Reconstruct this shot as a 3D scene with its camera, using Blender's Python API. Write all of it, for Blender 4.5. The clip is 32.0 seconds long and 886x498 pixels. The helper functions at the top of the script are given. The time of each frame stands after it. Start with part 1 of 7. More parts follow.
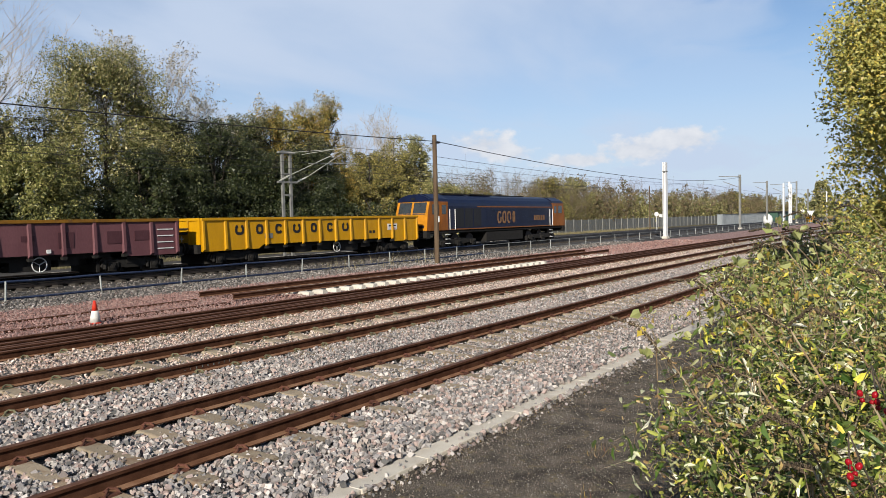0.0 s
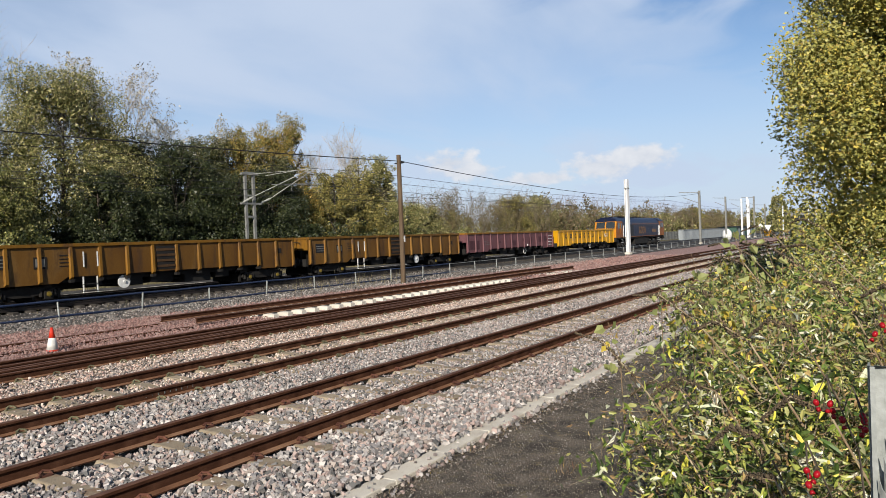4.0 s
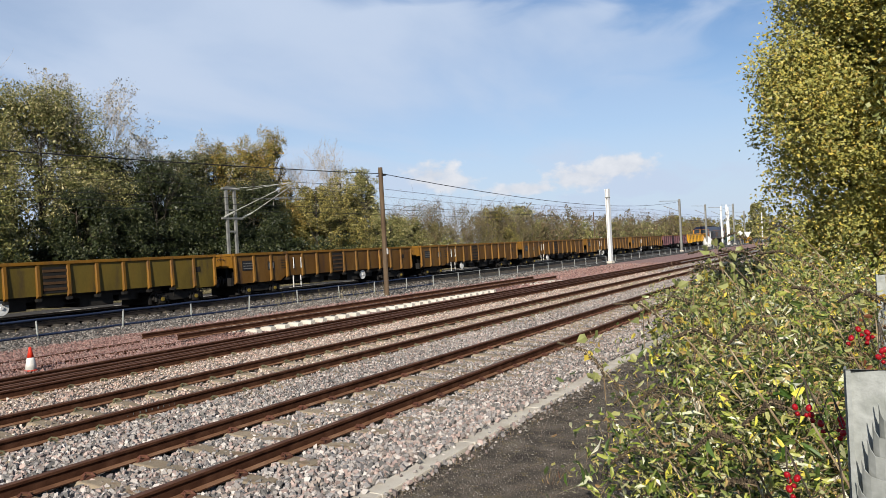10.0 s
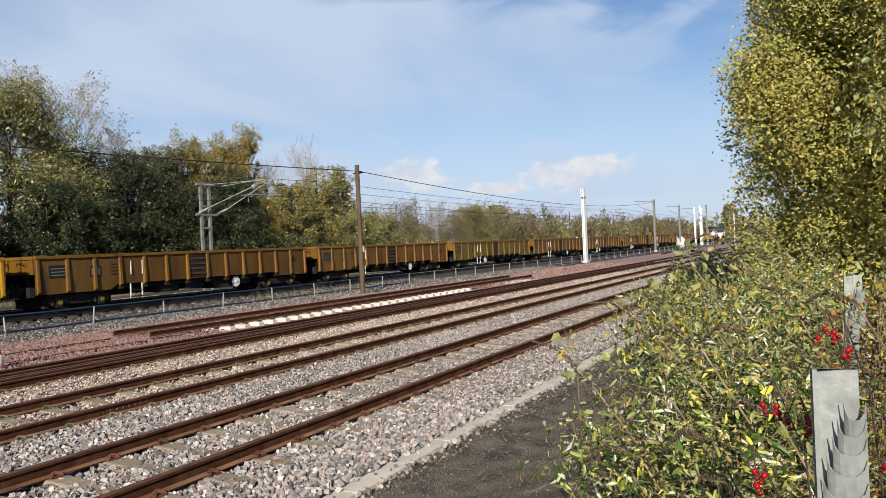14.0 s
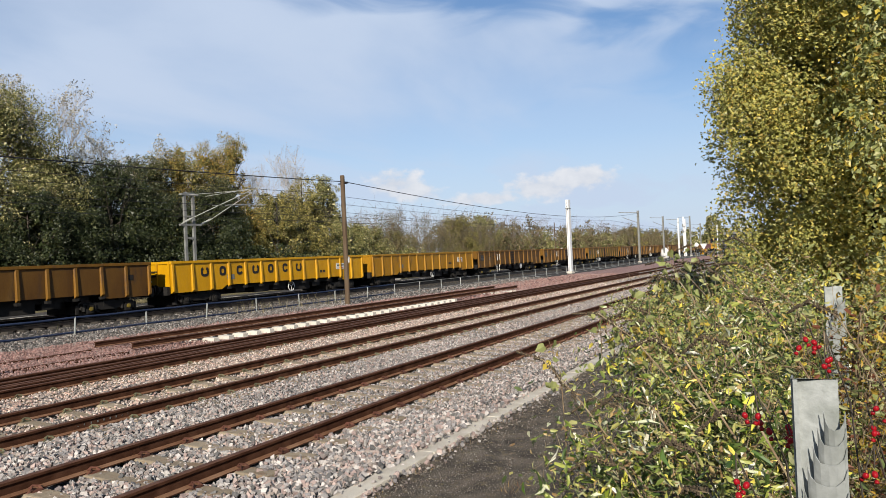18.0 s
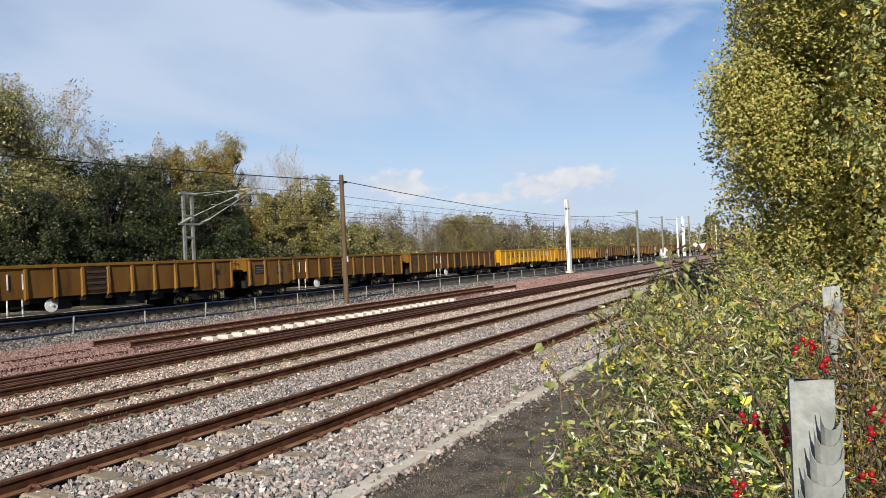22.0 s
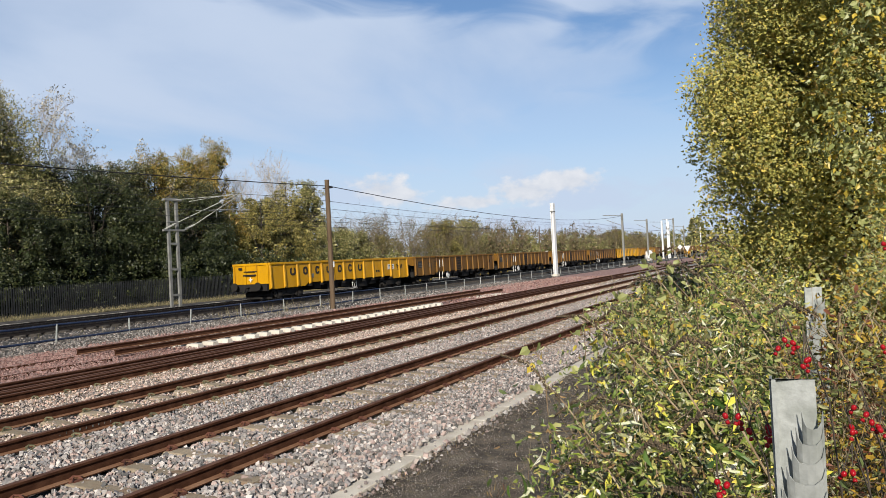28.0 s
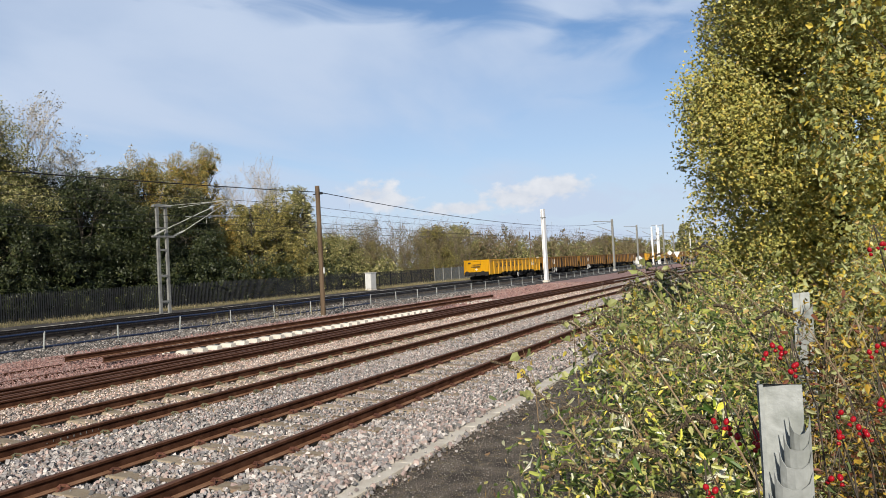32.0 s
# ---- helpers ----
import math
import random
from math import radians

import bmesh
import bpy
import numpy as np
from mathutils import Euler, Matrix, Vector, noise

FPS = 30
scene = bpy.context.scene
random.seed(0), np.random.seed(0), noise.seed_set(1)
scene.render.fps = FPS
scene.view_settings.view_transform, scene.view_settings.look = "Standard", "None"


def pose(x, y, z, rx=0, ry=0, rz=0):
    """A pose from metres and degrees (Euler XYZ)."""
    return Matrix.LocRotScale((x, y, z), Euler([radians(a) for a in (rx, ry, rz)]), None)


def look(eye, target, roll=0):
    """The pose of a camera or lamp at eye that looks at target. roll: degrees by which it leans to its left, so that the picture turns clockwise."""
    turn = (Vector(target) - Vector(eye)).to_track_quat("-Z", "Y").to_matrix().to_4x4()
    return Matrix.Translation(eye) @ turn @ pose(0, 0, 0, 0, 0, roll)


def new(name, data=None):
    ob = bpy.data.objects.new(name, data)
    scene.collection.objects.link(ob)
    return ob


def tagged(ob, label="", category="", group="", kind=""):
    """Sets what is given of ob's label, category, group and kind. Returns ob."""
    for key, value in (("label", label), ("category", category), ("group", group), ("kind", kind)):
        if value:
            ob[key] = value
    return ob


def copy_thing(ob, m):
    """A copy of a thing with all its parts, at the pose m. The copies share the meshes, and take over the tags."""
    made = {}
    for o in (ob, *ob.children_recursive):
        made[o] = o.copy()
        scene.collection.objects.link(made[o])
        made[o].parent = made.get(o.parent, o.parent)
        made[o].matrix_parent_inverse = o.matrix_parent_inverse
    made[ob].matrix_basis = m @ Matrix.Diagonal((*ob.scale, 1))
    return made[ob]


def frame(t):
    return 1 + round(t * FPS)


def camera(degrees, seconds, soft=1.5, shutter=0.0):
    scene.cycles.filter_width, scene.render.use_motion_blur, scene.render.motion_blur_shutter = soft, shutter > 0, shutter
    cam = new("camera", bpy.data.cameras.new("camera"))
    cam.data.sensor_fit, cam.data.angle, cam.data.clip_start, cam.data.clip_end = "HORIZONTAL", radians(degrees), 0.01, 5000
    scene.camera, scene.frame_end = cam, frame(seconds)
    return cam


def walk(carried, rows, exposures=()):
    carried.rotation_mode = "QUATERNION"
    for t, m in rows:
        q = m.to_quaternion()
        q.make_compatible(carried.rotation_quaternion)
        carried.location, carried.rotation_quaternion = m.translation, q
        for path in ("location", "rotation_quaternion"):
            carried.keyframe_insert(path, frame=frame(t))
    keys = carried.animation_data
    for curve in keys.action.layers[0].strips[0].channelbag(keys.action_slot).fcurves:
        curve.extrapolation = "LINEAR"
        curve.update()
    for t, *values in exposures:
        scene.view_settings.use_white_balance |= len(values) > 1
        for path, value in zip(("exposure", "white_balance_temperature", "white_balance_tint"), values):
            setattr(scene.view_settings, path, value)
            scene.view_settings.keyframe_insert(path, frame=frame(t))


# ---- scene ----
cam = camera(62.96, 32.0, 0.5)
walk(cam, [
    (0, look((0, 0.012, 1.979), (41.057, 28.481, 0.013), -1.30)),
    (0.5, look((0, 0.011, 1.979), (41.180, 28.312, 0.182), -1.40)),
    (1, look((0, 0.01, 1.979), (41.307, 28.133, 0.302), -1.65)),
    (1.5, look((0, 0.009, 1.979), (41.545, 27.790, 0.490), -1.89)),
    (2, look((0, 0.008, 1.979), (41.818, 27.388, 0.713), -2.02)),
    (2.5, look((0, 0.007, 1.979), (42.054, 27.031, 0.906), -2.10)),
    (3, look((0, 0.006, 1.979), (42.211, 26.789, 1.050), -2.07)),
    (3.5, look((0, 0.005, 1.979), (42.310, 26.636, 1.153), -2.08)),
    (5.5, look((0, 0.001, 1.979), (42.605, 26.169, 1.763), -2.47)),
    (6, look((0, 0.0, 1.979), (42.635, 26.120, 1.983), -2.47)),
    (6.5, look((0, -0.0004, 1.979), (42.679, 26.048, 2.155), -2.53)),
    (7, look((0, -0.0008, 1.979), (42.692, 26.025, 2.232), -2.52)),
    (7.5, look((0, -0.0013, 1.979), (42.693, 26.023, 2.234), -2.56)),
    (8, look((0, -0.0017, 1.979), (42.747, 25.933, 2.216), -2.66)),
    (8.5, look((0, -0.0021, 1.979), (42.854, 25.757, 2.165), -2.80)),
    (9, look((0, -0.0025, 1.979), (42.941, 25.612, 2.101), -2.88)),
    (9.5, look((0, -0.003, 1.979), (42.993, 25.523, 2.033), -3.02)),
    (10, look((0, -0.0034, 1.979), (43.024, 25.471, 2.024), -3.07)),
    (10.5, look((0, -0.0038, 1.979), (43.092, 25.355, 2.076), -3.10)),
    (11, look((0, -0.0042, 1.979), (43.184, 25.197, 2.158), -3.10)),
    (11.5, look((0, -0.0047, 1.979), (43.273, 25.043, 2.199), -3.11)),
    (12, look((0, -0.0051, 1.979), (43.364, 24.885, 2.235), -3.11)),
    (12.5, look((0, -0.0055, 1.979), (43.458, 24.719, 2.249), -2.96)),
    (13, look((0, -0.0059, 1.979), (43.541, 24.575, 2.092), -2.69)),
    (13.5, look((0, -0.0063, 1.979), (43.655, 24.370, 1.886), -2.56)),
    (14, look((0, -0.0068, 1.979), (43.830, 24.054, 1.826), -2.64)),
    (14.5, look((0, -0.0072, 1.979), (43.977, 23.785, 1.944), -2.84)),
    (16.5, look((0, -0.0089, 1.979), (44.226, 23.313, 2.325), -2.58)),
    (17, look((0, -0.0093, 1.979), (44.221, 23.322, 2.354), -2.53)),
    (17.5, look((0, -0.0097, 1.979), (44.256, 23.254, 2.440), -2.56)),
    (18, look((0, -0.0102, 1.979), (44.318, 23.133, 2.514), -2.56)),
    (18.5, look((0, -0.0106, 1.979), (44.386, 23.002, 2.557), -2.59)),
    (19, look((0, -0.011, 1.979), (44.399, 22.975, 2.594), -2.50)),
    (19.5, look((0, -0.0114, 1.979), (44.394, 22.983, 2.618), -2.47)),
    (20, look((0, -0.0118, 1.979), (44.390, 22.991, 2.627), -2.50)),
    (20.5, look((0, -0.0123, 1.979), (44.414, 22.944, 2.609), -2.57)),
    (21, look((0, -0.0127, 1.979), (44.409, 22.954, 2.583), -2.57)),
    (21.5, look((0, -0.0131, 1.979), (44.363, 23.045, 2.529), -2.48)),
    (22, look((0, -0.0135, 1.979), (44.351, 23.068, 2.481), -2.50)),
    (22.5, look((0, -0.014, 1.979), (44.363, 23.045, 2.414), -2.61)),
    (23, look((0, -0.0144, 1.979), (44.400, 22.975, 2.382), -2.71)),
    (23.5, look((0, -0.0148, 1.979), (44.435, 22.905, 2.383), -2.73)),
    (24, look((0, -0.0152, 1.979), (44.480, 22.818, 2.375), -2.77)),
    (24.5, look((0, -0.0157, 1.979), (44.549, 22.684, 2.368), -2.82)),
    (25, look((0, -0.0161, 1.979), (44.617, 22.548, 2.409), -2.87)),
    (25.5, look((0, -0.0165, 1.979), (44.669, 22.442, 2.517), -2.86)),
    (27.5, look((0, -0.0182, 1.979), (44.758, 22.258, 2.683), -3.02)),
    (28, look((0, -0.0186, 1.979), (44.780, 22.212, 2.729), -2.97)),
    (28.5, look((0, -0.019, 1.979), (44.763, 22.246, 2.730), -2.93)),
    (29, look((0, -0.0195, 1.979), (44.737, 22.300, 2.632), -2.81)),
    (29.5, look((0, -0.0199, 1.979), (44.757, 22.262, 2.529), -2.77)),
    (30, look((0, -0.0203, 1.979), (44.819, 22.136, 2.544), -2.79)),
    (30.5, look((0, -0.0207, 1.979), (44.894, 21.980, 2.709), -2.86)),
    (31, look((0, -0.0212, 1.979), (44.938, 21.882, 2.872), -2.94)),
    (31.5, look((0, -0.0216, 1.979), (44.986, 21.777, 3.011), -3.00)),
    (32, look((0, -0.022, 1.979), (45.063, 21.611, 3.114), -3.04)),
])

# ---- world, sun ----
SUN_AZ, SUN_EL = 201.0, 26.0          # degrees, where the sun stands: behind the camera's left shoulder
world = bpy.data.worlds.new("sky")
scene.world = world
world.use_nodes = True


# azimuth, height, half width and half height in degrees
HEAPS = ((31.2, 5.9, 2.1, 1.15), (29.6, 5.2, 1.8, 0.8), (19.6, 5.0, 3.2, 0.95), (16.4, 5.6, 2.6, 0.9), (24.0, 4.4, 3.0, 0.5))
BREAKS = ((22.5, 19.9, 6.0, 1.5), (31.0, 20.4, 5.0, 1.2), (12.0, 16.8, 2.8, 1.6), (6.0, 15.3, 4.5, 2.6), (-3.0, 18.0, 9.0, 7.0), (45.0, 27.0, 9.0, 3.0))


def build_sky():
    nt = world.node_tree
    n, l = nt.nodes, nt.links
    n.clear()
    out = n.new("ShaderNodeOutputWorld")
    bg = n.new("ShaderNodeBackground")
    sky = n.new("ShaderNodeTexSky")
    sky.sky_type = "NISHITA"
    sky.sun_disc = False
    sky.sun_elevation = radians(SUN_EL)
    sky.sun_rotation = radians(90.0 - SUN_AZ)
    sky.air_density, sky.dust_density, sky.ozone_density = 1.0, 0.3, 3.0
    co = n.new("ShaderNodeTexCoord")
    sep = n.new("ShaderNodeSeparateXYZ")
    l.new(co.outputs["Generated"], sep.inputs[0])
    # flat cloud layer: direction over height
    up = n.new("ShaderNodeMath"); up.operation = "MAXIMUM"; up.inputs[1].default_value = 0.0
    l.new(sep.outputs["Z"], up.inputs[0])
    add = n.new("ShaderNodeMath"); add.operation = "ADD"; add.inputs[1].default_value = 0.12
    l.new(up.outputs[0], add.inputs[0])
    div = n.new("ShaderNodeVectorMath"); div.operation = "DIVIDE"
    com = n.new("ShaderNodeCombineXYZ")
    for k in ("X", "Y", "Z"):
        l.new(add.outputs[0], com.inputs[k])
    l.new(co.outputs["Generated"], div.inputs[0])
    l.new(com.outputs[0], div.inputs[1])
    mp = n.new("ShaderNodeMapping")
    mp.inputs["Rotation"].default_value = (0, 0, radians(35))
    mp.inputs["Scale"].default_value = (0.55, 0.9, 0.0)
    l.new(div.outputs[0], mp.inputs[0])
    no = n.new("ShaderNodeTexNoise")
    no.inputs["Scale"].default_value, no.inputs["Detail"].default_value, no.inputs["Roughness"].default_value = 0.9, 7.0, 0.5
    no.inputs["Distortion"].default_value = 0.35
    l.new(mp.outputs[0], no.inputs["Vector"])
    veil = n.new("ShaderNodeMapRange")
    veil.interpolation_type = "SMOOTHSTEP"
    veil.inputs["From Min"].default_value, veil.inputs["From Max"].default_value = 0.38, 0.60
    veil.inputs["To Min"].default_value, veil.inputs["To Max"].default_value = 0.45, 0.96
    l.new(no.outputs["Fac"], veil.inputs["Value"])

    def nearness(spots):
        """How near a direction lies to the nearest of some flat ellipses in the sky: below 1 inside."""
        best = None
        for az, el, wide, high in spots:
            turn = n.new("ShaderNodeVectorRotate"); turn.rotation_type = "Z_AXIS"
            turn.inputs["Angle"].default_value = -radians(az)
            l.new(co.outputs["Generated"], turn.inputs["Vector"])
            sc = n.new("ShaderNodeMapping")
            sc.inputs["Location"].default_value = (0, 0, -math.sin(radians(el)) / math.sin(radians(high)))
            sc.inputs["Scale"].default_value = (0, 1 / math.sin(radians(wide)), 1 / math.sin(radians(high)))
            l.new(turn.outputs[0], sc.inputs[0])
            ln = n.new("ShaderNodeVectorMath"); ln.operation = "LENGTH"
            l.new(sc.outputs[0], ln.inputs[0])
            if best is None:
                best = ln.outputs["Value"]
            else:
                mi = n.new("ShaderNodeMath"); mi.operation = "SMOOTH_MIN"; mi.inputs[2].default_value = 0.3
                l.new(best, mi.inputs[0]); l.new(ln.outputs["Value"], mi.inputs[1])
                best = mi.outputs[0]
        return best

    # clear blue breaks in the veil
    breaks = nearness(BREAKS)
    mp3 = n.new("ShaderNodeMapping")
    mp3.inputs["Scale"].default_value = (5.0, 5.0, 16.0)
    mp3.inputs["Rotation"].default_value = (0.25, 0.15, 0.0)
    l.new(co.outputs["Generated"], mp3.inputs[0])
    no3 = n.new("ShaderNodeTexNoise")
    no3.inputs["Scale"].default_value, no3.inputs["Detail"].default_value, no3.inputs["Distortion"].default_value = 1.0, 5.0, 0.8
    l.new(mp3.outputs[0], no3.inputs["Vector"])
    ragged = n.new("ShaderNodeMath"); ragged.operation = "MULTIPLY_ADD"
    ragged.inputs[1].default_value, ragged.inputs[2].default_value = 5.5, -2.75
    l.new(no3.outputs["Fac"], ragged.inputs[0])
    sm = n.new("ShaderNodeMath"); sm.operation = "ADD"
    l.new(breaks, sm.inputs[0]); l.new(ragged.outputs[0], sm.inputs[1])
    clear = n.new("ShaderNodeMapRange")
    clear.interpolation_type = "SMOOTHSTEP"
    clear.inputs["From Min"].default_value, clear.inputs["From Max"].default_value = -0.2, 2.1
    clear.inputs["To Min"].default_value, clear.inputs["To Max"].default_value = 0.0, 1.0
    l.new(sm.outputs[0], clear.inputs["Value"])
    thin = n.new("ShaderNodeMath"); thin.operation = "MULTIPLY"
    l.new(veil.outputs[0], thin.inputs[0]); l.new(clear.outputs[0], thin.inputs[1])
    # above the view the veil is thinned to open blue, so shadows render darker
    high = n.new("ShaderNodeMapRange")
    high.interpolation_type = "SMOOTHSTEP"
    high.inputs["From Min"].default_value, high.inputs["From Max"].default_value = 0.36, 0.62
    high.inputs["To Min"].default_value, high.inputs["To Max"].default_value = 1.0, 0.12
    l.new(sep.outputs["Z"], high.inputs["Value"])
    veiled = n.new("ShaderNodeMath"); veiled.operation = "MULTIPLY"
    l.new(thin.outputs[0], veiled.inputs[0]); l.new(high.outputs[0], veiled.inputs[1])
    thin = veiled
    # small heaped clouds low over the horizon
    puffs = nearness(HEAPS)
    mp2 = n.new("ShaderNodeMapping")
    mp2.inputs["Scale"].default_value = (38.0, 38.0, 60.0)
    mp2.inputs["Location"].default_value = (0.35, 0.2, 0.1)
    l.new(co.outputs["Generated"], mp2.inputs[0])
    no2 = n.new("ShaderNodeTexNoise")
    no2.inputs["Scale"].default_value, no2.inputs["Detail"].default_value, no2.inputs["Roughness"].default_value = 1.0, 6.0, 0.55
    l.new(mp2.outputs[0], no2.inputs["Vector"])
    heap = n.new("ShaderNodeMapRange")
    heap.interpolation_type = "SMOOTHSTEP"
    heap.inputs["From Min"].default_value, heap.inputs["From Max"].default_value = 1.25, 0.45
    rag = n.new("ShaderNodeMath"); rag.operation = "MULTIPLY_ADD"
    rag.inputs[1].default_value, rag.inputs[2].default_value = 2.6, -1.3
    l.new(no2.outputs["Fac"], rag.inputs[0])
    hs = n.new("ShaderNodeMath"); hs.operation = "ADD"
    l.new(puffs, hs.inputs[0]); l.new(rag.outputs[0], hs.inputs[1])
    l.new(hs.outputs[0], heap.inputs["Value"])
    hb = n.new("ShaderNodeMath"); hb.operation = "MULTIPLY"
    hb.inputs[1].default_value = 0.97
    l.new(heap.outputs[0], hb.inputs[0])
    mix = n.new("ShaderNodeMix"); mix.data_type = "RGBA"
    haze = n.new("ShaderNodeMapRange")
    haze.interpolation_type = "SMOOTHSTEP"
    haze.inputs["From Min"].default_value, haze.inputs["From Max"].default_value = 0.30, 0.02
    haze.inputs["To Max"].default_value = 0.85
    l.new(sep.outputs["Z"], haze.inputs["Value"])
    most = n.new("ShaderNodeMath"); most.operation = "MAXIMUM"
    l.new(thin.outputs[0], most.inputs[0]); l.new(haze.outputs[0], most.inputs[1])
    l.new(most.outputs[0], mix.inputs["Factor"])
    blue = n.new("ShaderNodeVectorMath"); blue.operation = "MULTIPLY"
    blue.inputs[1].default_value = (1.0, 1.07, 1.16)
    l.new(sky.outputs[0], blue.inputs[0])
    l.new(blue.outputs[0], mix.inputs["A"])
    mix.inputs["B"].default_value = (5.85, 6.9, 8.7, 1)
    shade = n.new("ShaderNodeMix"); shade.data_type = "RGBA"
    l.new(no2.outputs["Fac"], shade.inputs["Factor"])
    shade.inputs["A"].default_value, shade.inputs["B"].default_value = (9.3, 9.4, 9.7, 1), (5.6, 6.2, 7.3, 1)
    mix2 = n.new("ShaderNodeMix"); mix2.data_type = "RGBA"
    l.new(hb.outputs[0], mix2.inputs["Factor"])
    l.new(mix.outputs["Result"], mix2.inputs["A"])
    l.new(shade.outputs["Result"], mix2.inputs["B"])
    l.new(mix2.outputs["Result"], bg.inputs["Color"])
    bg.inputs["Strength"].default_value = 0.0539
    l.new(bg.outputs[0], out.inputs[0])


build_sky()
sun_data = bpy.data.lights.new("sun", "SUN")
sun_data.energy, sun_data.angle, sun_data.color = 5.0, radians(0.55), (1.0, 0.93, 0.82)
sun = new("sun", sun_data)
_a, _e = radians(SUN_AZ), radians(SUN_EL)
sun.matrix_world = look((math.cos(_a) * math.cos(_e) * 60, math.sin(_a) * math.cos(_e) * 60, math.sin(_e) * 60), (0, 0, 0))
scene.view_settings.exposure = 0.83


# ---- materials ----
DIM = 0.65            # all paints and stones a little below the usual table values


def material(name, base, rough=0.7, metal=0.0, tones=(), scale=8.0, fine=90.0, bump=0.25, dirt=None, dirt_at=0.55, spread=0.06, obvar=0.0, island=0.0, spec=0.22, streak=1.0):
    """Base colour varied at two scales, with dirt patches and a fine relief."""
    m = bpy.data.materials.new(name)
    m.use_nodes = True
    n, l = m.node_tree.nodes, m.node_tree.links
    b = n["Principled BSDF"]
    b.inputs["Roughness"].default_value, b.inputs["Metallic"].default_value = rough, metal
    b.inputs["Specular IOR Level"].default_value = spec
    co = n.new("ShaderNodeTexCoord")
    mp = n.new("ShaderNodeMapping")
    mp.inputs["Scale"].default_value = (1, 1, 1.0 / streak)
    l.new(co.outputs["Object"], mp.inputs[0])
    big = n.new("ShaderNodeTexNoise")
    big.inputs["Scale"].default_value, big.inputs["Detail"].default_value = scale, 5.0
    l.new(mp.outputs[0], big.inputs["Vector"])
    small = n.new("ShaderNodeTexNoise")
    small.inputs["Scale"].default_value, small.inputs["Detail"].default_value = fine, 3.0
    l.new(mp.outputs[0], small.inputs["Vector"])
    ramp = n.new("ShaderNodeValToRGB")
    base, tones = tuple(c * DIM for c in base), tuple(tuple(c * DIM for c in t) for t in tones)
    cols = [base] + list(tones) if tones else [tuple(c * (1 - 0.22) for c in base), base, tuple(min(1, c * 1.18) for c in base)]
    e = ramp.color_ramp.elements
    while len(e) < len(cols):
        e.new(0.5)
    for i, c in enumerate(cols):
        e[i].position = 0.32 + 0.36 * i / max(1, len(cols) - 1)
        e[i].color = (*c, 1)
    l.new(big.outputs["Fac"], ramp.inputs[0])
    hsv = n.new("ShaderNodeHueSaturation")
    l.new(ramp.outputs[0], hsv.inputs["Color"])
    mr = n.new("ShaderNodeMapRange")
    mr.inputs["To Min"].default_value, mr.inputs["To Max"].default_value = 1 - spread * 4, 1 + spread * 4
    l.new(small.outputs["Fac"], mr.inputs["Value"])
    last = mr.outputs[0]
    for amount, kind in ((obvar, "ob"), (island, "is")):
        if amount:
            src = n.new("ShaderNodeObjectInfo" if kind == "ob" else "ShaderNodeNewGeometry")
            r2 = n.new("ShaderNodeMapRange")
            r2.inputs["To Min"].default_value, r2.inputs["To Max"].default_value = 1 - amount, 1 + amount
            l.new(src.outputs["Random" if kind == "ob" else "Random Per Island"], r2.inputs["Value"])
            mu = n.new("ShaderNodeMath"); mu.operation = "MULTIPLY"
            l.new(last, mu.inputs[0]); l.new(r2.outputs[0], mu.inputs[1])
            last = mu.outputs[0]
    l.new(last, hsv.inputs["Value"])
    col = hsv.outputs[0]
    if dirt:
        dn = n.new("ShaderNodeTexNoise")
        dn.inputs["Scale"].default_value, dn.inputs["Detail"].default_value, dn.inputs["Roughness"].default_value = scale * 2.3, 8.0, 0.65
        l.new(mp.outputs[0], dn.inputs["Vector"])
        dr = n.new("ShaderNodeMapRange")
        dr.inputs["From Min"].default_value, dr.inputs["From Max"].default_value = dirt_at, dirt_at + 0.15
        l.new(dn.outputs["Fac"], dr.inputs["Value"])
        dm = n.new("ShaderNodeMix"); dm.data_type = "RGBA"
        l.new(dr.outputs[0], dm.inputs["Factor"])
        l.new(col, dm.inputs["A"])
        dm.inputs["B"].default_value = (*(c * DIM * 1.27 for c in dirt), 1)
        col = dm.outputs["Result"]
    l.new(col, b.inputs["Base Color"])
    if bump:
        bp = n.new("ShaderNodeBump")
        bp.inputs["Strength"].default_value, bp.inputs["Distance"].default_value = bump, 0.02
        l.new(small.outputs["Fac"], bp.inputs["Height"])
        l.new(bp.outputs[0], b.inputs["Normal"])
    return m


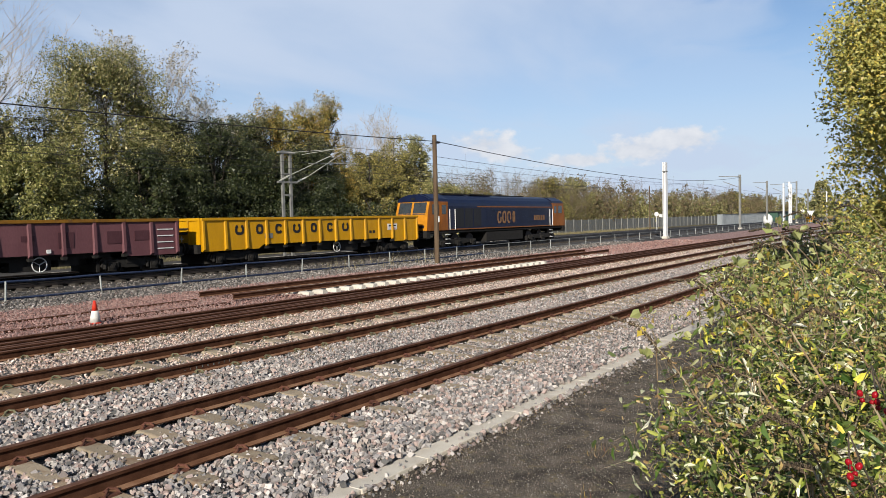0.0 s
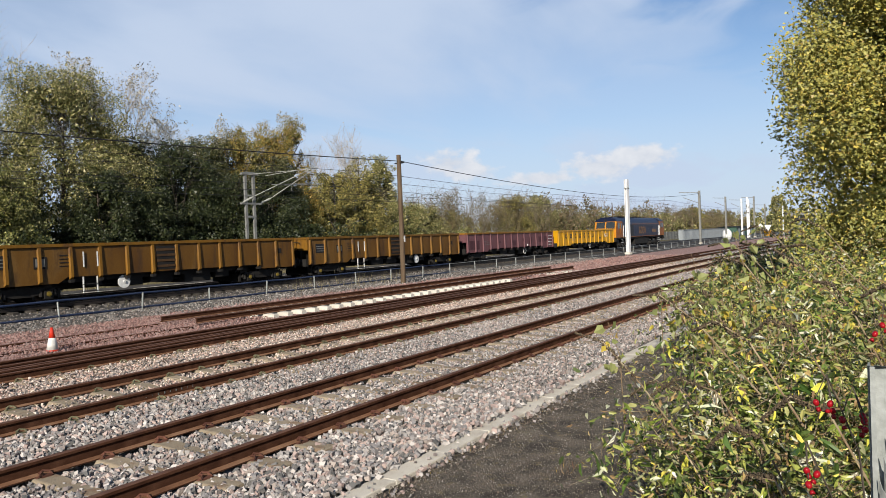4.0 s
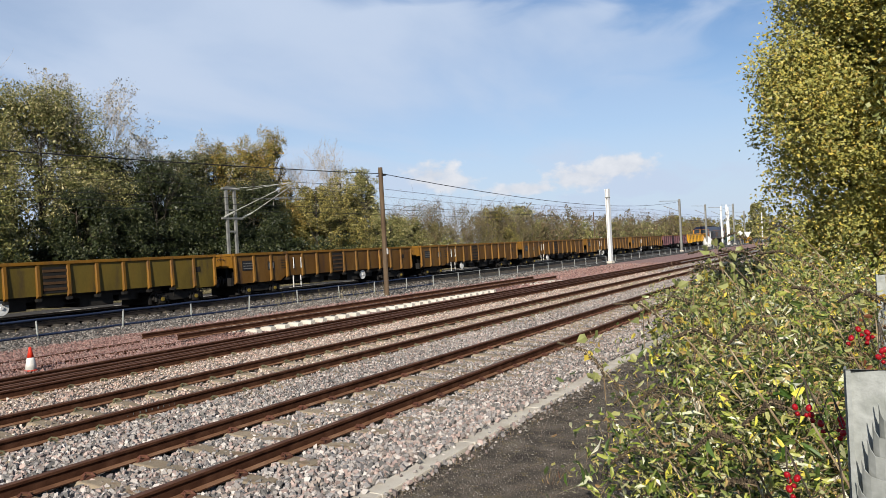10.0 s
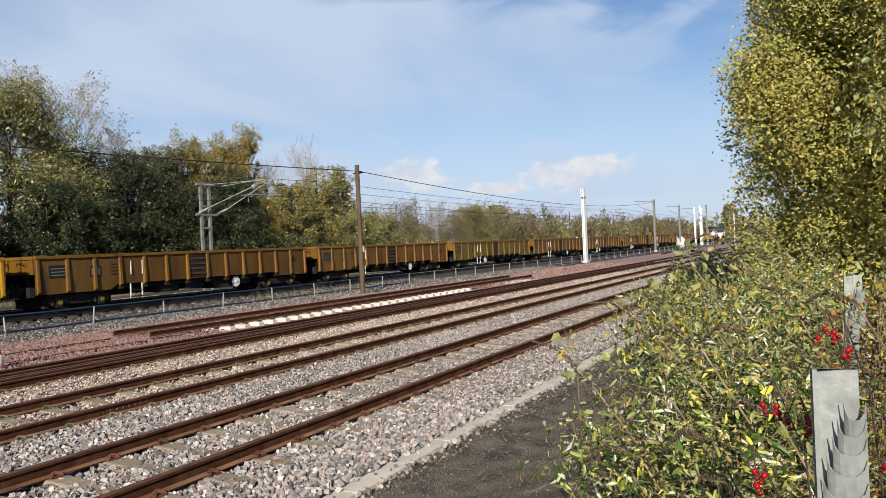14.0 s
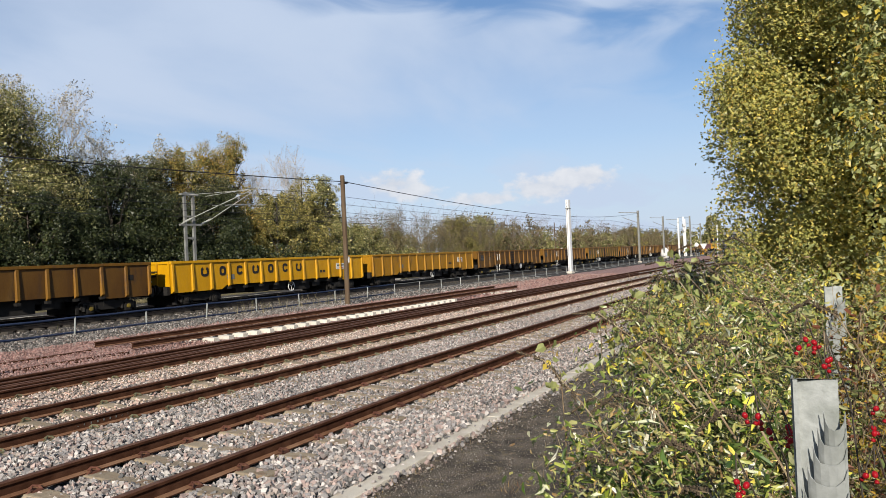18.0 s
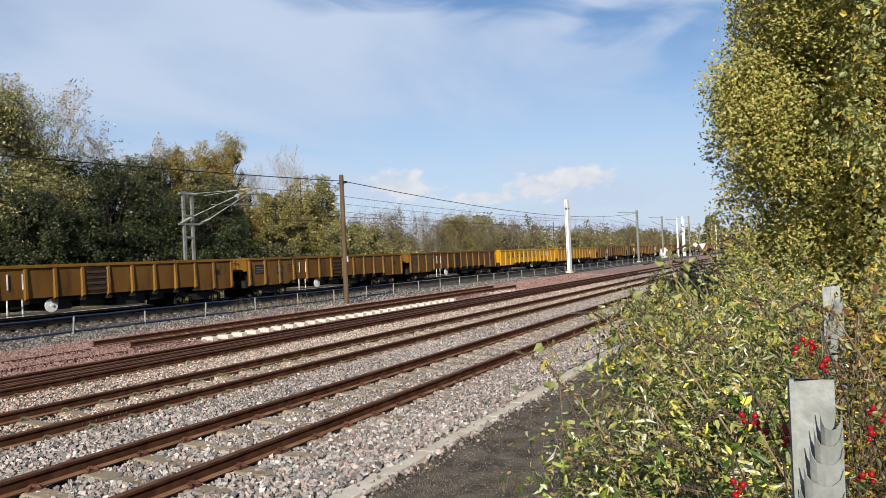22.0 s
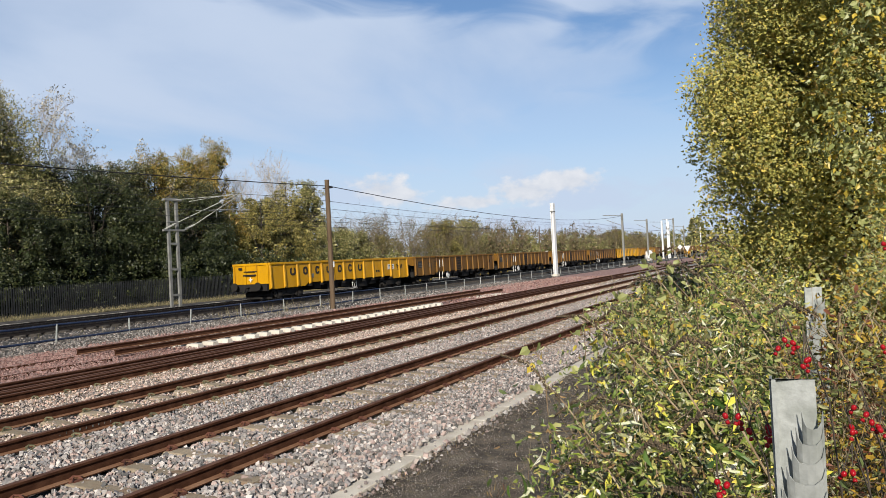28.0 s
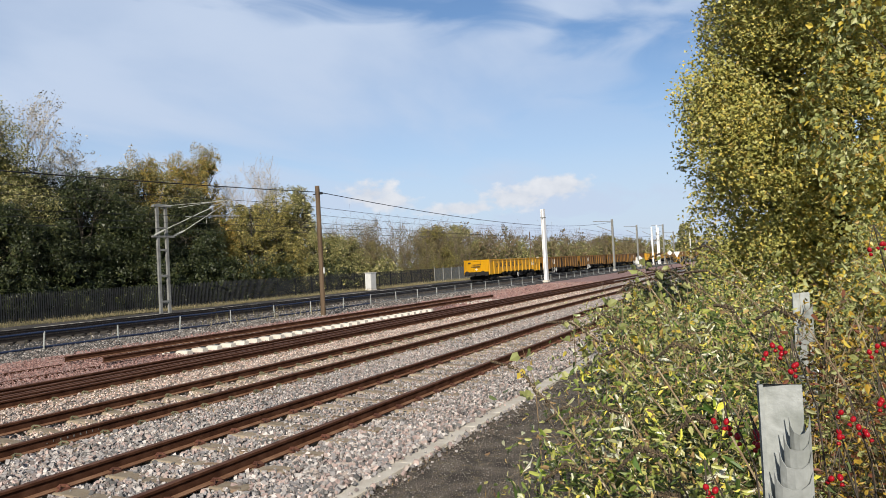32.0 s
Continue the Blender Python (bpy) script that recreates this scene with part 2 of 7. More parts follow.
def leaf_material(name, tones, trans=0.35, rough=0.5):
    """Leaves: each its own tone, part of the light passes through."""
    m = bpy.data.materials.new(name)
    m.use_nodes = True
    n, l = m.node_tree.nodes, m.node_tree.links
    b = n["Principled BSDF"]
    b.inputs["Roughness"].default_value = rough
    b.inputs["Specular IOR Level"].default_value = 0.3
    geo = n.new("ShaderNodeNewGeometry")
    ramp = n.new("ShaderNodeValToRGB")
    ramp.color_ramp.interpolation = "CONSTANT" if len(tones) > 4 else "LINEAR"
    e = ramp.color_ramp.elements
    while len(e) < len(tones):
        e.new(0.5)
    for i, c in enumerate(tones):
        e[i].position = i / len(tones)
        e[i].color = (*(v * DIM * 1.27 for v in c), 1)
    l.new(geo.outputs["Random Per Island"], ramp.inputs[0])
    l.new(ramp.outputs[0], b.inputs["Base Color"])
    tr = n.new("ShaderNodeBsdfTranslucent")
    l.new(ramp.outputs[0], tr.inputs["Color"])
    ms = n.new("ShaderNodeMixShader")
    ms.inputs[0].default_value = trans
    l.new(b.outputs[0], ms.inputs[1]); l.new(tr.outputs[0], ms.inputs[2])
    l.new(ms.outputs[0], n["Material Output"].inputs["Surface"])
    return m


def stone_material(name, tones):
    """Stones: each its own tone, mottled."""
    m = material(name, tones[0], 0.9, scale=30, fine=150, bump=0.35)
    n, l = m.node_tree.nodes, m.node_tree.links
    geo = n.new("ShaderNodeNewGeometry")
    ramp = n.new("ShaderNodeValToRGB")
    ramp.color_ramp.interpolation = "CONSTANT"
    e = ramp.color_ramp.elements
    while len(e) < len(tones):
        e.new(0.5)
    for i, c in enumerate(tones):
        e[i].position, e[i].color = i / len(tones), (*(v * DIM for v in c), 1)
    l.new(geo.outputs["Random Per Island"], ramp.inputs[0])
    hsv = next(x for x in n if x.type == "HUE_SAT")
    l.new(ramp.outputs[0], hsv.inputs["Color"])
    return m


M_STONE = stone_material("ballast_stone", ((0.125, 0.122, 0.119), (0.345, 0.316, 0.299), (0.218, 0.185, 0.174), (0.478, 0.444, 0.416), (0.349, 0.265, 0.240), (0.182, 0.172, 0.164), (0.607, 0.555, 0.519), (0.302, 0.284, 0.278), (0.395, 0.335, 0.297), (0.252, 0.237, 0.236), (0.481, 0.374, 0.333)))
M_GRIT = stone_material("path_grit", ((0.085, 0.075, 0.063), (0.17, 0.148, 0.122), (0.146, 0.116, 0.094), (0.24, 0.212, 0.178), (0.18, 0.135, 0.105), (0.055, 0.048, 0.041), (0.34, 0.315, 0.275), (0.12, 0.10, 0.082)))
M_STONE_PINK = stone_material("ballast_stone_pink", ((0.167, 0.146, 0.131), (0.462, 0.382, 0.332), (0.293, 0.224, 0.192), (0.641, 0.535, 0.462), (0.469, 0.320, 0.268), (0.245, 0.206, 0.182), (0.800, 0.672, 0.576), (0.404, 0.343, 0.307), (0.533, 0.406, 0.330), (0.338, 0.287, 0.262), (0.648, 0.452, 0.370)))
M_STONE_BANK = stone_material("bank_stone", ((0.10, 0.095, 0.088), (0.24, 0.22, 0.20), (0.16, 0.14, 0.125), (0.33, 0.30, 0.275), (0.22, 0.175, 0.15), (0.13, 0.12, 0.11), (0.42, 0.39, 0.36), (0.19, 0.18, 0.17)))
M_STONE_RED = stone_material("ballast_stone_red", ((0.1582, 0.0899, 0.0791), (0.3314, 0.1968, 0.1709), (0.2433, 0.1397, 0.1216), (0.4446, 0.2925, 0.2575), (0.3229, 0.2368, 0.2153), (0.3767, 0.2153, 0.183)))
M_BED = material("ballast_bed", (0.09, 0.083, 0.077), 0.95, tones=((0.29, 0.265, 0.248), (0.49, 0.45, 0.42)), scale=18, fine=46, bump=1.0, spread=0.14)
M_BED_RED = material("ballast_bed_red", (0.20, 0.118, 0.102), 0.95, tones=((0.32, 0.20, 0.175), (0.43, 0.295, 0.26)), scale=14, fine=40, bump=1.0, spread=0.14)
M_BED_DARK = material("cess_ground", (0.032, 0.030, 0.028), 0.95, tones=((0.058, 0.053, 0.048), (0.105, 0.097, 0.09)), scale=3, fine=25, bump=1.0, spread=0.12)
M_RUST = material("rusty_rail", (0.046, 0.019, 0.011), 0.9, tones=((0.070, 0.030, 0.017), (0.102, 0.047, 0.028)), scale=5, fine=120, bump=0.25, spread=0.1, spec=0.06)
# head and foot rust lighter than the web, as if the sun caught them
M_RAILTOP = material("rail_head", (0.080, 0.036, 0.023), 0.8, 0.05, tones=((0.118, 0.056, 0.036), (0.155, 0.083, 0.057)), scale=4, fine=80, bump=0.08, spread=0.08)
M_RAILFOOT = material("sunlit_rail_foot", (0.12, 0.052, 0.026), 0.95, tones=((0.19, 0.092, 0.048), (0.26, 0.145, 0.085)), scale=3, fine=90, bump=0.2, spread=0.1)
M_RAIL_WORN = material("worn_rail", (0.06, 0.05, 0.045), 0.45, 0.7, scale=4, fine=80, bump=0.05)
M_CLIP_GREEN = material("green_clip", (0.13, 0.12, 0.07), 0.7, tones=((0.18, 0.17, 0.10),), scale=30, fine=200, bump=0.2, obvar=0.3)
M_CLIP = material("rail_clip", (0.11, 0.042, 0.028), 0.7, tones=((0.14, 0.06, 0.04),), scale=30, fine=200, bump=0.2, obvar=0.3)
M_SLEEPER = material("sleeper_concrete", (0.25, 0.195, 0.135), 0.9, tones=((0.34, 0.28, 0.20), (0.27, 0.185, 0.115)), scale=2.2, fine=70, bump=0.35, obvar=0.15, dirt=(0.17, 0.10, 0.06), dirt_at=0.52)
M_SLEEPER_NEW = material("new_sleeper_concrete", (0.56, 0.52, 0.44), 0.9, tones=((0.64, 0.61, 0.54),), scale=3, fine=70, bump=0.25, obvar=0.08, dirt=(0.36, 0.30, 0.23), dirt_at=0.6)
M_KERB = material("kerb_concrete", (0.56, 0.505, 0.425), 0.95, tones=((0.68, 0.63, 0.54),), scale=3, fine=90, bump=0.35, spread=0.05, dirt=(0.34, 0.295, 0.235), dirt_at=0.64, obvar=0.05)
M_ASPHALT = material("asphalt", (0.052, 0.043, 0.035), 0.95, tones=((0.115, 0.097, 0.078), (0.185, 0.158, 0.124)), scale=3.2, fine=70, bump=1.0, spread=0.25, dirt=(0.16, 0.13, 0.07), dirt_at=0.54)
M_GRASS_DRY = material("dry_grass", (0.085, 0.072, 0.035), 0.95, tones=((0.13, 0.108, 0.052), (0.065, 0.066, 0.028)), scale=0.7, fine=14, bump=1.0, spread=0.12)
M_LAND = material("far_land", (0.07, 0.085, 0.03), 0.95, tones=((0.12, 0.11, 0.05), (0.09, 0.07, 0.035)), scale=0.05, fine=1.2, bump=0.5)
M_YELLOW = material("bright_yellow_paint", (0.475, 0.232, 0.002), 0.42, tones=((0.545, 0.275, 0.003), (0.44, 0.222, 0.004)), scale=1.2, fine=20, bump=0.04, dirt=(0.254, 0.141, 0.019), dirt_at=0.6, spread=0.04, obvar=0.06, streak=3.0)
M_YELLOW_OLD = material("dusty_yellow_paint", (0.27, 0.125, 0.005), 0.5, tones=((0.34, 0.162, 0.006), (0.30, 0.145, 0.008)), scale=1.2, fine=20, bump=0.05, dirt=(0.12, 0.062, 0.014), dirt_at=0.57, spread=0.05, obvar=0.08, streak=3.0)
M_ORANGE = material("weathered_yellow_paint", (0.135, 0.060, 0.006), 0.55, tones=((0.195, 0.090, 0.007), (0.165, 0.077, 0.009)), scale=1.1, fine=22, bump=0.06, dirt=(0.065, 0.031, 0.012), dirt_at=0.54, spread=0.05, obvar=0.2, streak=3.0)
M_PURPLE = material("maroon_paint", (0.115, 0.045, 0.052), 0.6, tones=((0.155, 0.066, 0.074),), scale=1.0, fine=20, bump=0.05, dirt=(0.08, 0.04, 0.04), dirt_at=0.58, streak=2.5)
M_MAROON_DARK = material("faded_maroon_paint", (0.062, 0.022, 0.028), 0.65, tones=((0.088, 0.034, 0.040),), scale=2.0, fine=20, bump=0.05, streak=2.5)
M_SLEEPER_DARK = material("oily_sleeper", (0.04, 0.035, 0.03), 0.9, tones=((0.07, 0.06, 0.05),), scale=2, fine=60, bump=0.3, obvar=0.2)
M_UNDER = material("grimy_underframe", (0.012, 0.011, 0.010), 0.8, tones=((0.018, 0.016, 0.014),), scale=4, fine=30, bump=0.2, dirt=(0.035, 0.027, 0.021), dirt_at=0.64)
M_WHEEL = material("wheel_steel", (0.05, 0.04, 0.035), 0.6, 0.5, scale=8, fine=50, bump=0.1)
M_WHITE = material("white_paint", (0.72, 0.72, 0.70), 0.5, scale=3, fine=40, bump=0.05)
M_BLACK = material("black_paint", (0.015, 0.015, 0.017), 0.5, scale=3, fine=40, bump=0.05)
M_CHALK = material("faded_white_paint", (0.143, 0.143, 0.132), 0.7, tones=((0.187, 0.182, 0.171),), scale=6, fine=60, bump=0.05)
# darker copy of the rib paint: shade between the ribs mixed with stains
M_PANEL = material("stained_shaded_panel_paint", (0.070, 0.030, 0.006), 0.6, tones=((0.112, 0.050, 0.007), (0.132, 0.062, 0.009), (0.165, 0.088, 0.024)), scale=0.9, fine=26, bump=0.08, dirt=(0.045, 0.023, 0.010), dirt_at=0.53, spread=0.06, obvar=0.18, streak=3.5)
M_PANEL_OLIVE = material("olive_panel_paint", (0.080, 0.056, 0.009), 0.6, tones=((0.125, 0.088, 0.013), (0.145, 0.088, 0.012)), scale=0.9, fine=26, bump=0.08, dirt=(0.05, 0.034, 0.013), dirt_at=0.53, spread=0.06, streak=3.5)
M_SLAT = material("rusty_slat", (0.055, 0.027, 0.011), 0.8, tones=((0.085, 0.045, 0.018),), scale=3, fine=40, bump=0.15)
M_AXLEBOX = material("axlebox_yellow", (0.16, 0.115, 0.018), 0.6, scale=6, fine=40, bump=0.1, dirt=(0.06, 0.05, 0.03), dirt_at=0.5)
M_LOAD = material("spoil_load", (0.05, 0.043, 0.036), 0.95, tones=((0.10, 0.085, 0.07),), scale=3, fine=15, bump=1.0, spread=0.12)
M_BLUE = material("loco_blue", (0.004, 0.008, 0.030), 0.4, tones=((0.006, 0.012, 0.042),), scale=2, fine=30, bump=0.03, dirt=(0.018, 0.018, 0.022), dirt_at=0.58, streak=2.0)
# orange of the locomotive's sides, lowered to hold their shade
M_LOCO_OR = material("loco_shaded_orange", (0.25, 0.080, 0.008), 0.45, scale=2, fine=30, bump=0.03, dirt=(0.09, 0.05, 0.03), dirt_at=0.6, streak=2.5)
M_LOGO = material("faded_orange_logo", (0.22, 0.115, 0.05), 0.5, scale=3, fine=30, bump=0.03)
M_LOCO_YEL = material("loco_cab_yellow", (0.50, 0.20, 0.012), 0.4, scale=2, fine=30, bump=0.03)
M_GLASS = material("dark_glass", (0.03, 0.035, 0.035), 0.08, scale=2, fine=10, bump=0.0, spec=0.6)
M_GALV = material("galvanised_steel", (0.275, 0.292, 0.267), 0.5, 0.3, tones=((0.396, 0.413, 0.396), (0.327, 0.344, 0.323)), scale=9, fine=60, bump=0.08)
M_MAST = material("mast_steel", (0.20, 0.20, 0.19), 0.6, 0.3, tones=((0.29, 0.29, 0.27),), scale=2, fine=40, bump=0.1, dirt=(0.2, 0.15, 0.1), dirt_at=0.62)
M_MAST_PALE = material("galvanised_bracket", (0.36, 0.36, 0.33), 0.55, 0.2, tones=((0.46, 0.46, 0.42),), scale=3, fine=40, bump=0.08)
M_MAST_WHITE = material("new_mast_steel", (0.74, 0.75, 0.75), 0.5, 0.1, tones=((0.82, 0.82, 0.82),), scale=2, fine=30, bump=0.05)
M_POLE = material("wooden_pole", (0.085, 0.055, 0.032), 0.85, tones=((0.13, 0.09, 0.055), (0.07, 0.046, 0.028)), scale=3, fine=60, bump=0.4, streak=8)
M_WIRE = material("wire", (0.03, 0.03, 0.032), 0.6, scale=3, fine=30, bump=0)
M_BLUEPIPE = material("blue_plastic_rail", (0.016, 0.026, 0.062), 0.45, tones=((0.03, 0.045, 0.09),), scale=2, fine=30, bump=0.05, dirt=(0.10, 0.10, 0.11), dirt_at=0.58)
M_FENCE_PALE = material("pale_fence_steel", (0.088, 0.094, 0.094), 0.6, 0.2, tones=((0.125, 0.130, 0.130),), scale=2, fine=30, bump=0.1, obvar=0.1)
M_FENCE = material("palisade_steel", (0.020, 0.021, 0.023), 0.7, 0.2, tones=((0.034, 0.036, 0.038),), scale=2, fine=30, bump=0.1, obvar=0.15)
M_BARK = material("bark", (0.055, 0.043, 0.032), 0.9, tones=((0.09, 0.074, 0.058),), scale=4, fine=40, bump=0.6, streak=4)
M_TWIG = material("bare_twig", (0.40, 0.365, 0.33), 0.9, tones=((0.54, 0.50, 0.46),), scale=4, fine=40, bump=0.2)
M_SAPLING = material("sapling_bark", (0.19, 0.155, 0.125), 0.9, tones=((0.28, 0.235, 0.19),), scale=4, fine=40, bump=0.2)
M_CONE_R = material("cone_red", (0.55, 0.035, 0.015), 0.45, scale=6, fine=40, bump=0.05, dirt=(0.3, 0.08, 0.05), dirt_at=0.62)
M_CONE_W = material("cone_white", (0.72, 0.70, 0.66), 0.4, scale=6, fine=40, bump=0.05)


# ---- mesh helpers ----
def add_box(bm, x0, x1, y0, y1, z0, z1, m=None):
    vs = [bm.verts.new((x, y, z)) for z in (z0, z1) for y in (y0, y1) for x in (x0, x1)]
    if m:
        for v in vs:
            v.co = m @ v.co
    for f in ((0, 2, 3, 1), (4, 5, 7, 6), (0, 1, 5, 4), (2, 6, 7, 3), (0, 4, 6, 2), (1, 3, 7, 5)):
        bm.faces.new([vs[i] for i in f])
    return vs


def add_tube(bm, pts, r, sides=6, cap=True, r1=None):
    """A tube through the points, tapering from r to r1."""
    pts = [Vector(p) for p in pts]
    r1 = r if r1 is None else r1
    rings = []
    for i, p in enumerate(pts):
        d = (pts[min(i + 1, len(pts) - 1)] - pts[max(i - 1, 0)]).normalized()
        a = d.cross(Vector((0, 0, 1)) if abs(d.z) < 0.9 else Vector((1, 0, 0))).normalized()
        b = d.cross(a)
        rr = r + (r1 - r) * i / max(1, len(pts) - 1)
        rings.append([bm.verts.new(p + (a * math.cos(2 * math.pi * k / sides) + b * math.sin(2 * math.pi * k / sides)) * rr) for k in range(sides)])
    for q, w in zip(rings, rings[1:]):
        for k in range(sides):
            bm.faces.new((q[k], q[(k + 1) % sides], w[(k + 1) % sides], w[k]))
    if cap:
        bm.faces.new(rings[0][::-1])
        bm.faces.new(rings[-1])


def add_prism(bm, outline, y0, y1, axis="y"):
    """A closed outline of two coordinates pushed along an axis."""
    def at(u, v, w):
        return (u, w, v) if axis == "y" else ((w, u, v) if axis == "x" else (u, v, w))
    a = [bm.verts.new(at(u, v, y0)) for u, v in outline]
    b = [bm.verts.new(at(u, v, y1)) for u, v in outline]
    n = len(outline)
    for k in range(n):
        bm.faces.new((a[k], a[(k + 1) % n], b[(k + 1) % n], b[k]))
    bm.faces.new(a[::-1])
    bm.faces.new(b)


def add_disc(bm, c, r, y0, y1, sides=16, hole=0.0):
    """A wheel-like disc with its axis along y."""
    pts = [(c[0] + r * math.cos(2 * math.pi * k / sides), c[1] + r * math.sin(2 * math.pi * k / sides)) for k in range(sides)]
    add_prism(bm, pts, y0, y1)


def mesh_of(name, bm, mat, smooth=False):
    bmesh.ops.recalc_face_normals(bm, faces=bm.faces[:])
    me = bpy.data.meshes.new(name)
    bm.to_mesh(me)
    bm.free()
    me.materials.append(mat)
    if smooth:
        for p in me.polygons:
            p.use_smooth = True
    return me


def part(name, bm, mat, parent=None, label="", smooth=False):
    me = bm if isinstance(bm, bpy.types.Mesh) else mesh_of(name, bm, mat, smooth)
    ob = new(name, me)
    ob.parent = parent
    if label:
        tagged(ob, label)
    return ob


def plates(parent, name, boxes, mat, label=""):
    bm = bmesh.new()
    for b in boxes:
        add_box(bm, *b)
    return part(name, bm, mat, parent, label)


def thing(name, label, category, at=(0, 0, 0), group="", kind=""):
    ob = new(name)
    ob.empty_display_size = 0.2
    ob.location = at
    return tagged(ob, label, category, group, kind)


def sheet(name, x0, x1, y0, y1, z, nx, ny, mat, rough=0.0, seed=0):
    """A level sheet with slight unevenness."""
    xs, ys = np.linspace(x0, x1, nx + 1), np.linspace(y0, y1, ny + 1)
    verts = [(x, y, z + rough * noise.noise((x * 0.9 + seed, y * 0.9, 0.3))) for y in ys for x in xs]
    faces = [(j * (nx + 1) + i, j * (nx + 1) + i + 1, (j + 1) * (nx + 1) + i + 1, (j + 1) * (nx + 1) + i) for j in range(ny) for i in range(nx)]
    me = bpy.data.meshes.new(name)
    me.from_pydata(verts, [], faces)
    me.materials.append(mat)
    return new(name, me)


def stones(name, regions, mat, label, seed, parent=None):
    """Many loose stones in one mesh. Regions: x0, x1, y0, y1, base height, per square metre, size."""
    rng = np.random.default_rng(seed)
    # a crushed stone: a block with knocked corners
    block_v = np.array([(i, j, k) for k in (-0.8, 0.8) for j in (-0.8, 0.8) for i in (-0.8, 0.8)], float)
    block_f = np.array([(4, 5, 7), (4, 7, 6), (1, 0, 2), (1, 2, 3), (0, 1, 5), (0, 5, 4), (1, 3, 7), (1, 7, 5), (3, 2, 6), (3, 6, 7), (2, 0, 4), (2, 4, 6)])
    # further off only the upper half of a stone stands clear of its neighbours
    cap_v = np.array([(1, 0, -0.35), (0, 1, -0.35), (-1, 0, -0.35), (0, -1, -0.35), (0, 0, 0.8)], float)
    cap_f = np.array([(0, 1, 4), (1, 2, 4), (2, 3, 4), (3, 0, 4)])
    av, af, n0 = [], [], 0
    for x0, x1, y0, y1, z, per, size, detail, *phase in regions:
        n = int((x1 - x0) * (y1 - y0) * per)
        base_v, base_f = (block_v, block_f) if detail else (cap_v, cap_f)
        nv = len(base_v)
        c = np.stack([rng.uniform(x0, x1, n), rng.uniform(y0, y1, n), z + rng.uniform(-0.55, 0.55, n) * size + (0.0 if detail else 0.01)], 1)
        if phase:
            # most stones lie between the sleepers, not on them
            off = np.abs((c[:, 0] - phase[0] + 0.325) % 0.65 - 0.325)
            c = c[(off > 0.1) | (rng.uniform(size=n) < 0.42)]
            n = len(c)
        s = size * rng.uniform(0.55, 1.25, (n, 1)) * rng.uniform(0.65, 1.2, (n, 3)) * 0.5
        v = base_v[None] * (1 + rng.uniform(-0.42, 0.3, (n, nv, 1))) * s[:, None]
        q = rng.normal(size=(n, 4)) * ((1, 1, 1, 1) if detail else (1, 0.22, 0.22, 1))
        q /= np.linalg.norm(q, axis=1)[:, None]
        if not detail:
            v[:, 4, :2] += rng.uniform(-0.45, 0.45, (n, 2)) * s[:, :2]
        w, i, j, k = q.T
        rot = np.stack([1 - 2 * (j * j + k * k), 2 * (i * j - k * w), 2 * (i * k + j * w), 2 * (i * j + k * w), 1 - 2 * (i * i + k * k), 2 * (j * k - i * w), 2 * (i * k - j * w), 2 * (j * k + i * w), 1 - 2 * (i * i + j * j)], 1).reshape(n, 3, 3)
        v = np.einsum("nab,nvb->nva", rot, v) + c[:, None]
        av.append(v.reshape(-1, 3))
        af.append((base_f[None] + (n0 + np.arange(n) * nv)[:, None, None]).reshape(-1, 3))
        n0 += n * nv
    return soup(name, np.concatenate(av), np.concatenate(af), mat, label, parent)


def soup(name, v, f, mat, label="", parent=None):
    """One mesh from arrays of vertices and of equal-sided faces."""
    me = bpy.data.meshes.new(name)
    k = f.shape[1]
    me.vertices.add(len(v)); me.vertices.foreach_set("co", v.astype(np.float32).ravel())
    me.loops.add(f.size); me.loops.foreach_set("vertex_index", f.astype(np.int32).ravel())
    me.polygons.add(len(f)); me.polygons.foreach_set("loop_start", np.arange(0, f.size, k, dtype=np.int32))
    me.update(calc_edges=True)
    me.shade_flat()
    me.materials.append(mat)
    ob = new(name, me)
    ob.parent = parent
    if label:
        tagged(ob, label)
    return ob


# ---- ground ----
land = sheet("ground", -2500, 3500, -2500, 3500, -0.62, 8, 8, M_LAND)
tagged(land, "rough green and brown land reaching the horizon", "ground", kind="structure")
path = sheet("asphalt_path", -12, 40, -6, 3.95, -0.262, 104, 20, M_ASPHALT, 0.02, 3)
tagged(path, "dark worn asphalt path beside the ballast", "path", kind="structure")
bed = sheet("ballast_bed", -40, 420, 4.15, 14.9, -0.25, 230, 14, M_BED, 0.03, 1)
tagged(bed, "grey and pink crushed stone ballast bed", "ballast", kind="structure")
bed_red = sheet("red_ballast_bed", -40, 420, 14.9, 21.4, -0.235, 230, 12, M_BED_RED, 0.05, 5)
tagged(bed_red, "reddish granite ballast bed beside new track", "ballast", kind="structure")
cess = sheet("cess", -40, 460, 21.4, 41.0, -0.26, 200, 18, M_BED_DARK, 0.06, 9)
tagged(cess, "dark oily ballast of the far running lines", "ballast", kind="structure")
verge = sheet("grass_verge", -60, 460, 41.0, 64, -0.27, 200, 20, M_GRASS_DRY, 0.12, 2)
tagged(verge, "dry yellow grass verge below the fence", "grass verge", kind="structure")
bank = sheet("hedge_bank", 2.2, 60, -6, 1.1, -0.235, 60, 12, M_GRASS_DRY, 0.05, 7)
tagged(bank, "weedy soil under the hedge", "soil", kind="structure")

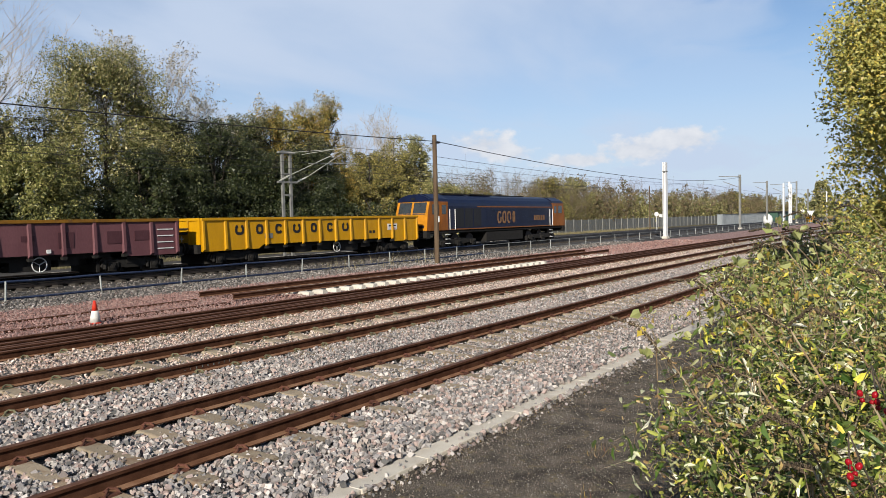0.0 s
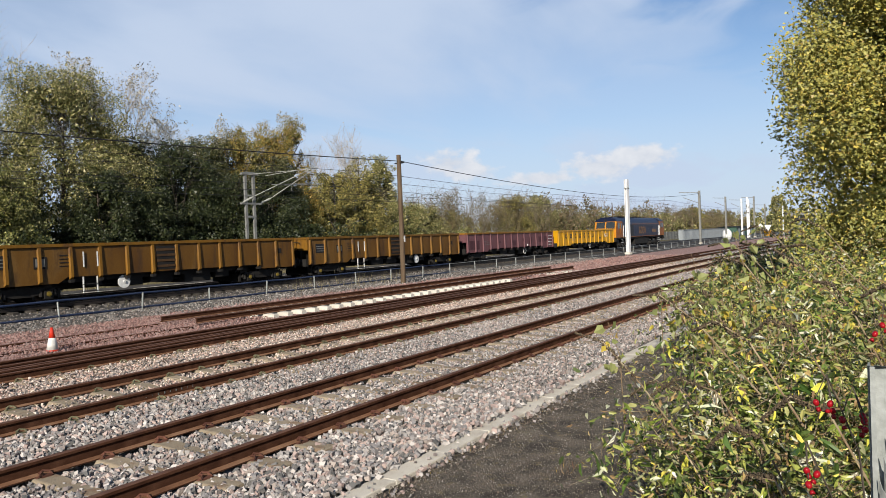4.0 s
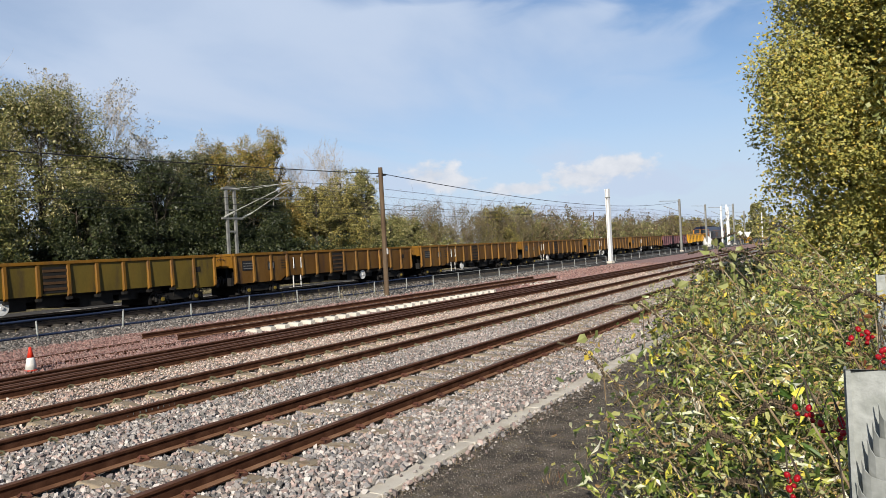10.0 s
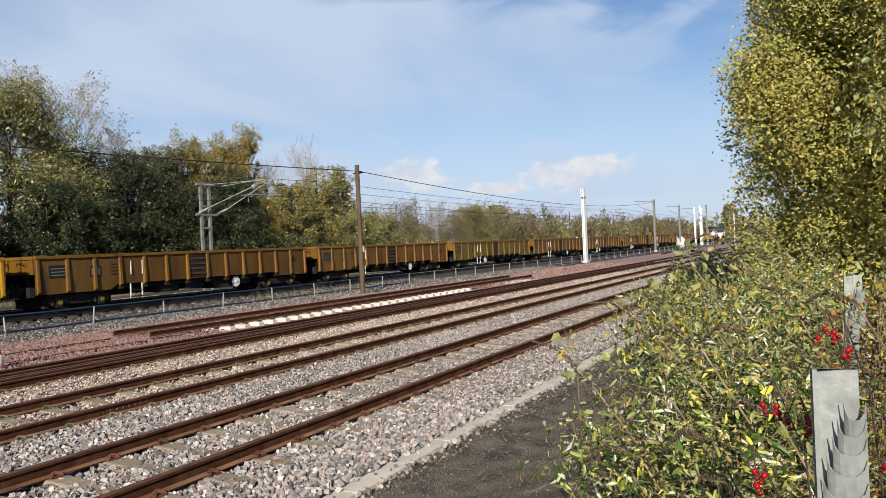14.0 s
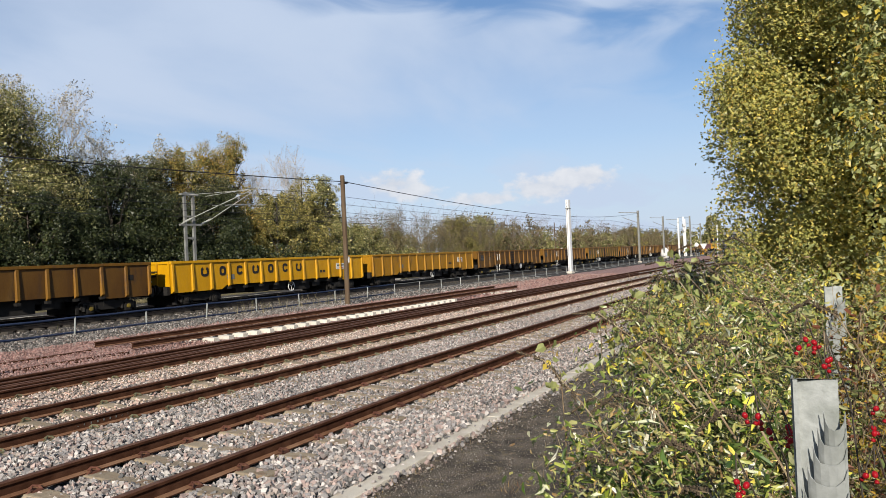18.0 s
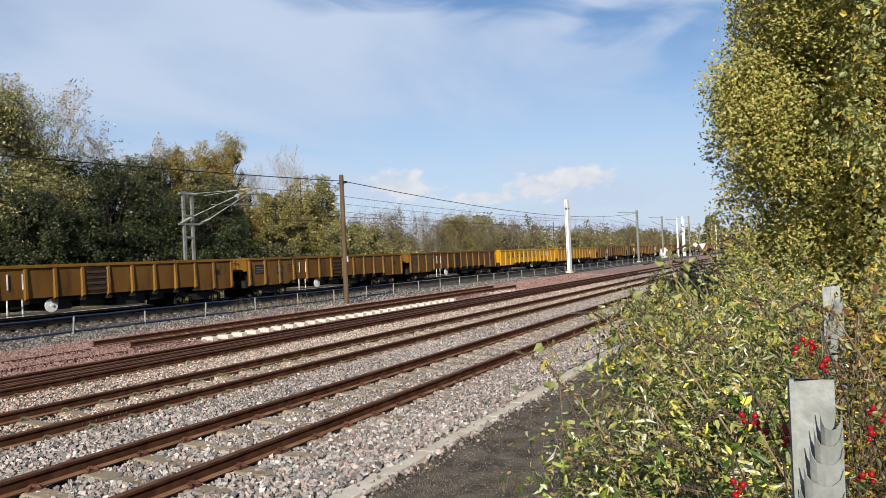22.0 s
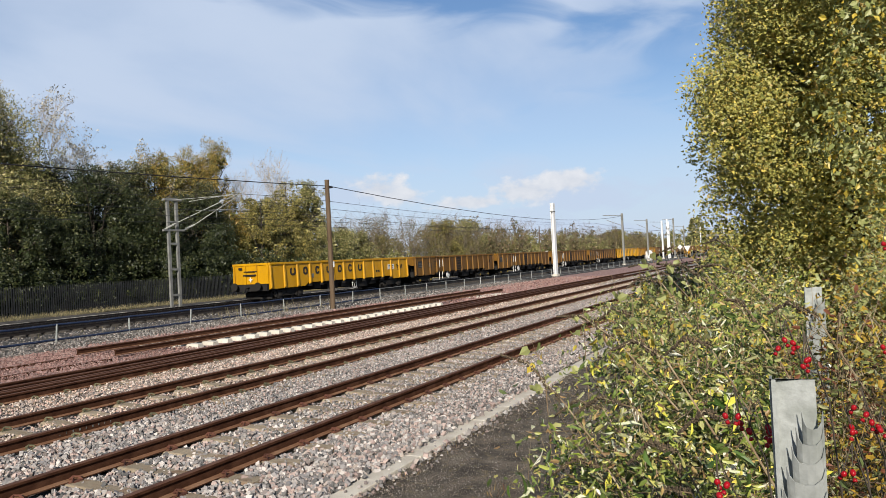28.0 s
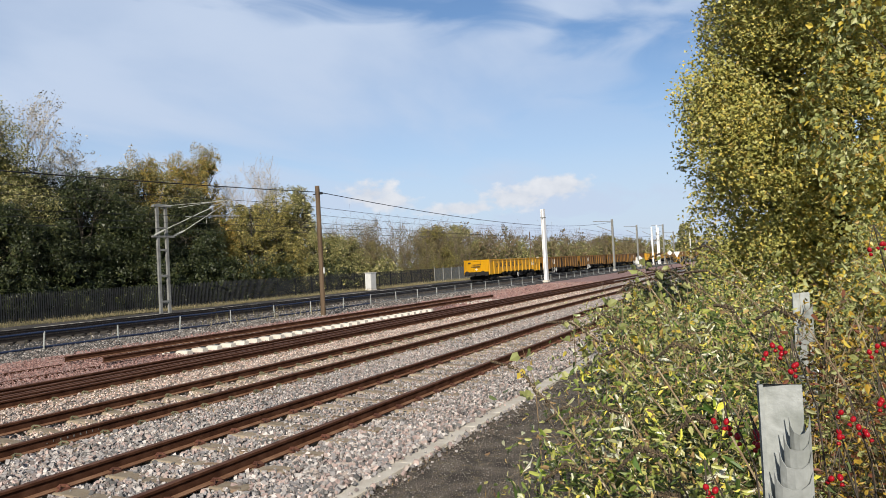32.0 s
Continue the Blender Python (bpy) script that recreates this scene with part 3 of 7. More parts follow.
# ---- tracks ----
RAIL = ((-0.07, -0.16), (0.07, -0.16), (0.07, -0.148), (0.012, -0.13), (0.012, -0.045), (0.036, -0.034), (0.036, -0.008), (0.026, 0.0),
        (-0.026, 0.0), (-0.036, -0.008), (-0.036, -0.034), (-0.012, -0.045), (-0.012, -0.13), (-0.07, -0.148))
GAUGE = 1.505


def rail_mesh(x0, x1, mat):
    bm = bmesh.new()
    add_prism(bm, RAIL, x0, x1, "x")
    me = mesh_of("rail", bm, mat)
    if mat is M_RUST:
        me.materials.append(M_RAILTOP)
        me.materials.append(M_RAILFOOT)
        # upward faces take the lighter rust, which paints sunlight onto the rail
        for p in me.polygons:
            if p.normal.z > 0.6:
                p.material_index = 1 if p.center.z > -0.02 else 2
    return me


def sleeper_mesh(mat, length=2.5):
    """A concrete sleeper: sides sloped, dipped in the middle."""
    bm = bmesh.new()
    half = length / 2
    secs = ((-half, 0.0, 0.13), (-half + 0.05, 0.012, 0.135), (-0.45, 0.012, 0.135), (-0.2, -0.012, 0.125), (0.2, -0.012, 0.125), (0.45, 0.012, 0.135), (half - 0.05, 0.012, 0.135), (half, 0.0, 0.13))
    rings = [[bm.verts.new(p) for p in ((-w, y, -0.2), (w, y, -0.2), (w - 0.03, y, z - 0.005), (w - 0.045, y, z), (-w + 0.045, y, z), (-w + 0.03, y, z - 0.005))] for y, z, w in secs]
    for q, r in zip(rings, rings[1:]):
        for k in range(6):
            bm.faces.new((q[k], q[(k + 1) % 6], r[(k + 1) % 6], r[k]))
    bm.faces.new(rings[0]); bm.faces.new(rings[-1][::-1])
    return mesh_of("sleeper", bm, mat)


def clip_mesh(mat):
    """A bent spring clip on its cast shoulder."""
    bm = bmesh.new()
    pts = [(-0.06, 0.11, 0.0), (-0.06, 0.05, 0.035), (-0.02, 0.02, 0.045), (0.02, 0.03, 0.03), (0.03, 0.09, 0.05), (0.06, 0.12, 0.03), (0.06, 0.06, 0.0)]
    add_tube(bm, pts, 0.011, 5)
    add_box(bm, -0.045, 0.045, 0.075, 0.12, -0.02, 0.022)
    bmesh.ops.scale(bm, vec=(1.15, 1.1, 1.05), verts=bm.verts[:])
    return mesh_of("rail_clip", bm, mat)


SLEEPER, SLEEPER_NEW, SLEEPER_DARK, CLIP = sleeper_mesh(M_SLEEPER), sleeper_mesh(M_SLEEPER_NEW), sleeper_mesh(M_SLEEPER_DARK), clip_mesh(M_CLIP)
CLIP_GREEN = clip_mesh(M_CLIP_GREEN)


def track(name, label, near, x0, x1, mat, sl_from, sl_to, sl_mesh, clips_to=0.0, z=0.0, first=0.0, step=0.65):
    """Two rails, sleepers every 0.65 m along a stretch, and clips near the camera."""
    root = thing("railway_track", label, "railway track", (0, near + GAUGE / 2, z), kind="structure")
    me = rail_mesh(x0, x1, mat)
    for y in (-GAUGE / 2, GAUGE / 2):
        r = part("rail", me, None, root)
        r.location.y = y
    x = sl_from + first
    while x < sl_to:
        s = part("sleeper", sl_mesh, None, root)
        s.location = (x, 0, -0.172)
        if x < clips_to:
            for y in (-GAUGE / 2, GAUGE / 2):
                for sgn in (-1, 1):
                    c = part("rail_clip", CLIP if near < 7 else CLIP_GREEN, None, root)
                    c.location = (x, y, -0.165)
                    c.rotation_euler.z = 0 if sgn > 0 else math.pi
        x += step
    return root


T1, T2, T3, T4, T5, T6 = 5.572, 9.005, 12.70, 16.45, 28.2, 32.0
track("near", "rusty rails clipped to concrete sleepers in grey ballast", T1, -30, 420, M_RUST, 0.0, 62, SLEEPER, 24, first=0.55)
track("second", "rusty rails clipped to concrete sleepers in pale ballast", T2, -30, 420, M_RUST, 0.0, 62, SLEEPER, 26, first=0.04)
track("third", "rusty rails with spare rails lying between them", T3, -30, 420, M_RUST, 0.0, 62, SLEEPER, 22)
track("fourth", "rusty new track on white concrete sleepers", T4, 13.3, 41, M_RUST, 15.85, 32.2, SLEEPER_NEW, 0, step=0.61, z=0.05)
track("fifth", "dark running rails under the train", T5, -60, 460, M_RAIL_WORN, 0.0, 90, SLEEPER_DARK, 0)
track("sixth", "dark running rails of the far line", T6, -60, 460, M_RAIL_WORN, 0.0, 90, SLEEPER_DARK, 0)


def loose_rail(name, x0, x1, y, z, label):
    """A line of rail lengths butted end to end."""
    root = thing(name, label, "rail", (0, y, z), "spare rails")
    n = max(1, round((x1 - x0) / 18.3))
    step = (x1 - x0) / n
    me = rail_mesh(0, step - 0.012, M_RUST)
    for i in range(n):
        part("rail_length", me, None, root).location.x = x0 + step * i
    return root


for y, z in ((T4, -0.15), (T4 + GAUGE, -0.14)):
    loose_rail("buried_rail", -25, 13.2, y, z, "rusty rail half buried in red ballast")
for i in range(5):
    s = part("new_sleeper", SLEEPER_NEW, None)
    s.location = (37.2 + 0.62 * i, T4 + 0.3, -0.172)
    tagged(s, "white concrete sleeper laid in red ballast", "sleeper", "loose sleepers")
for y, x0, x1 in ((T3 + 0.42, -25, 31), (T3 + 0.62, -25, 60), (T3 + 1.0, -25, 44)):
    loose_rail("spare_rail", x0, x1, y, -0.01, "rusty spare rail lying loose in the track")

# faint chalk strokes on the web of a rail
chalk = thing("chalk_marks", "faint white chalk strokes on a rusty rail web", "marking", (6.35, T2 - 0.0165, -0.1))
for k, (w, h) in enumerate(((0.05, 0.012), (0.012, 0.05), (0.04, 0.05), (0.05, 0.05), (0.04, 0.045), (0.05, 0.05), (0.03, 0.05), (0.012, 0.05), (0.012, 0.05))):
    plates(chalk, "stroke", ((0.1 * k, 0.1 * k + w * 0.4, 0.0, 0.003, 0.0, h * 0.6),), M_CHALK)

# kerb of flat concrete slabs between path and ballast
kerb = thing("kerb", "pale concrete edging slabs along the ballast", "kerb", (0, 0, 0), kind="structure")


def kerb_slab():
    bm = bmesh.new()
    add_box(bm, 0, 0.914, -0.11, 0.11, -0.2, 0.0)
    bmesh.ops.bevel(bm, geom=bm.edges[:], offset=0.007, segments=1, affect="EDGES")
    return mesh_of("slab", bm, M_KERB)


slab = kerb_slab()
for i in range(46):
    s = part("slab", slab, None, kerb)
    s.location = (-2 + 0.915 * i, 4.05 + random.uniform(-0.012, 0.012), -0.213 + random.uniform(-0.004, 0.003))
    s.rotation_euler = (random.uniform(-0.015, 0.015), random.uniform(-0.003, 0.003), random.uniform(-0.008, 0.008))

st = stones("ballast_stones", (
    (1.5, 9, 4.2, 4.78, -0.20, 1000, 0.052, True), (1.5, 9, 4.78, 5.47, -0.195, 1000, 0.052, True, 0.55), (9, 17, 4.2, 5.47, -0.195, 760, 0.056, False), (1.5, 17, 4.17, 5.4, -0.225, 420, 0.04, False),
    (2.0, 8, 5.68, 6.98, -0.205, 880, 0.049, True, 0.55), (8, 17, 5.68, 6.98, -0.205, 680, 0.053, False, 0.55), (2.0, 8, 7.18, 8.9, -0.18, 780, 0.053, True), (8, 17, 7.18, 8.9, -0.18, 680, 0.055, False),
    (17, 40, 4.2, 5.4, -0.195, 300, 0.064, False), (17, 40, 5.68, 6.98, -0.2, 260, 0.064, False, 0.55), (17, 40, 7.18, 8.9, -0.18, 280, 0.066, False),
    (46, 80, 4.3, 12.6, -0.19, 20, 0.11, False)), M_STONE, "loose grey and pink crushed stones", 11)
tagged(st, category="ballast", kind="stuff")
stp = stones("pink_ballast_stones", (
    (3.0, 24, 9.1, 10.4, -0.2, 430, 0.054, False, 0.04), (3.0, 24, 10.6, 12.6, -0.175, 430, 0.056, False), (3.0, 24, 12.8, 14.2, -0.2, 150, 0.06, False),
    (24, 46, 9.1, 10.4, -0.2, 150, 0.068, False, 0.04), (24, 46, 10.6, 12.6, -0.18, 150, 0.07, False)), M_STONE_PINK, "loose pinkish crushed stones", 15)
tagged(stp, category="ballast", kind="stuff")
st2 = stones("red_ballast_stones", ((3, 15.6, 14.3, 16.0, -0.2, 360, 0.052, False), (15.6, 34, 14.3, 15.6, -0.21, 160, 0.065, False), (5, 15.6, 16.0, 20.5, -0.19, 300, 0.057, False),
    (15.6, 34, 18.6, 20.8, -0.2, 95, 0.09, False), (32.4, 64, 14.4, 20.5, -0.185, 34, 0.11, False)), M_STONE_RED, "loose reddish crushed stones", 12)
tagged(st2, category="ballast", kind="stuff")
gravel = stones("path_gravel", ((2.5, 7, 1.0, 3.85, -0.261, 1500, 0.0135, False), (7, 12, 1.2, 3.85, -0.260, 600, 0.017, False), (2.5, 9, 1.2, 3.85, -0.258, 60, 0.022, False), (2.0, 14, 3.55, 3.95, -0.25, 200, 0.03, False)), M_GRIT, "small brown grit scattered on the asphalt", 14)
edge = stones("kerb_stones", ((2.0, 12, 3.84, 3.95, -0.235, 230, 0.05, True), (2.0, 12, 3.72, 3.86, -0.25, 60, 0.035, True), (2.0, 12, 3.95, 4.16, -0.205, 16, 0.035, True), (2.0, 12, 4.1, 4.2, -0.195, 300, 0.06, True)), M_STONE, "grey stones spilt against the kerb", 17)
tagged(edge, category="gravel", kind="stuff")
tagged(gravel, category="gravel", kind="stuff")
st3 = stones("grey_ballast_bank", ((6, 30, 20.5, 24.2, -0.2, 105, 0.078, False), (30, 60, 20.5, 24.2, -0.2, 34, 0.1, False)), M_STONE_BANK, "grey crushed stones along the barrier", 13)
tagged(st3, category="ballast", kind="stuff")
st4 = stones("cess_stones", ((8, 45, 24.2, 27.9, -0.25, 36, 0.07, False), (8, 45, 28.5, 29.4, -0.25, 26, 0.07, False), (8, 45, 30.1, 31.8, -0.25, 30, 0.075, False)), M_STONE_BANK, "scattered grey stones on the dark far lines", 16)
tagged(st4, category="ballast", kind="stuff")


# ---- train ----
PITCH, BODY, NEAR = 17.5, 16.3, 1.35
TRACK_Y = T5 + GAUGE / 2


def wheelset_mesh(r=0.42):
    bm = bmesh.new()
    for y in (-0.75, 0.75):
        s = 1 if y > 0 else -1
        add_disc(bm, (0, 0), r, y - 0.06, y + 0.06, 24)
        add_disc(bm, (0, 0), r + 0.03, y - s * 0.09, y - s * 0.06, 24)
        add_disc(bm, (0, 0), 0.14, y + s * 0.06, y + s * 0.2, 10)
        for k in range(4):
            a = k * math.pi / 2
            add_box(bm, 0.17 * math.cos(a) - 0.03, 0.17 * math.cos(a) + 0.03, y + s * 0.06, y + s * 0.075, 0.17 * math.sin(a) - 0.03, 0.17 * math.sin(a) + 0.03)
    add_tube(bm, [(0, -0.8, 0), (0, 0.8, 0)], 0.08, 8)
    return mesh_of("wheelset", bm, M_WHEEL)


def bogie_mesh(axles, base):
    """Side frames with a dipped middle, springs and a bolster."""
    bm = bmesh.new()
    h = base / 2
    for y in (-1.02, 1.02):
        out = [(-h - 0.42, 0.42), (-h - 0.25, 0.30), (-h + 0.3, 0.42), (-0.35, 0.34), (0.35, 0.34), (h - 0.3, 0.42), (h + 0.25, 0.30), (h + 0.42, 0.42), (h + 0.3, 0.66), (0.5, 0.70), (-0.5, 0.70), (-h - 0.3, 0.66)]
        add_prism(bm, out, y - 0.06, y + 0.06)
        for ax in axles:
            add_box(bm, ax - 0.17, ax + 0.17, y - 0.14, y + 0.1, 0.24, 0.58)
            for dx in (-0.27, 0.27):
                add_tube(bm, [(ax + dx, y - 0.05, 0.32), (ax + dx, y - 0.05, 0.58)], 0.07, 8)
    add_box(bm, -0.28, 0.28, -1.1, 1.1, 0.5, 0.76)
    # solid block added between the wheels to keep the space beneath dark
    add_box(bm, -h - 0.5, h + 0.5, -0.62, 0.62, 0.3, 0.74)
    for ax in axles:
        for dx in (-0.5, 0.5):
            add_box(bm, ax + dx - 0.06, ax + dx + 0.06, -0.98, 0.98, 0.22, 0.6)
    return mesh_of("bogie_frame", bm, M_UNDER)


WHEELSET = wheelset_mesh()
BOGIE = bogie_mesh((-0.95, 0.95), 1.9)


def axlebox_mesh(mat):
    bm = bmesh.new()
    add_disc(bm, (0, 0), 0.095, -0.05, 0.02, 12)
    add_disc(bm, (0, 0), 0.06, -0.075, -0.05, 8)
    return mesh_of("axlebox_cover", bm, mat)


AXLEBOX, AXLEBOX_DARK = axlebox_mesh(M_AXLEBOX), axlebox_mesh(M_UNDER)

def bogie(parent, x, axles, me, wheel, r=0.42, box=None):
    b = part("bogie", me, None, parent)
    b.location.x = x
    for ax in axles:
        w = part("wheelset", wheel, None, b)
        w.location = (ax, 0, r)
        for y, turn in ((-1.17, 0), (1.17, math.pi)):
            c = part("axlebox_cover", box or AXLEBOX_DARK, None, b, "grubby yellow axlebox cover" if box is AXLEBOX else "")
            c.location, c.rotation_euler.z = (ax, y, r), turn
    return b


def ring_shape(w, h, t, d, gap, mat, name):
    """A plain flat ring with a gap on one side, standing in the xz plane."""
    bm = bmesh.new()
    n = 16
    a = [(w / 2 * math.copysign(abs(math.cos(q)) ** 0.7, math.cos(q)), h / 2 * math.copysign(abs(math.sin(q)) ** 0.7, math.sin(q))) for q in [2 * math.pi * k / n for k in range(n)]]
    b = [(x * (w - 2 * t) / w, z * (h - 2 * t) / h) for x, z in a]
    for k in range(n):
        if k in gap:
            continue
        m = (k + 1) % n
        quad = [a[k], a[m], b[m], b[k]]
        f = [bm.verts.new((x, 0, z)) for x, z in quad]
        g = [bm.verts.new((x, d, z)) for x, z in quad]
        bm.faces.new(f); bm.faces.new(g[::-1])
        for q in range(4):
            bm.faces.new((f[q], f[(q + 1) % 4], g[(q + 1) % 4], g[q]))
    return mesh_of(name, bm, mat)


MARKS = [ring_shape(0.46 + 0.08 * (k == 0), 0.5, 0.13, 0.006, gap, M_BLACK, "marking_shape") for k, gap in enumerate(((3, 4), (), (0, 15)))]


def wagon(kind):
    """An open box wagon: ribbed sides, top rail, ends, underframe, two bogies."""
    paint = {"bright": M_YELLOW, "plain": M_YELLOW_OLD, "old": M_ORANGE, "maroon": M_PURPLE}[kind]
    label = {"bright": "bright yellow open box wagon with black lettering", "plain": "plain yellow ribbed open box wagon",
             "old": "weathered ochre ribbed open box wagon", "maroon": "maroon open box wagon with yellow top rail"}[kind]
    root = thing("open_wagon", label, "wagon", group="wagons of the train")
    top, low, end_low = 2.34, 1.02, 0.80
    flat = kind == "old"
    for s, nm in ((-1, "side_panel"), (1, "side_panel")):
        bm = bmesh.new()
        out = [(0, end_low), (3.3, end_low + (0.0 if flat else 0.02)), (3.65, low), (BODY - 2.6, low), (BODY - 2.35, end_low), (BODY, end_low), (BODY, top - 0.1), (0, top - 0.1)]
        y = s * NEAR
        add_prism(bm, out, y - s * 0.05, y)
        # old wagons: recessed panels get the shade-toned paint, ribs keep the brighter one
        part(nm, bm, M_PANEL if kind == "old" else paint, root, "ochre panel, stained and toned darker for shade" if kind == "old" else "")
    bm = bmesh.new()
    for s in (-1, 1):
        y0, y1 = sorted((s * (NEAR - 0.08), s * (NEAR + 0.075)))
        add_box(bm, -0.02, BODY + 0.02, y0, y1, top - 0.13, top)
    for x in (0, BODY):
        add_box(bm, x - 0.05, x + 0.05, -NEAR + 0.08, NEAR - 0.08, top - 0.13, top)
    bmesh.ops.bevel(bm, geom=bm.edges[:], offset=0.012, segments=1, affect="EDGES")
    part("top_rail", bm, M_ORANGE if kind == "maroon" else paint, root, "yellow top rail" if kind == "maroon" else "")
    # ribs
    n = 14
    for s in (-1, 1):
        for i in range(n):
            x = 0.09 + (BODY - 0.18) * i / (n - 1)
            lo = end_low if (x < 3.3 or x > BODY - 2.4) else low - 0.1
            bm = bmesh.new()
            w = 0.088 if 0 < i < n - 1 else 0.075
            a = [(x - w, s * (NEAR + 0.004), lo), (x + w, s * (NEAR + 0.004), lo), (x + w, s * (NEAR + 0.004), top - 0.135), (x - w, s * (NEAR + 0.004), top - 0.135)]
            c = [(x - w * 0.62, s * (NEAR + 0.105), lo + 0.09), (x + w * 0.62, s * (NEAR + 0.105), lo + 0.09), (x + w * 0.62, s * (NEAR + 0.06), top - 0.135), (x - w * 0.62, s * (NEAR + 0.06), top - 0.135)]
            va, vc = [bm.verts.new(p) for p in a], [bm.verts.new(p) for p in c]
            for k in range(4):
                bm.faces.new((va[k], va[(k + 1) % 4], vc[(k + 1) % 4], vc[k]))
            bm.faces.new(vc); bm.faces.new(va[::-1])
            part("rib", bm, paint, root)
            if lo < low and lo > end_low:
                bm = bmesh.new()
                add_prism(bm, [(x - 0.07, 0.80), (x + 0.07, 0.80), (x + 0.1, lo - 0.004), (x - 0.1, lo - 0.004)], *sorted((s * (NEAR - 0.12), s * (NEAR + 0.09))))
                part("rib_foot", bm, M_UNDER, root)
    # ends with frame posts
    for x, s in ((0.03, -1), (BODY - 0.03, 1)):
        bm = bmesh.new()
        low_end = 1.62 if kind in ("old", "maroon") else 1.13
        add_box(bm, x - 0.03, x + 0.03, -NEAR + 0.05, NEAR - 0.05, low_end, top - 0.13)
        for y in (-1.26, -0.42, 0.42, 1.26):
            x0, x1 = sorted((x + s * 0.03, x + s * 0.1))
            add_box(bm, x0, x1, y - 0.06, y + 0.06, low_end, top - 0.13)
        part("end_panel", bm, paint, root)
        if kind in ("old", "maroon"):
            # sloping inner floor over a dark end platform
            bm = bmesh.new()
            xi = x - s * 0.9
            add_prism(bm, [(x - s * 0.04, 1.74), (x - s * 0.04, 1.70), (xi, 1.06), (xi, 1.10)], -NEAR + 0.06, NEAR - 0.06)
            for y in (-0.75, 0.75):
                add_box(bm, *sorted((x - s * 0.5, x + s * 0.02)), y - 0.06, y + 0.06, 1.06, 1.7)
            part("end_slope", bm, M_UNDER, root, "dark sloping end sheet")
            bm = bmesh.new()
            for y in (-0.55, 0.55):
                add_tube(bm, [(x + s * 0.12, y - 0.22, 1.95), (x + s * 0.16, y - 0.22, 2.08), (x + s * 0.16, y + 0.22, 2.08), (x + s * 0.12, y + 0.22, 1.95)], 0.016, 5)
            part("grab_rail", bm, M_UNDER, root)
    # underframe and headstocks
    bm = bmesh.new()
    add_box(bm, -0.15, BODY + 0.15, -0.25, 0.25, 0.78, 1.02)
    for y in (-1.0, 1.0):
        add_box(bm, 3.0, BODY - 3.0, y - 0.07, y + 0.07, 0.80, 1.0)
    add_box(bm, 0.06, BODY - 0.06, -NEAR + 0.06, NEAR - 0.06, 0.98, 1.06)
    for x, w, z in ((4.6, 0.7, 0.6), (6.0, 1.2, 0.48), (7.6, 0.9, 0.55), (9.4, 1.5, 0.42), (11.2, 0.8, 0.55)):
        add_box(bm, x, x + w, -1.05, 1.05, z, 0.8)
    add_box(bm, 3.6, BODY - 3.6, -0.3, 0.3, 0.5, 0.8)
    add_tube(bm, [(5.0, -0.7, 0.62), (11.6, -0.7, 0.62)], 0.035, 6)
    add_tube(bm, [(8.6, -1.0, 0.66), (8.6, 1.0, 0.66)], 0.19, 10)
    part("underframe", bm, M_UNDER, root)
    for x in (-0.12, BODY + 0.12):
        plates(root, "headstock", ((x - 0.09, x + 0.09, -1.3, 1.3, 0.72, 1.12),), M_UNDER)
    for x, s in ((-0.2, -1), (BODY + 0.2, 1)):
        for y in (-0.87, 0.87):
            bm = bmesh.new()
            add_tube(bm, [(x, y, 1.0), (x + s * 0.27, y, 1.0)], 0.11, 10)
            add_tube(bm, [(x + s * 0.27, y, 1.0), (x + s * 0.32, y, 1.0)], 0.235, 16)
            part("buffer", bm, M_UNDER, root)
        bm = bmesh.new()
        add_tube(bm, [(x, 0, 0.95), (x + s * 0.38, 0, 0.9)], 0.05, 6)
        add_tube(bm, [(x, 0.3, 0.9), (x + s * 0.2, 0.3, 0.6), (x + s * 0.36, 0.25, 0.62)], 0.025, 6)
        part("coupling", bm, M_UNDER, root)
    bogie(root, 2.05, (-0.95, 0.95), BOGIE, WHEELSET, 0.42, AXLEBOX if kind == "old" else None)
    bogie(root, BODY - 2.05, (-0.95, 0.95), BOGIE, WHEELSET, 0.42, AXLEBOX if kind == "old" else None)
    # load
    rng = random.Random(5 if kind == "old" else 8)
    bm = bmesh.new()
    nx, ny = 46, 8
    g = [[bm.verts.new((0.12 + (BODY - 0.24) * i / nx, -1.26 + 2.52 * j / ny, 2.2 + (0.17 * max(0, noise.noise((i * 0.33, j * 0.5, len(kind)))) + rng.uniform(-0.02, 0.05)) * (1 if 0 < j < ny else 0.3))) for i in range(nx + 1)] for j in range(ny + 1)]
    for j in range(ny):
        for i in range(nx):
            bm.faces.new((g[j][i], g[j][i + 1], g[j + 1][i + 1], g[j + 1][i]))
    part("spoil_load", bm, M_LOAD, root, "dark rubble load")
    # small fittings on both long sides
    for s in (-1, 1):
        ys = sorted((s * (NEAR + 0.005), s * (NEAR + 0.02)))
        f = s * (NEAR + 0.02)
        bm = bmesh.new()
        wx = 9.0 if kind in ("bright", "plain") else (10.4 if kind == "maroon" else 6.2)
        if kind != "old":
            ring = [(wx + 0.27 * math.cos(a * math.pi / 10), s * 1.2, 0.66 + 0.27 * math.sin(a * math.pi / 10)) for a in range(21)]
            add_tube(bm, ring, 0.022, 5, False)
            for a in (0.5, 2.6, 4.7):
                add_tube(bm, [(wx, s * 1.2, 0.66), (wx + 0.27 * math.cos(a), s * 1.2, 0.66 + 0.27 * math.sin(a))], 0.016, 4)
        else:
            add_disc(bm, (wx, 0.68), 0.28, *sorted((s * 1.18, s * 1.22)), 20)
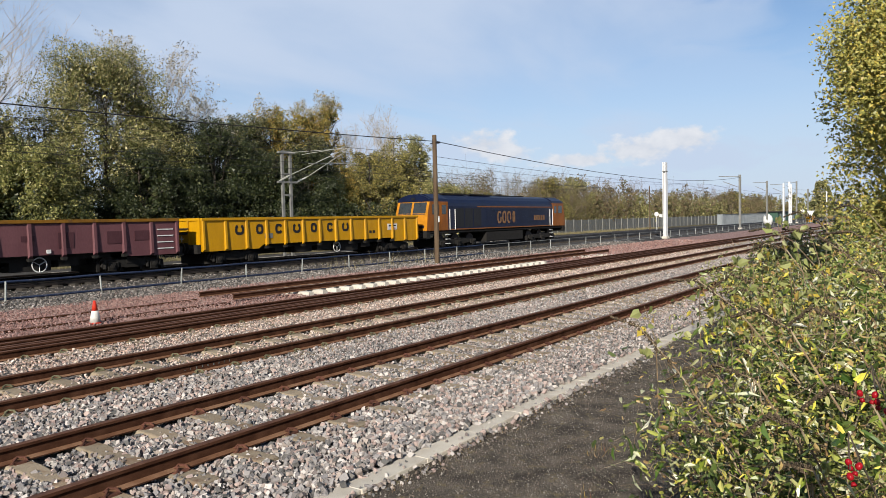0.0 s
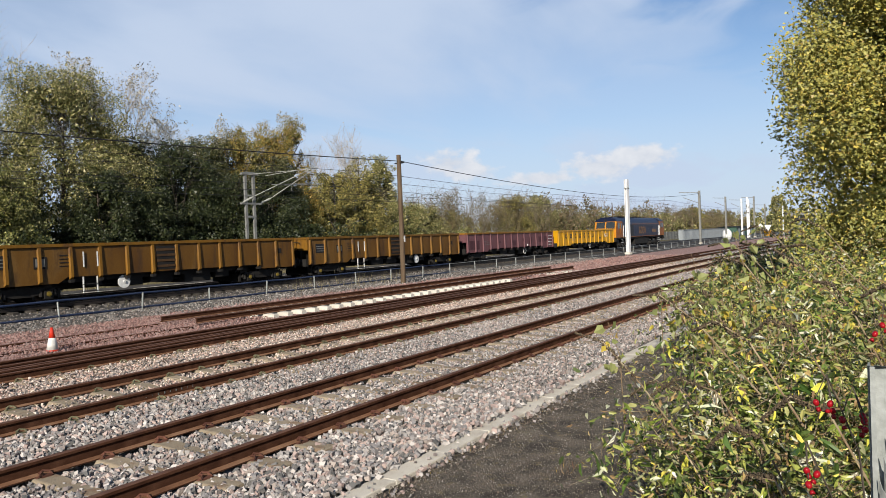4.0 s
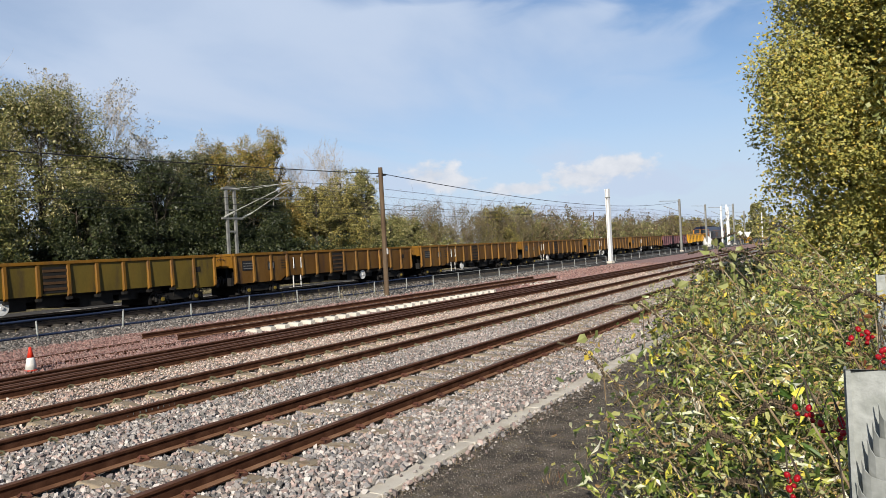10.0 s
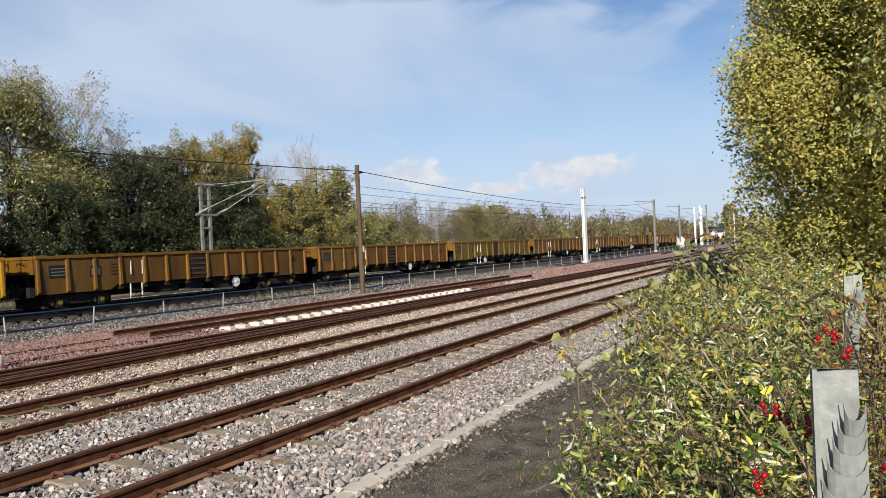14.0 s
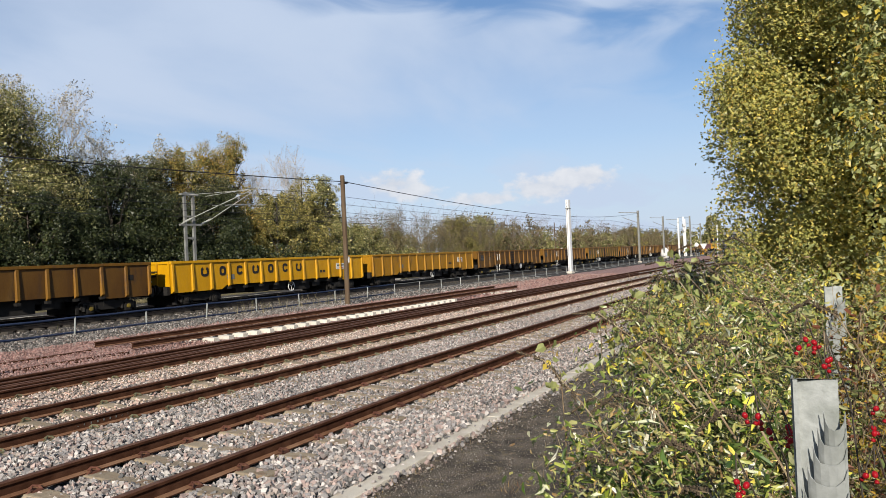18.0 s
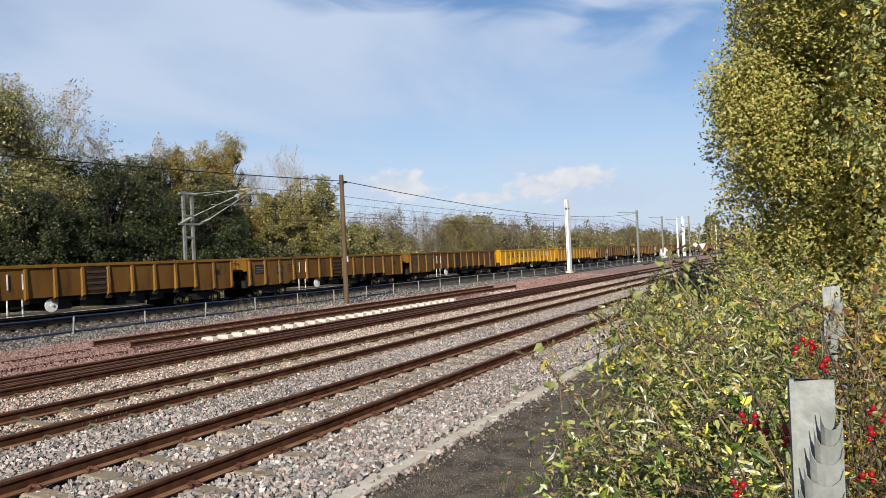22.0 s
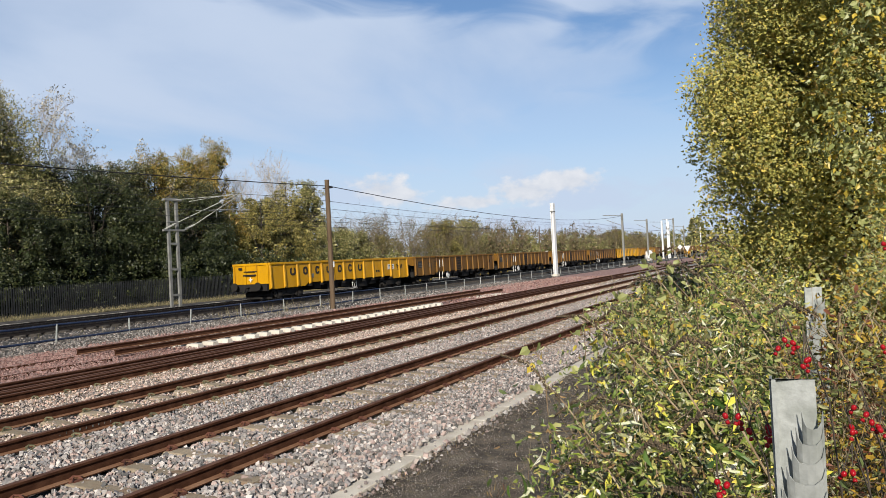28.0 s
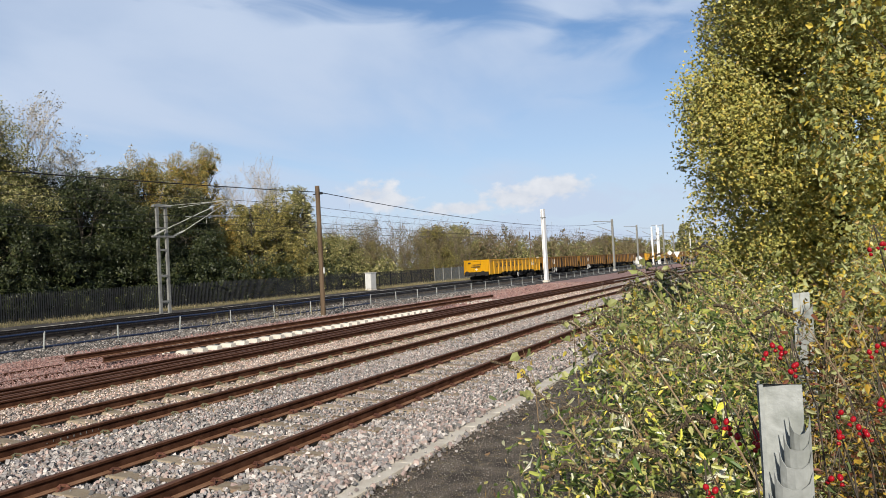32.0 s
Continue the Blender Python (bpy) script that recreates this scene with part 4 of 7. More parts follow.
            add_disc(bm, (wx, 0.68), 0.06, *sorted((s * 1.22, s * 1.27)), 8)
        part("brake_wheel", bm, M_WHITE, root, "white brake handwheel")
        if kind == "old":
            for dx in (4.3, 4.9):
                plates(root, "step_rail", ((dx, dx + 0.04, *sorted((s * 1.3, s * 1.34)), 0.34, 1.0),), M_WHITE)
                plates(root, "grab_rail", ((dx, dx + 0.045, *sorted((s * (NEAR + 0.03), s * (NEAR + 0.055))), 1.4, 2.0),), M_WHITE)
            plates(root, "step", ((4.3, 4.94, *sorted((s * 1.24, s * 1.36)), 0.4, 0.43), (4.3, 4.94, *sorted((s * 1.24, s * 1.36)), 0.68, 0.71)), M_UNDER)
            plates(root, "side_door", ((7.72, 8.75, *ys, 1.1, 2.12),), M_UNDER, "dark slatted side door")
            plates(root, "door_slat", [(7.72, 8.75, *sorted((s * (NEAR + 0.02), s * (NEAR + 0.045))), 1.2 + 0.24 * k, 1.3 + 0.24 * k) for k in range(4)], M_SLAT)
            plates(root, "data_panel", ((0.55, 1.45, *ys, 1.45, 1.95),), M_BLACK, "black data panel")
            for k in range(3):
                plates(root, "panel_writing", ((0.62, 1.35 - 0.1 * (k % 2), *sorted((s * (NEAR + 0.02), s * (NEAR + 0.024))), 1.53 + 0.13 * k, 1.565 + 0.13 * k),), M_CHALK)
            plates(root, "plate_holder", ((2.35, 2.85, *ys, 1.4, 1.85),), M_UNDER)
            plates(root, "white_plate", ((2.42, 2.78, *sorted((s * (NEAR + 0.02), s * (NEAR + 0.03))), 1.47, 1.78),), M_CHALK)
            plates(root, "stencil_writing", [(3.35, 4.0 - 0.1 * k, *ys, 1.45 + 0.14 * k, 1.48 + 0.14 * k) for k in range(4)], M_BLACK)
            plates(root, "plate", ((15.0, 15.35, *ys, 1.55, 1.8),), M_UNDER)
        elif kind == "maroon":
            for x, w, z0, z1 in ((0.35, 1.6, 1.05, 1.72), (5.2, 0.35, 1.45, 1.6), (7.75, 0.7, 1.2, 1.6), (9.7, 0.5, 1.55, 1.75), (11.05, 0.6, 1.25, 1.85), (13.0, 0.65, 1.35, 1.85), (14.2, 0.7, 1.45, 1.85)):
                plates(root, "faded_panel", ((x, x + w, *ys, z0, z1),), M_MAROON_DARK, "dark faded maroon patch")
            plates(root, "stencil_writing", [(2.75, 3.1 + 0.5 * (k > 0), *ys, 1.62 - 0.13 * k, 1.65 - 0.13 * k) for k in range(3)], M_CHALK)
            plates(root, "lamp_bracket", ((10.6, 10.75, *sorted((s * (NEAR + 0.005), s * (NEAR + 0.05))), 1.08, 1.22),), M_WHITE)
            plates(root, "white_rung", [(BODY - 1.05, BODY - 0.28, *sorted((s * (NEAR + 0.01), s * (NEAR + 0.03))), 1.05 + 0.27 * k, 1.09 + 0.27 * k) for k in range(4)], M_WHITE)
        else:
            if kind == "bright":
                for k in range(7):
                    x = 2.15 + 1.235 * (k if s < 0 else 6 - k)
                    ob = part("marking_shape", MARKS[k % 3], None, root, "bold black marking")
                    ob.location = (x, s * (NEAR + 0.006) - (0.006 if s < 0 else 0), 1.76)
            plates(root, "data_plate", ((3.7, 4.2, *ys, 1.3, 1.55),), M_CHALK, "small grey data plate")
            plates(root, "name_plate", ((13.3, 14.2, *ys, 1.5, 1.86),), M_WHITE, "white plate with a red and black mark")
            plates(root, "plate_mark", ((13.62, 14.05, *sorted((s * (NEAR + 0.02), s * (NEAR + 0.024))), 1.56, 1.62),), M_CONE_R, "red stripe")
            plates(root, "plate_mark", ((13.4, 14.1, *sorted((s * (NEAR + 0.02), s * (NEAR + 0.024))), 1.7, 1.78),), M_BLACK, "black lettering bar")
            plates(root, "stencil_writing", [(11.6 + 0.3 * k, 11.8 + 0.3 * k, *ys, 1.35, 1.5) for k in range(2)], M_BLACK)
    if kind == "bright":
        x0, x1 = -0.085, -0.078
        for y0, y1, z0, z1 in ((0.62, 0.88, 1.98, 2.12), (-0.5, 0.5, 1.83, 1.89), (-0.45, 0.55, 1.6, 1.7)):
            plates(root, "end_marking", ((x0, x1, y0, y1, z0, z1),), M_BLACK)
        plates(root, "end_cross", ((x0, x1, -0.14, 0.14, 1.36, 1.42), (x0, x1, -0.03, 0.03, 1.25, 1.53)), M_WHITE)
    return root


kinds = ["bright", "maroon"] + ["old"] * 8 + ["plain", "bright"] + ["old"] * 4 + ["bright"]
models, wagons = {}, []
for i, k in enumerate(kinds):
    if k not in models:
        models[k] = w = wagon(k)
    else:
        w = copy_thing(models[k], pose(0, 0, 0))
    w.location = (-PITCH * i, TRACK_Y, 0)
    wagons.append(w)
# one of the old wagons was patched in olive
for ob in wagons[7].children:
    if ob.name.startswith("side_panel"):
        ob.data = ob.data.copy()
        ob.data.materials[0] = M_PANEL_OLIVE
        tagged(ob, "faded olive-yellow panel")
tagged(wagons[7], "weathered ochre open box wagon with olive patched panels", "wagon", "wagons of the train")


# on some of the old wagons the handwheel sits nearer the front bogie
for i in (2, 6, 8, 9):
    for ob in wagons[i].children:
        if ob.name.startswith("brake_wheel"):
            ob.location.x = 4.6

# a scrawl of black spray paint on the last wagon's side
bm = bmesh.new()
scrawl = random.Random(12)
for k in range(3):
    p = [(14.72 + 0.3 * k + 0.16 * math.sin(q * 1.9 + k), -NEAR - 0.004, 1.42 + 0.42 * abs(math.sin(q * 0.8 + k * 0.9)) + scrawl.uniform(-0.03, 0.03)) for q in range(8)]
    add_tube(bm, p, 0.022, 4)
part("graffiti", bm, M_BLACK, wagons[16], "black spray-paint scrawl")


def locomotive():
    """A six-axle diesel: sloped-nosed cabs at both ends, long ribbed body between."""
    root = thing("locomotive", "dark blue and orange diesel locomotive at the train's head", "locomotive")
    L, W = 20.8, 1.32
    def section(zr):
        return [(-W, 1.32), (W, 1.32), (W, 2.95), (W - 0.05, 3.16), (W - 0.2, 3.4), (0.85, 3.62), (0.5, 3.74), (0.0, 3.8), (-0.5, 3.74), (-0.85, 3.62), (-W + 0.2, 3.4), (-W + 0.05, 3.16), (-W, 2.95)]
    bm = bmesh.new()
    add_prism(bm, section(0), 2.45, L - 2.45, "x")
    part("body", bm, M_BLUE, root)
    bm = bmesh.new()
    for z in np.arange(1.55, 2.85, 0.1):
        for s in (-1, 1):
            add_box(bm, 7.4, L - 3.0, *sorted((s * W, s * (W + 0.018))), z, z + 0.05)
    part("side_rib", bm, M_BLUE, root)
    for s in (-1, 1):
        y = sorted((s * (W + 0.004), s * (W + 0.022)))
        plates(root, "orange_line", ((2.6, L - 2.6, *y, 1.33, 1.40),), M_LOCO_OR, "thin orange waist line")
        plates(root, "orange_line", ((6.2, L - 2.6, *y, 2.88, 2.95),), M_LOCO_OR, "thin orange eaves line")
        for x in (3.4, 4.55, 5.7):
            plates(root, "grille_door", ((x, x + 1.0, *y, 1.5, 2.8),), M_BLACK, "dark grille door")
        for x in (2.55, 3.2, L - 3.1, L - 2.6):
            plates(root, "handrail", ((x, x + 0.045, *sorted((s * (W + 0.05), s * (W + 0.09))), 1.35, 2.75),), M_WHITE, "white handrail")
        for k, gap in enumerate(((0, 1), (), (14, 13), (11, 12))):
            ob = part("logo_shape", ring_shape(0.62 if k < 3 else 0.42, 0.95, 0.17, 0.006, gap, M_LOGO, "logo_shape"), None, root, "large orange logo shape")
            ob.location = (9.3 + 0.74 * k, s * (W + 0.026) - (0.006 if s < 0 else 0), 2.14)
        for k in range(5):
            plates(root, "number_bar", ((14.9 + 0.4 * k, 15.18 + 0.4 * k, *sorted((s * (W + 0.02), s * (W + 0.03))), 1.85, 2.25),), M_LOGO, "orange number bar")
    # roof fittings
    bm = bmesh.new()
    add_box(bm, 3.0, 6.0, -0.55, 0.55, 3.78, 3.88)
    add_box(bm, 6.4, 9.4, -0.6, 0.6, 3.78, 3.86)
    add_box(bm, 10.5, 15.0, -0.35, 0.35, 3.78, 3.84)
    add_tube(bm, [(11.5, 0, 3.8), (11.5, 0, 3.95)], 0.25, 12)
    part("roof_fitting", bm, M_UNDER, root)
    # cabs
    for x, s in ((0.0, 1), (L, -1)):
        prof = [(x, 1.32), (x + s * 2.45, 1.32), (x + s * 2.45, 3.25), (x + s * 0.375, 3.25), (x + s * 0.12, 2.45)]
        bm = bmesh.new()
        add_prism(bm, prof, -W, W)
        part("cab", bm, M_LOCO_OR, root, "orange driving cab")
        # front plate in a yellower, brighter paint than the shade-toned cab sides
        bm = bmesh.new()
        e = -s * 0.008
        add_prism(bm, [(x + e, 1.34), (x + s * 0.004, 1.34), (x + s * 0.124, 2.45), (x + s * 0.379, 3.25), (x + s * 0.375 + e, 3.25), (x + s * 0.12 + e, 2.45)], -W + 0.01, W - 0.01)
        part("cab_front", bm, M_LOCO_YEL, root, "orange-yellow cab front")
        bm = bmesh.new()
        top = [(-W, 3.25), (W, 3.25), (W - 0.07, 3.4), (1.0, 3.56), (0.6, 3.68), (0.0, 3.73), (-0.6, 3.68), (-1.0, 3.56), (-W + 0.07, 3.4)]
        add_prism(bm, top, *sorted((x + s * 0.33, x + s * 0.62)), "x")
        part("cab_brow", bm, M_BLUE, root)
        bm = bmesh.new()
        top = [(-W, 3.25), (W, 3.25), (W - 0.08, 3.45), (0.68, 3.76), (-0.68, 3.76), (-W + 0.08, 3.45)]
        add_prism(bm, top, *sorted((x + s * 0.62, x + s * 2.45)), "x")
        part("cab_roof", bm, M_BLUE, root)
        # two windscreens leaning back
        for y0, y1 in ((-1.12, -0.08), (0.08, 1.12)):
            bm = bmesh.new()
            e = s * -0.018
            q = [(x + s * 0.115 + e, y0, 2.40), (x + s * 0.115 + e, y1, 2.40), (x + s * 0.36 + e, y1, 3.2), (x + s * 0.36 + e, y0, 3.2)]
            r = [(a + s * 0.02, b, c) for a, b, c in q]
            va, vb = [bm.verts.new(p) for p in q], [bm.verts.new(p) for p in r]
            for k in range(4):
                bm.faces.new((va[k], va[(k + 1) % 4], vb[(k + 1) % 4], vb[k]))
            bm.faces.new(va); bm.faces.new(vb[::-1])
            part("windscreen", bm, M_GLASS, root, "dark windscreen")
        for sy in (-1, 1):
            yy = sorted((sy * (W + 0.003), sy * (W + 0.02)))
            a, b = sorted((x + s * 0.62, x + s * 1.35))
            plates(root, "side_window", ((a, b, *yy, 2.4, 3.05),), M_GLASS, "dark cab side window")
            a, b = sorted((x + s * 1.6, x + s * 2.3))
            door = plates(root, "cab_door", ((a, b, *yy, 1.36, 3.1),), M_LOCO_OR, "orange cab door")
            plates(door, "door_window", ((a + 0.12, b - 0.12, *sorted((sy * (W + 0.018), sy * (W + 0.026))), 2.4, 3.02),), M_GLASS, "dark door window")
        plates(root, "buffer_beam", ((*sorted((x - s * 0.02, x + s * 0.4)), -1.28, 1.28, 0.85, 1.31),), M_UNDER)
        for y in (-0.87, 0.87):
            bm = bmesh.new()
            add_tube(bm, [(x - s * 0.02, y, 1.05), (x - s * 0.4, y, 1.05)], 0.13, 10)
            add_tube(bm, [(x - s * 0.4, y, 1.05), (x - s * 0.46, y, 1.05)], 0.25, 16)
            part("buffer", bm, M_UNDER, root)
            bm = bmesh.new()
            a, b = sorted((x - s * 0.012, x + s * 0.05))
            add_box(bm, a, b, y - 0.2, y + 0.2, 1.5, 1.68)
            part("lamp_cluster", bm, M_BLACK, root)
        bm = bmesh.new()
        add_box(bm, *sorted((x + s * 0.3, x + s * 0.34)), -0.14, 0.14, 3.36, 3.52)
        part("top_lamp", bm, M_BLACK, root)
        for y in (-1.28, 1.28):
            plates(root, "cab_step", [(*sorted((x + s * 2.3, x + s * 2.75)), *sorted((y, y * 0.9)), z, z + 0.03) for z in (0.4, 0.7, 1.0)], M_WHITE)
    # underframe
    bm = bmesh.new()
    add_box(bm, 0.4, L - 0.4, -1.25, 1.25, 1.1, 1.32)
    add_box(bm, 7.6, 13.2, -1.2, 1.2, 0.35, 1.1)
    bmesh.ops.bevel(bm, geom=[e for e in bm.edges if e.calc_length() > 2], offset=0.06, segments=1, affect="EDGES")
    part("fuel_tank", bm, M_UNDER, root)
    big = bogie_mesh((-1.9, 0.0, 1.9), 3.9)
    wheel = wheelset_mesh(0.53)
    bogie(root, 4.0, (-1.9, 0.0, 1.9), big, wheel, 0.53)
    bogie(root, L - 4.0, (-1.9, 0.0, 1.9), big, wheel, 0.53)
    return root


loco = locomotive()
loco.location = (17.4, TRACK_Y, 0)


# ---- lineside ----
def lattice_mast(x, y, height, label, arm=2.6):
    """Two channels joined by battens, with a cantilever over the track towards the camera."""
    root = thing("overhead_mast", label, "mast", (x, y, -0.3), "overhead line masts")
    for dx in (-0.33, 0.36):
        bm = bmesh.new()
        add_prism(bm, [(dx - 0.09, -0.07), (dx + 0.09, -0.07), (dx + 0.09, -0.05), (dx - 0.06, -0.05), (dx - 0.06, 0.05), (dx + 0.09, 0.05), (dx + 0.09, 0.07), (dx - 0.09, 0.07)], 0, height, "z")
        part("channel", bm, M_MAST, root)
    for z in (0.9, 2.5, 4.1, height * 0.78, height - 0.08):
        plates(root, "batten", ((-0.45, 0.45, -0.085, -0.065, z, z + 0.12),), M_MAST)
    zt, za = height - 0.1, height * 0.715
    # one bracket for each line: a raking tube on an insulator, a tie from the head and a steady arm
    for x0, x1, z1, w in ((-0.72, 3.0, 2.2, 0.0), (0.85, 3.6, 2.35, 0.5)):
        bm = bmesh.new()
        k = Vector((x0 + 0.75, -0.25, za + 0.42 - w * 0.1))
        tip = Vector((x1, -arm, za + z1))
        add_tube(bm, [k, tip], 0.026, 6)
        add_tube(bm, [(x0 + 0.6, 0, zt - 0.02), tip - Vector((0.45, 0, 0.06))], 0.017, 6)
        s0 = k.lerp(tip, 0.42)
        add_tube(bm, [s0 - Vector((0.5, 0, 0.0)), s0 + Vector((2.9, -0.4, 0.2))], 0.02, 6)
        add_tube(bm, [s0 + Vector((1.2, -0.1, 0.06)), s0 + Vector((1.2, -0.1, -0.38))], 0.014, 4)
        part("cantilever", bm, M_MAST_PALE, root)
        bm = bmesh.new()
        add_tube(bm, [(x0, 0, za), k], 0.045, 8)
        for q in range(4):
            c = Vector((x0, 0, za)).lerp(k, 0.25 + 0.17 * q)
            add_tube(bm, [c, c + (k - Vector((x0, 0, za))) * 0.07], 0.075, 8)
        part("insulator", bm, M_MAST_PALE, root)
    plates(root, "cross_beam", ((-0.75, 0.95, -0.09, 0.09, za - 0.06, za + 0.06),), M_MAST)
    plates(root, "cross_beam", ((-0.62, 0.75, -0.1, 0.1, zt - 0.05, zt + 0.08),), M_MAST)
    return root


lattice_mast(33.05, 35.2, 7.0, "weathered steel lattice mast with bracket arms")


def pole(x, y, height, r, mat, label, name, cat, cross=False, z=-0.3):
    root = thing(name, label, cat, (x, y, z))
    bm = bmesh.new()
    add_tube(bm, [(0, 0, 0), (0.02, 0, height * 0.5), (0, 0, height)], r, 10, True, r * 0.85)
    part("pole", bm, mat, root)
    return root


p1 = pole(30.15, 21.3, 6.62, 0.13, M_POLE, "dark brown wooden pole carrying a wire", "wire_pole", "pole")
bm = bmesh.new()
add_tube(bm, [(0.0, -0.25, 6.2), (0.0, 0.25, 6.2)], 0.035, 6)
add_tube(bm, [(0.12, -0.02, 6.28), (0.42, -0.02, 6.28)], 0.05, 8)
part("insulator", bm, M_BLACK, p1)
plates(p1, "pole_plate", ((-0.05, 0.05, -0.19, -0.165, 2.2, 2.5),), M_WHITE)


def steel_mast(x, y, height, w, mat, label, cantilever=0.0, depth=None):
    """An H-section steel mast with a base plate and fittings near the top."""
    root = thing("overhead_mast", label, "mast", (x, y, -0.3), "overhead line masts")
    d, t = depth or w, w * 0.09
    bm = bmesh.new()
    h, k = w / 2, d / 2
    add_prism(bm, [(-h, -k), (h, -k), (h, -k + t), (t, -k + t), (t, k - t), (h, k - t), (h, k), (-h, k), (-h, k - t), (-t, k - t), (-t, -k + t), (-h, -k + t)], 0.25, height, "z")
    part("column", bm, mat, root)
    plates(root, "base_plate", ((-h - 0.1, h + 0.1, -k - 0.1, k + 0.1, 0.0, 0.25),), M_KERB)
    bm = bmesh.new()
    add_box(bm, -h - 0.03, h + 0.03, -k - 0.03, k + 0.03, height - 0.9, height - 0.84)
    add_box(bm, h, h + 0.2, -0.05, 0.05, height - 2.0, height - 1.85)
    part("bracket", bm, M_MAST, root)
    if cantilever:
        bm = bmesh.new()
        add_tube(bm, [(0, 0, height - 0.3), (0.2, cantilever, height - 0.1)], 0.05, 6)
        add_tube(bm, [(0, 0, height - 1.9), (0.3, cantilever * 0.8, height - 0.9)], 0.05, 6)
        part("cantilever", bm, M_MAST, root)
    return root


steel_mast(70.5, 22.4, 7.45, 0.62, M_MAST_WHITE, "new white-grey steel mast standing alone", depth=0.3)
steel_mast(112.0, 24.6, 8.0, 0.3, M_MAST, "grey steel mast with bracket arm", 3.0)
for x, y, hh, mat in ((144, 26.9, 8.2, M_MAST), (159, 26.6, 8.2, M_MAST_WHITE), (168, 25.6, 8.9, M_MAST), (205, 28.6, 8.2, M_MAST), (229, 27.2, 8.2, M_MAST_WHITE), (250, 25.0, 8.2, M_MAST), (298, 26.8, 8.2, M_MAST_WHITE)):
    steel_mast(x, y, hh, 0.3, mat, "white new steel mast far along the line" if mat is M_MAST_WHITE else "grey steel mast far along the line", 2.5)



def ladder_mast(x, y, height):
    """Two white columns joined by rungs and short cross arms."""
    root = thing("overhead_mast", "white twin-column steel mast with rungs", "mast", (x, y, -0.3), "overhead line masts")
    for dx in (-0.9, 0.9):
        plates(root, "column", ((dx - 0.17, dx + 0.17, -0.15, 0.15, 0.0, height - (0.5 if dx > 0 else 0)),), M_MAST_WHITE)
    for k in range(7):
        plates(root, "rung", ((-0.73, 0.73, -0.06, 0.06, 1.2 + k, 1.35 + k),), M_MAST_WHITE)
    for z in (height - 3.4, height - 2.2):
        plates(root, "cross_arm", ((-2.2, 2.0, -0.08, 0.08, z, z + 0.18), (-2.0, -1.8, -0.1, 0.1, z + 0.18, z + 0.6), (1.5, 1.7, -0.1, 0.1, z + 0.18, z + 0.6)), M_MAST)
    return root


ladder_mast(166, 26.5, 8.7)
ladder_mast(220, 18.0, 8.2)

# wires
wires = thing("overhead_wires", "thin dark overhead wires sagging between masts", "wires", (0, 0, 0), kind="structure")


def wire(a, b, sag, r=0.012):
    a, b = Vector(a), Vector(b)
    bm = bmesh.new()
    n = 14
    add_tube(bm, [a.lerp(b, i / n) + Vector((0, 0, -4 * sag * (i / n) * (1 - i / n))) for i in range(n + 1)], r, 5)
    part("wire", bm, M_WIRE, wires)


wire((30.5, 21.3, 6.0), (112, 24.6, 7.3), 1.1, 0.02)
wire((-35, 21.3, 6.0), (30.0, 21.3, 6.0), 0.62, 0.02)
for z, y in ((6.5, 29.0), (5.0, 29.0), (5.6, 30.2), (6.6, 32.8), (5.0, 32.8)):
    wire((-20, y, z), (38, y, z), 0.25 if z > 5 else 0.05)
    wire((38, y, z), (112, y, z), 0.5 if z > 5 else 0.05, 0.014)
    wire((112, y, z), (190, y, z), 0.5 if z > 5 else 0.05, 0.018)
    wire((190, y, z), (300, y, z), 0.5 if z > 5 else 0.05, 0.022)

# barrier of blue rails on steel posts
barrier = thing("safety_barrier", "blue plastic safety barrier on galvanised posts", "barrier", (0, 23.5, -0.25))
bm = bmesh.new()
add_tube(bm, [(0, 0, 0.0), (0, 0, 0.68)], 0.03, 6)
add_tube(bm, [(0, 0, 0.02), (-0.1, -0.25, 0.0), (-0.7, -0.75, -0.02)], 0.028, 6)
post_me = mesh_of("post", bm, M_GALV)
for i in range(-3, 70):
    p = part("post", post_me, None, barrier)
    p.location = (10.42 + 3.1 * i, random.uniform(-0.04, 0.04), 0)
    p.rotation_euler = (random.uniform(-0.06, 0.06), random.uniform(-0.05, 0.1), random.uniform(-0.25, 0.25))
for z, sag in ((0.66, 0.02), (0.14, 0.015)):
    for i in range(-3, 69):
        x0, x1 = 10.42 + 3.1 * i, 10.42 + 3.1 * (i + 1)
        bm = bmesh.new()
        add_tube(bm, [(x0, 0.05, z), ((x0 + x1) / 2, 0.05, z - sag), (x1, 0.05, z)], 0.042 if i < 9 else 0.025, 6)
        part("barrier_rail", bm, M_BLUEPIPE if i < 9 else M_MAST, barrier)

M_CABINET = material("cabinet_paint", (0.5, 0.5, 0.48), 0.55, tones=((0.58, 0.58, 0.56),), scale=2, fine=30, bump=0.05, dirt=(0.3, 0.28, 0.24), dirt_at=0.64)

# palisade fence
fence = thing("palisade_fence", "dark grey steel palisade fence with pointed pales", "fence", (0, 45.0, -0.3))
bm = bmesh.new()
add_prism(bm, [(-0.033, 0), (0.033, 0), (0.033, 1.78), (0.012, 1.95), (-0.012, 1.95), (-0.033, 1.78)], -0.012, 0.012)
pale_me = mesh_of("pale", bm, M_FENCE)
for i in range(300):
    p = part("pale", pale_me, None, fence)
    p.location = (22 + 0.16 * i, 0, random.uniform(-0.02, 0.02))
bm = bmesh.new()
for i in range(188):
    x = 22 - 0.16 * (i + 1) if i < 60 else 70 + 0.16 * (i - 60)
    add_box(bm, x - 0.033, x + 0.033, -0.012, 0.012, 0, 1.9)
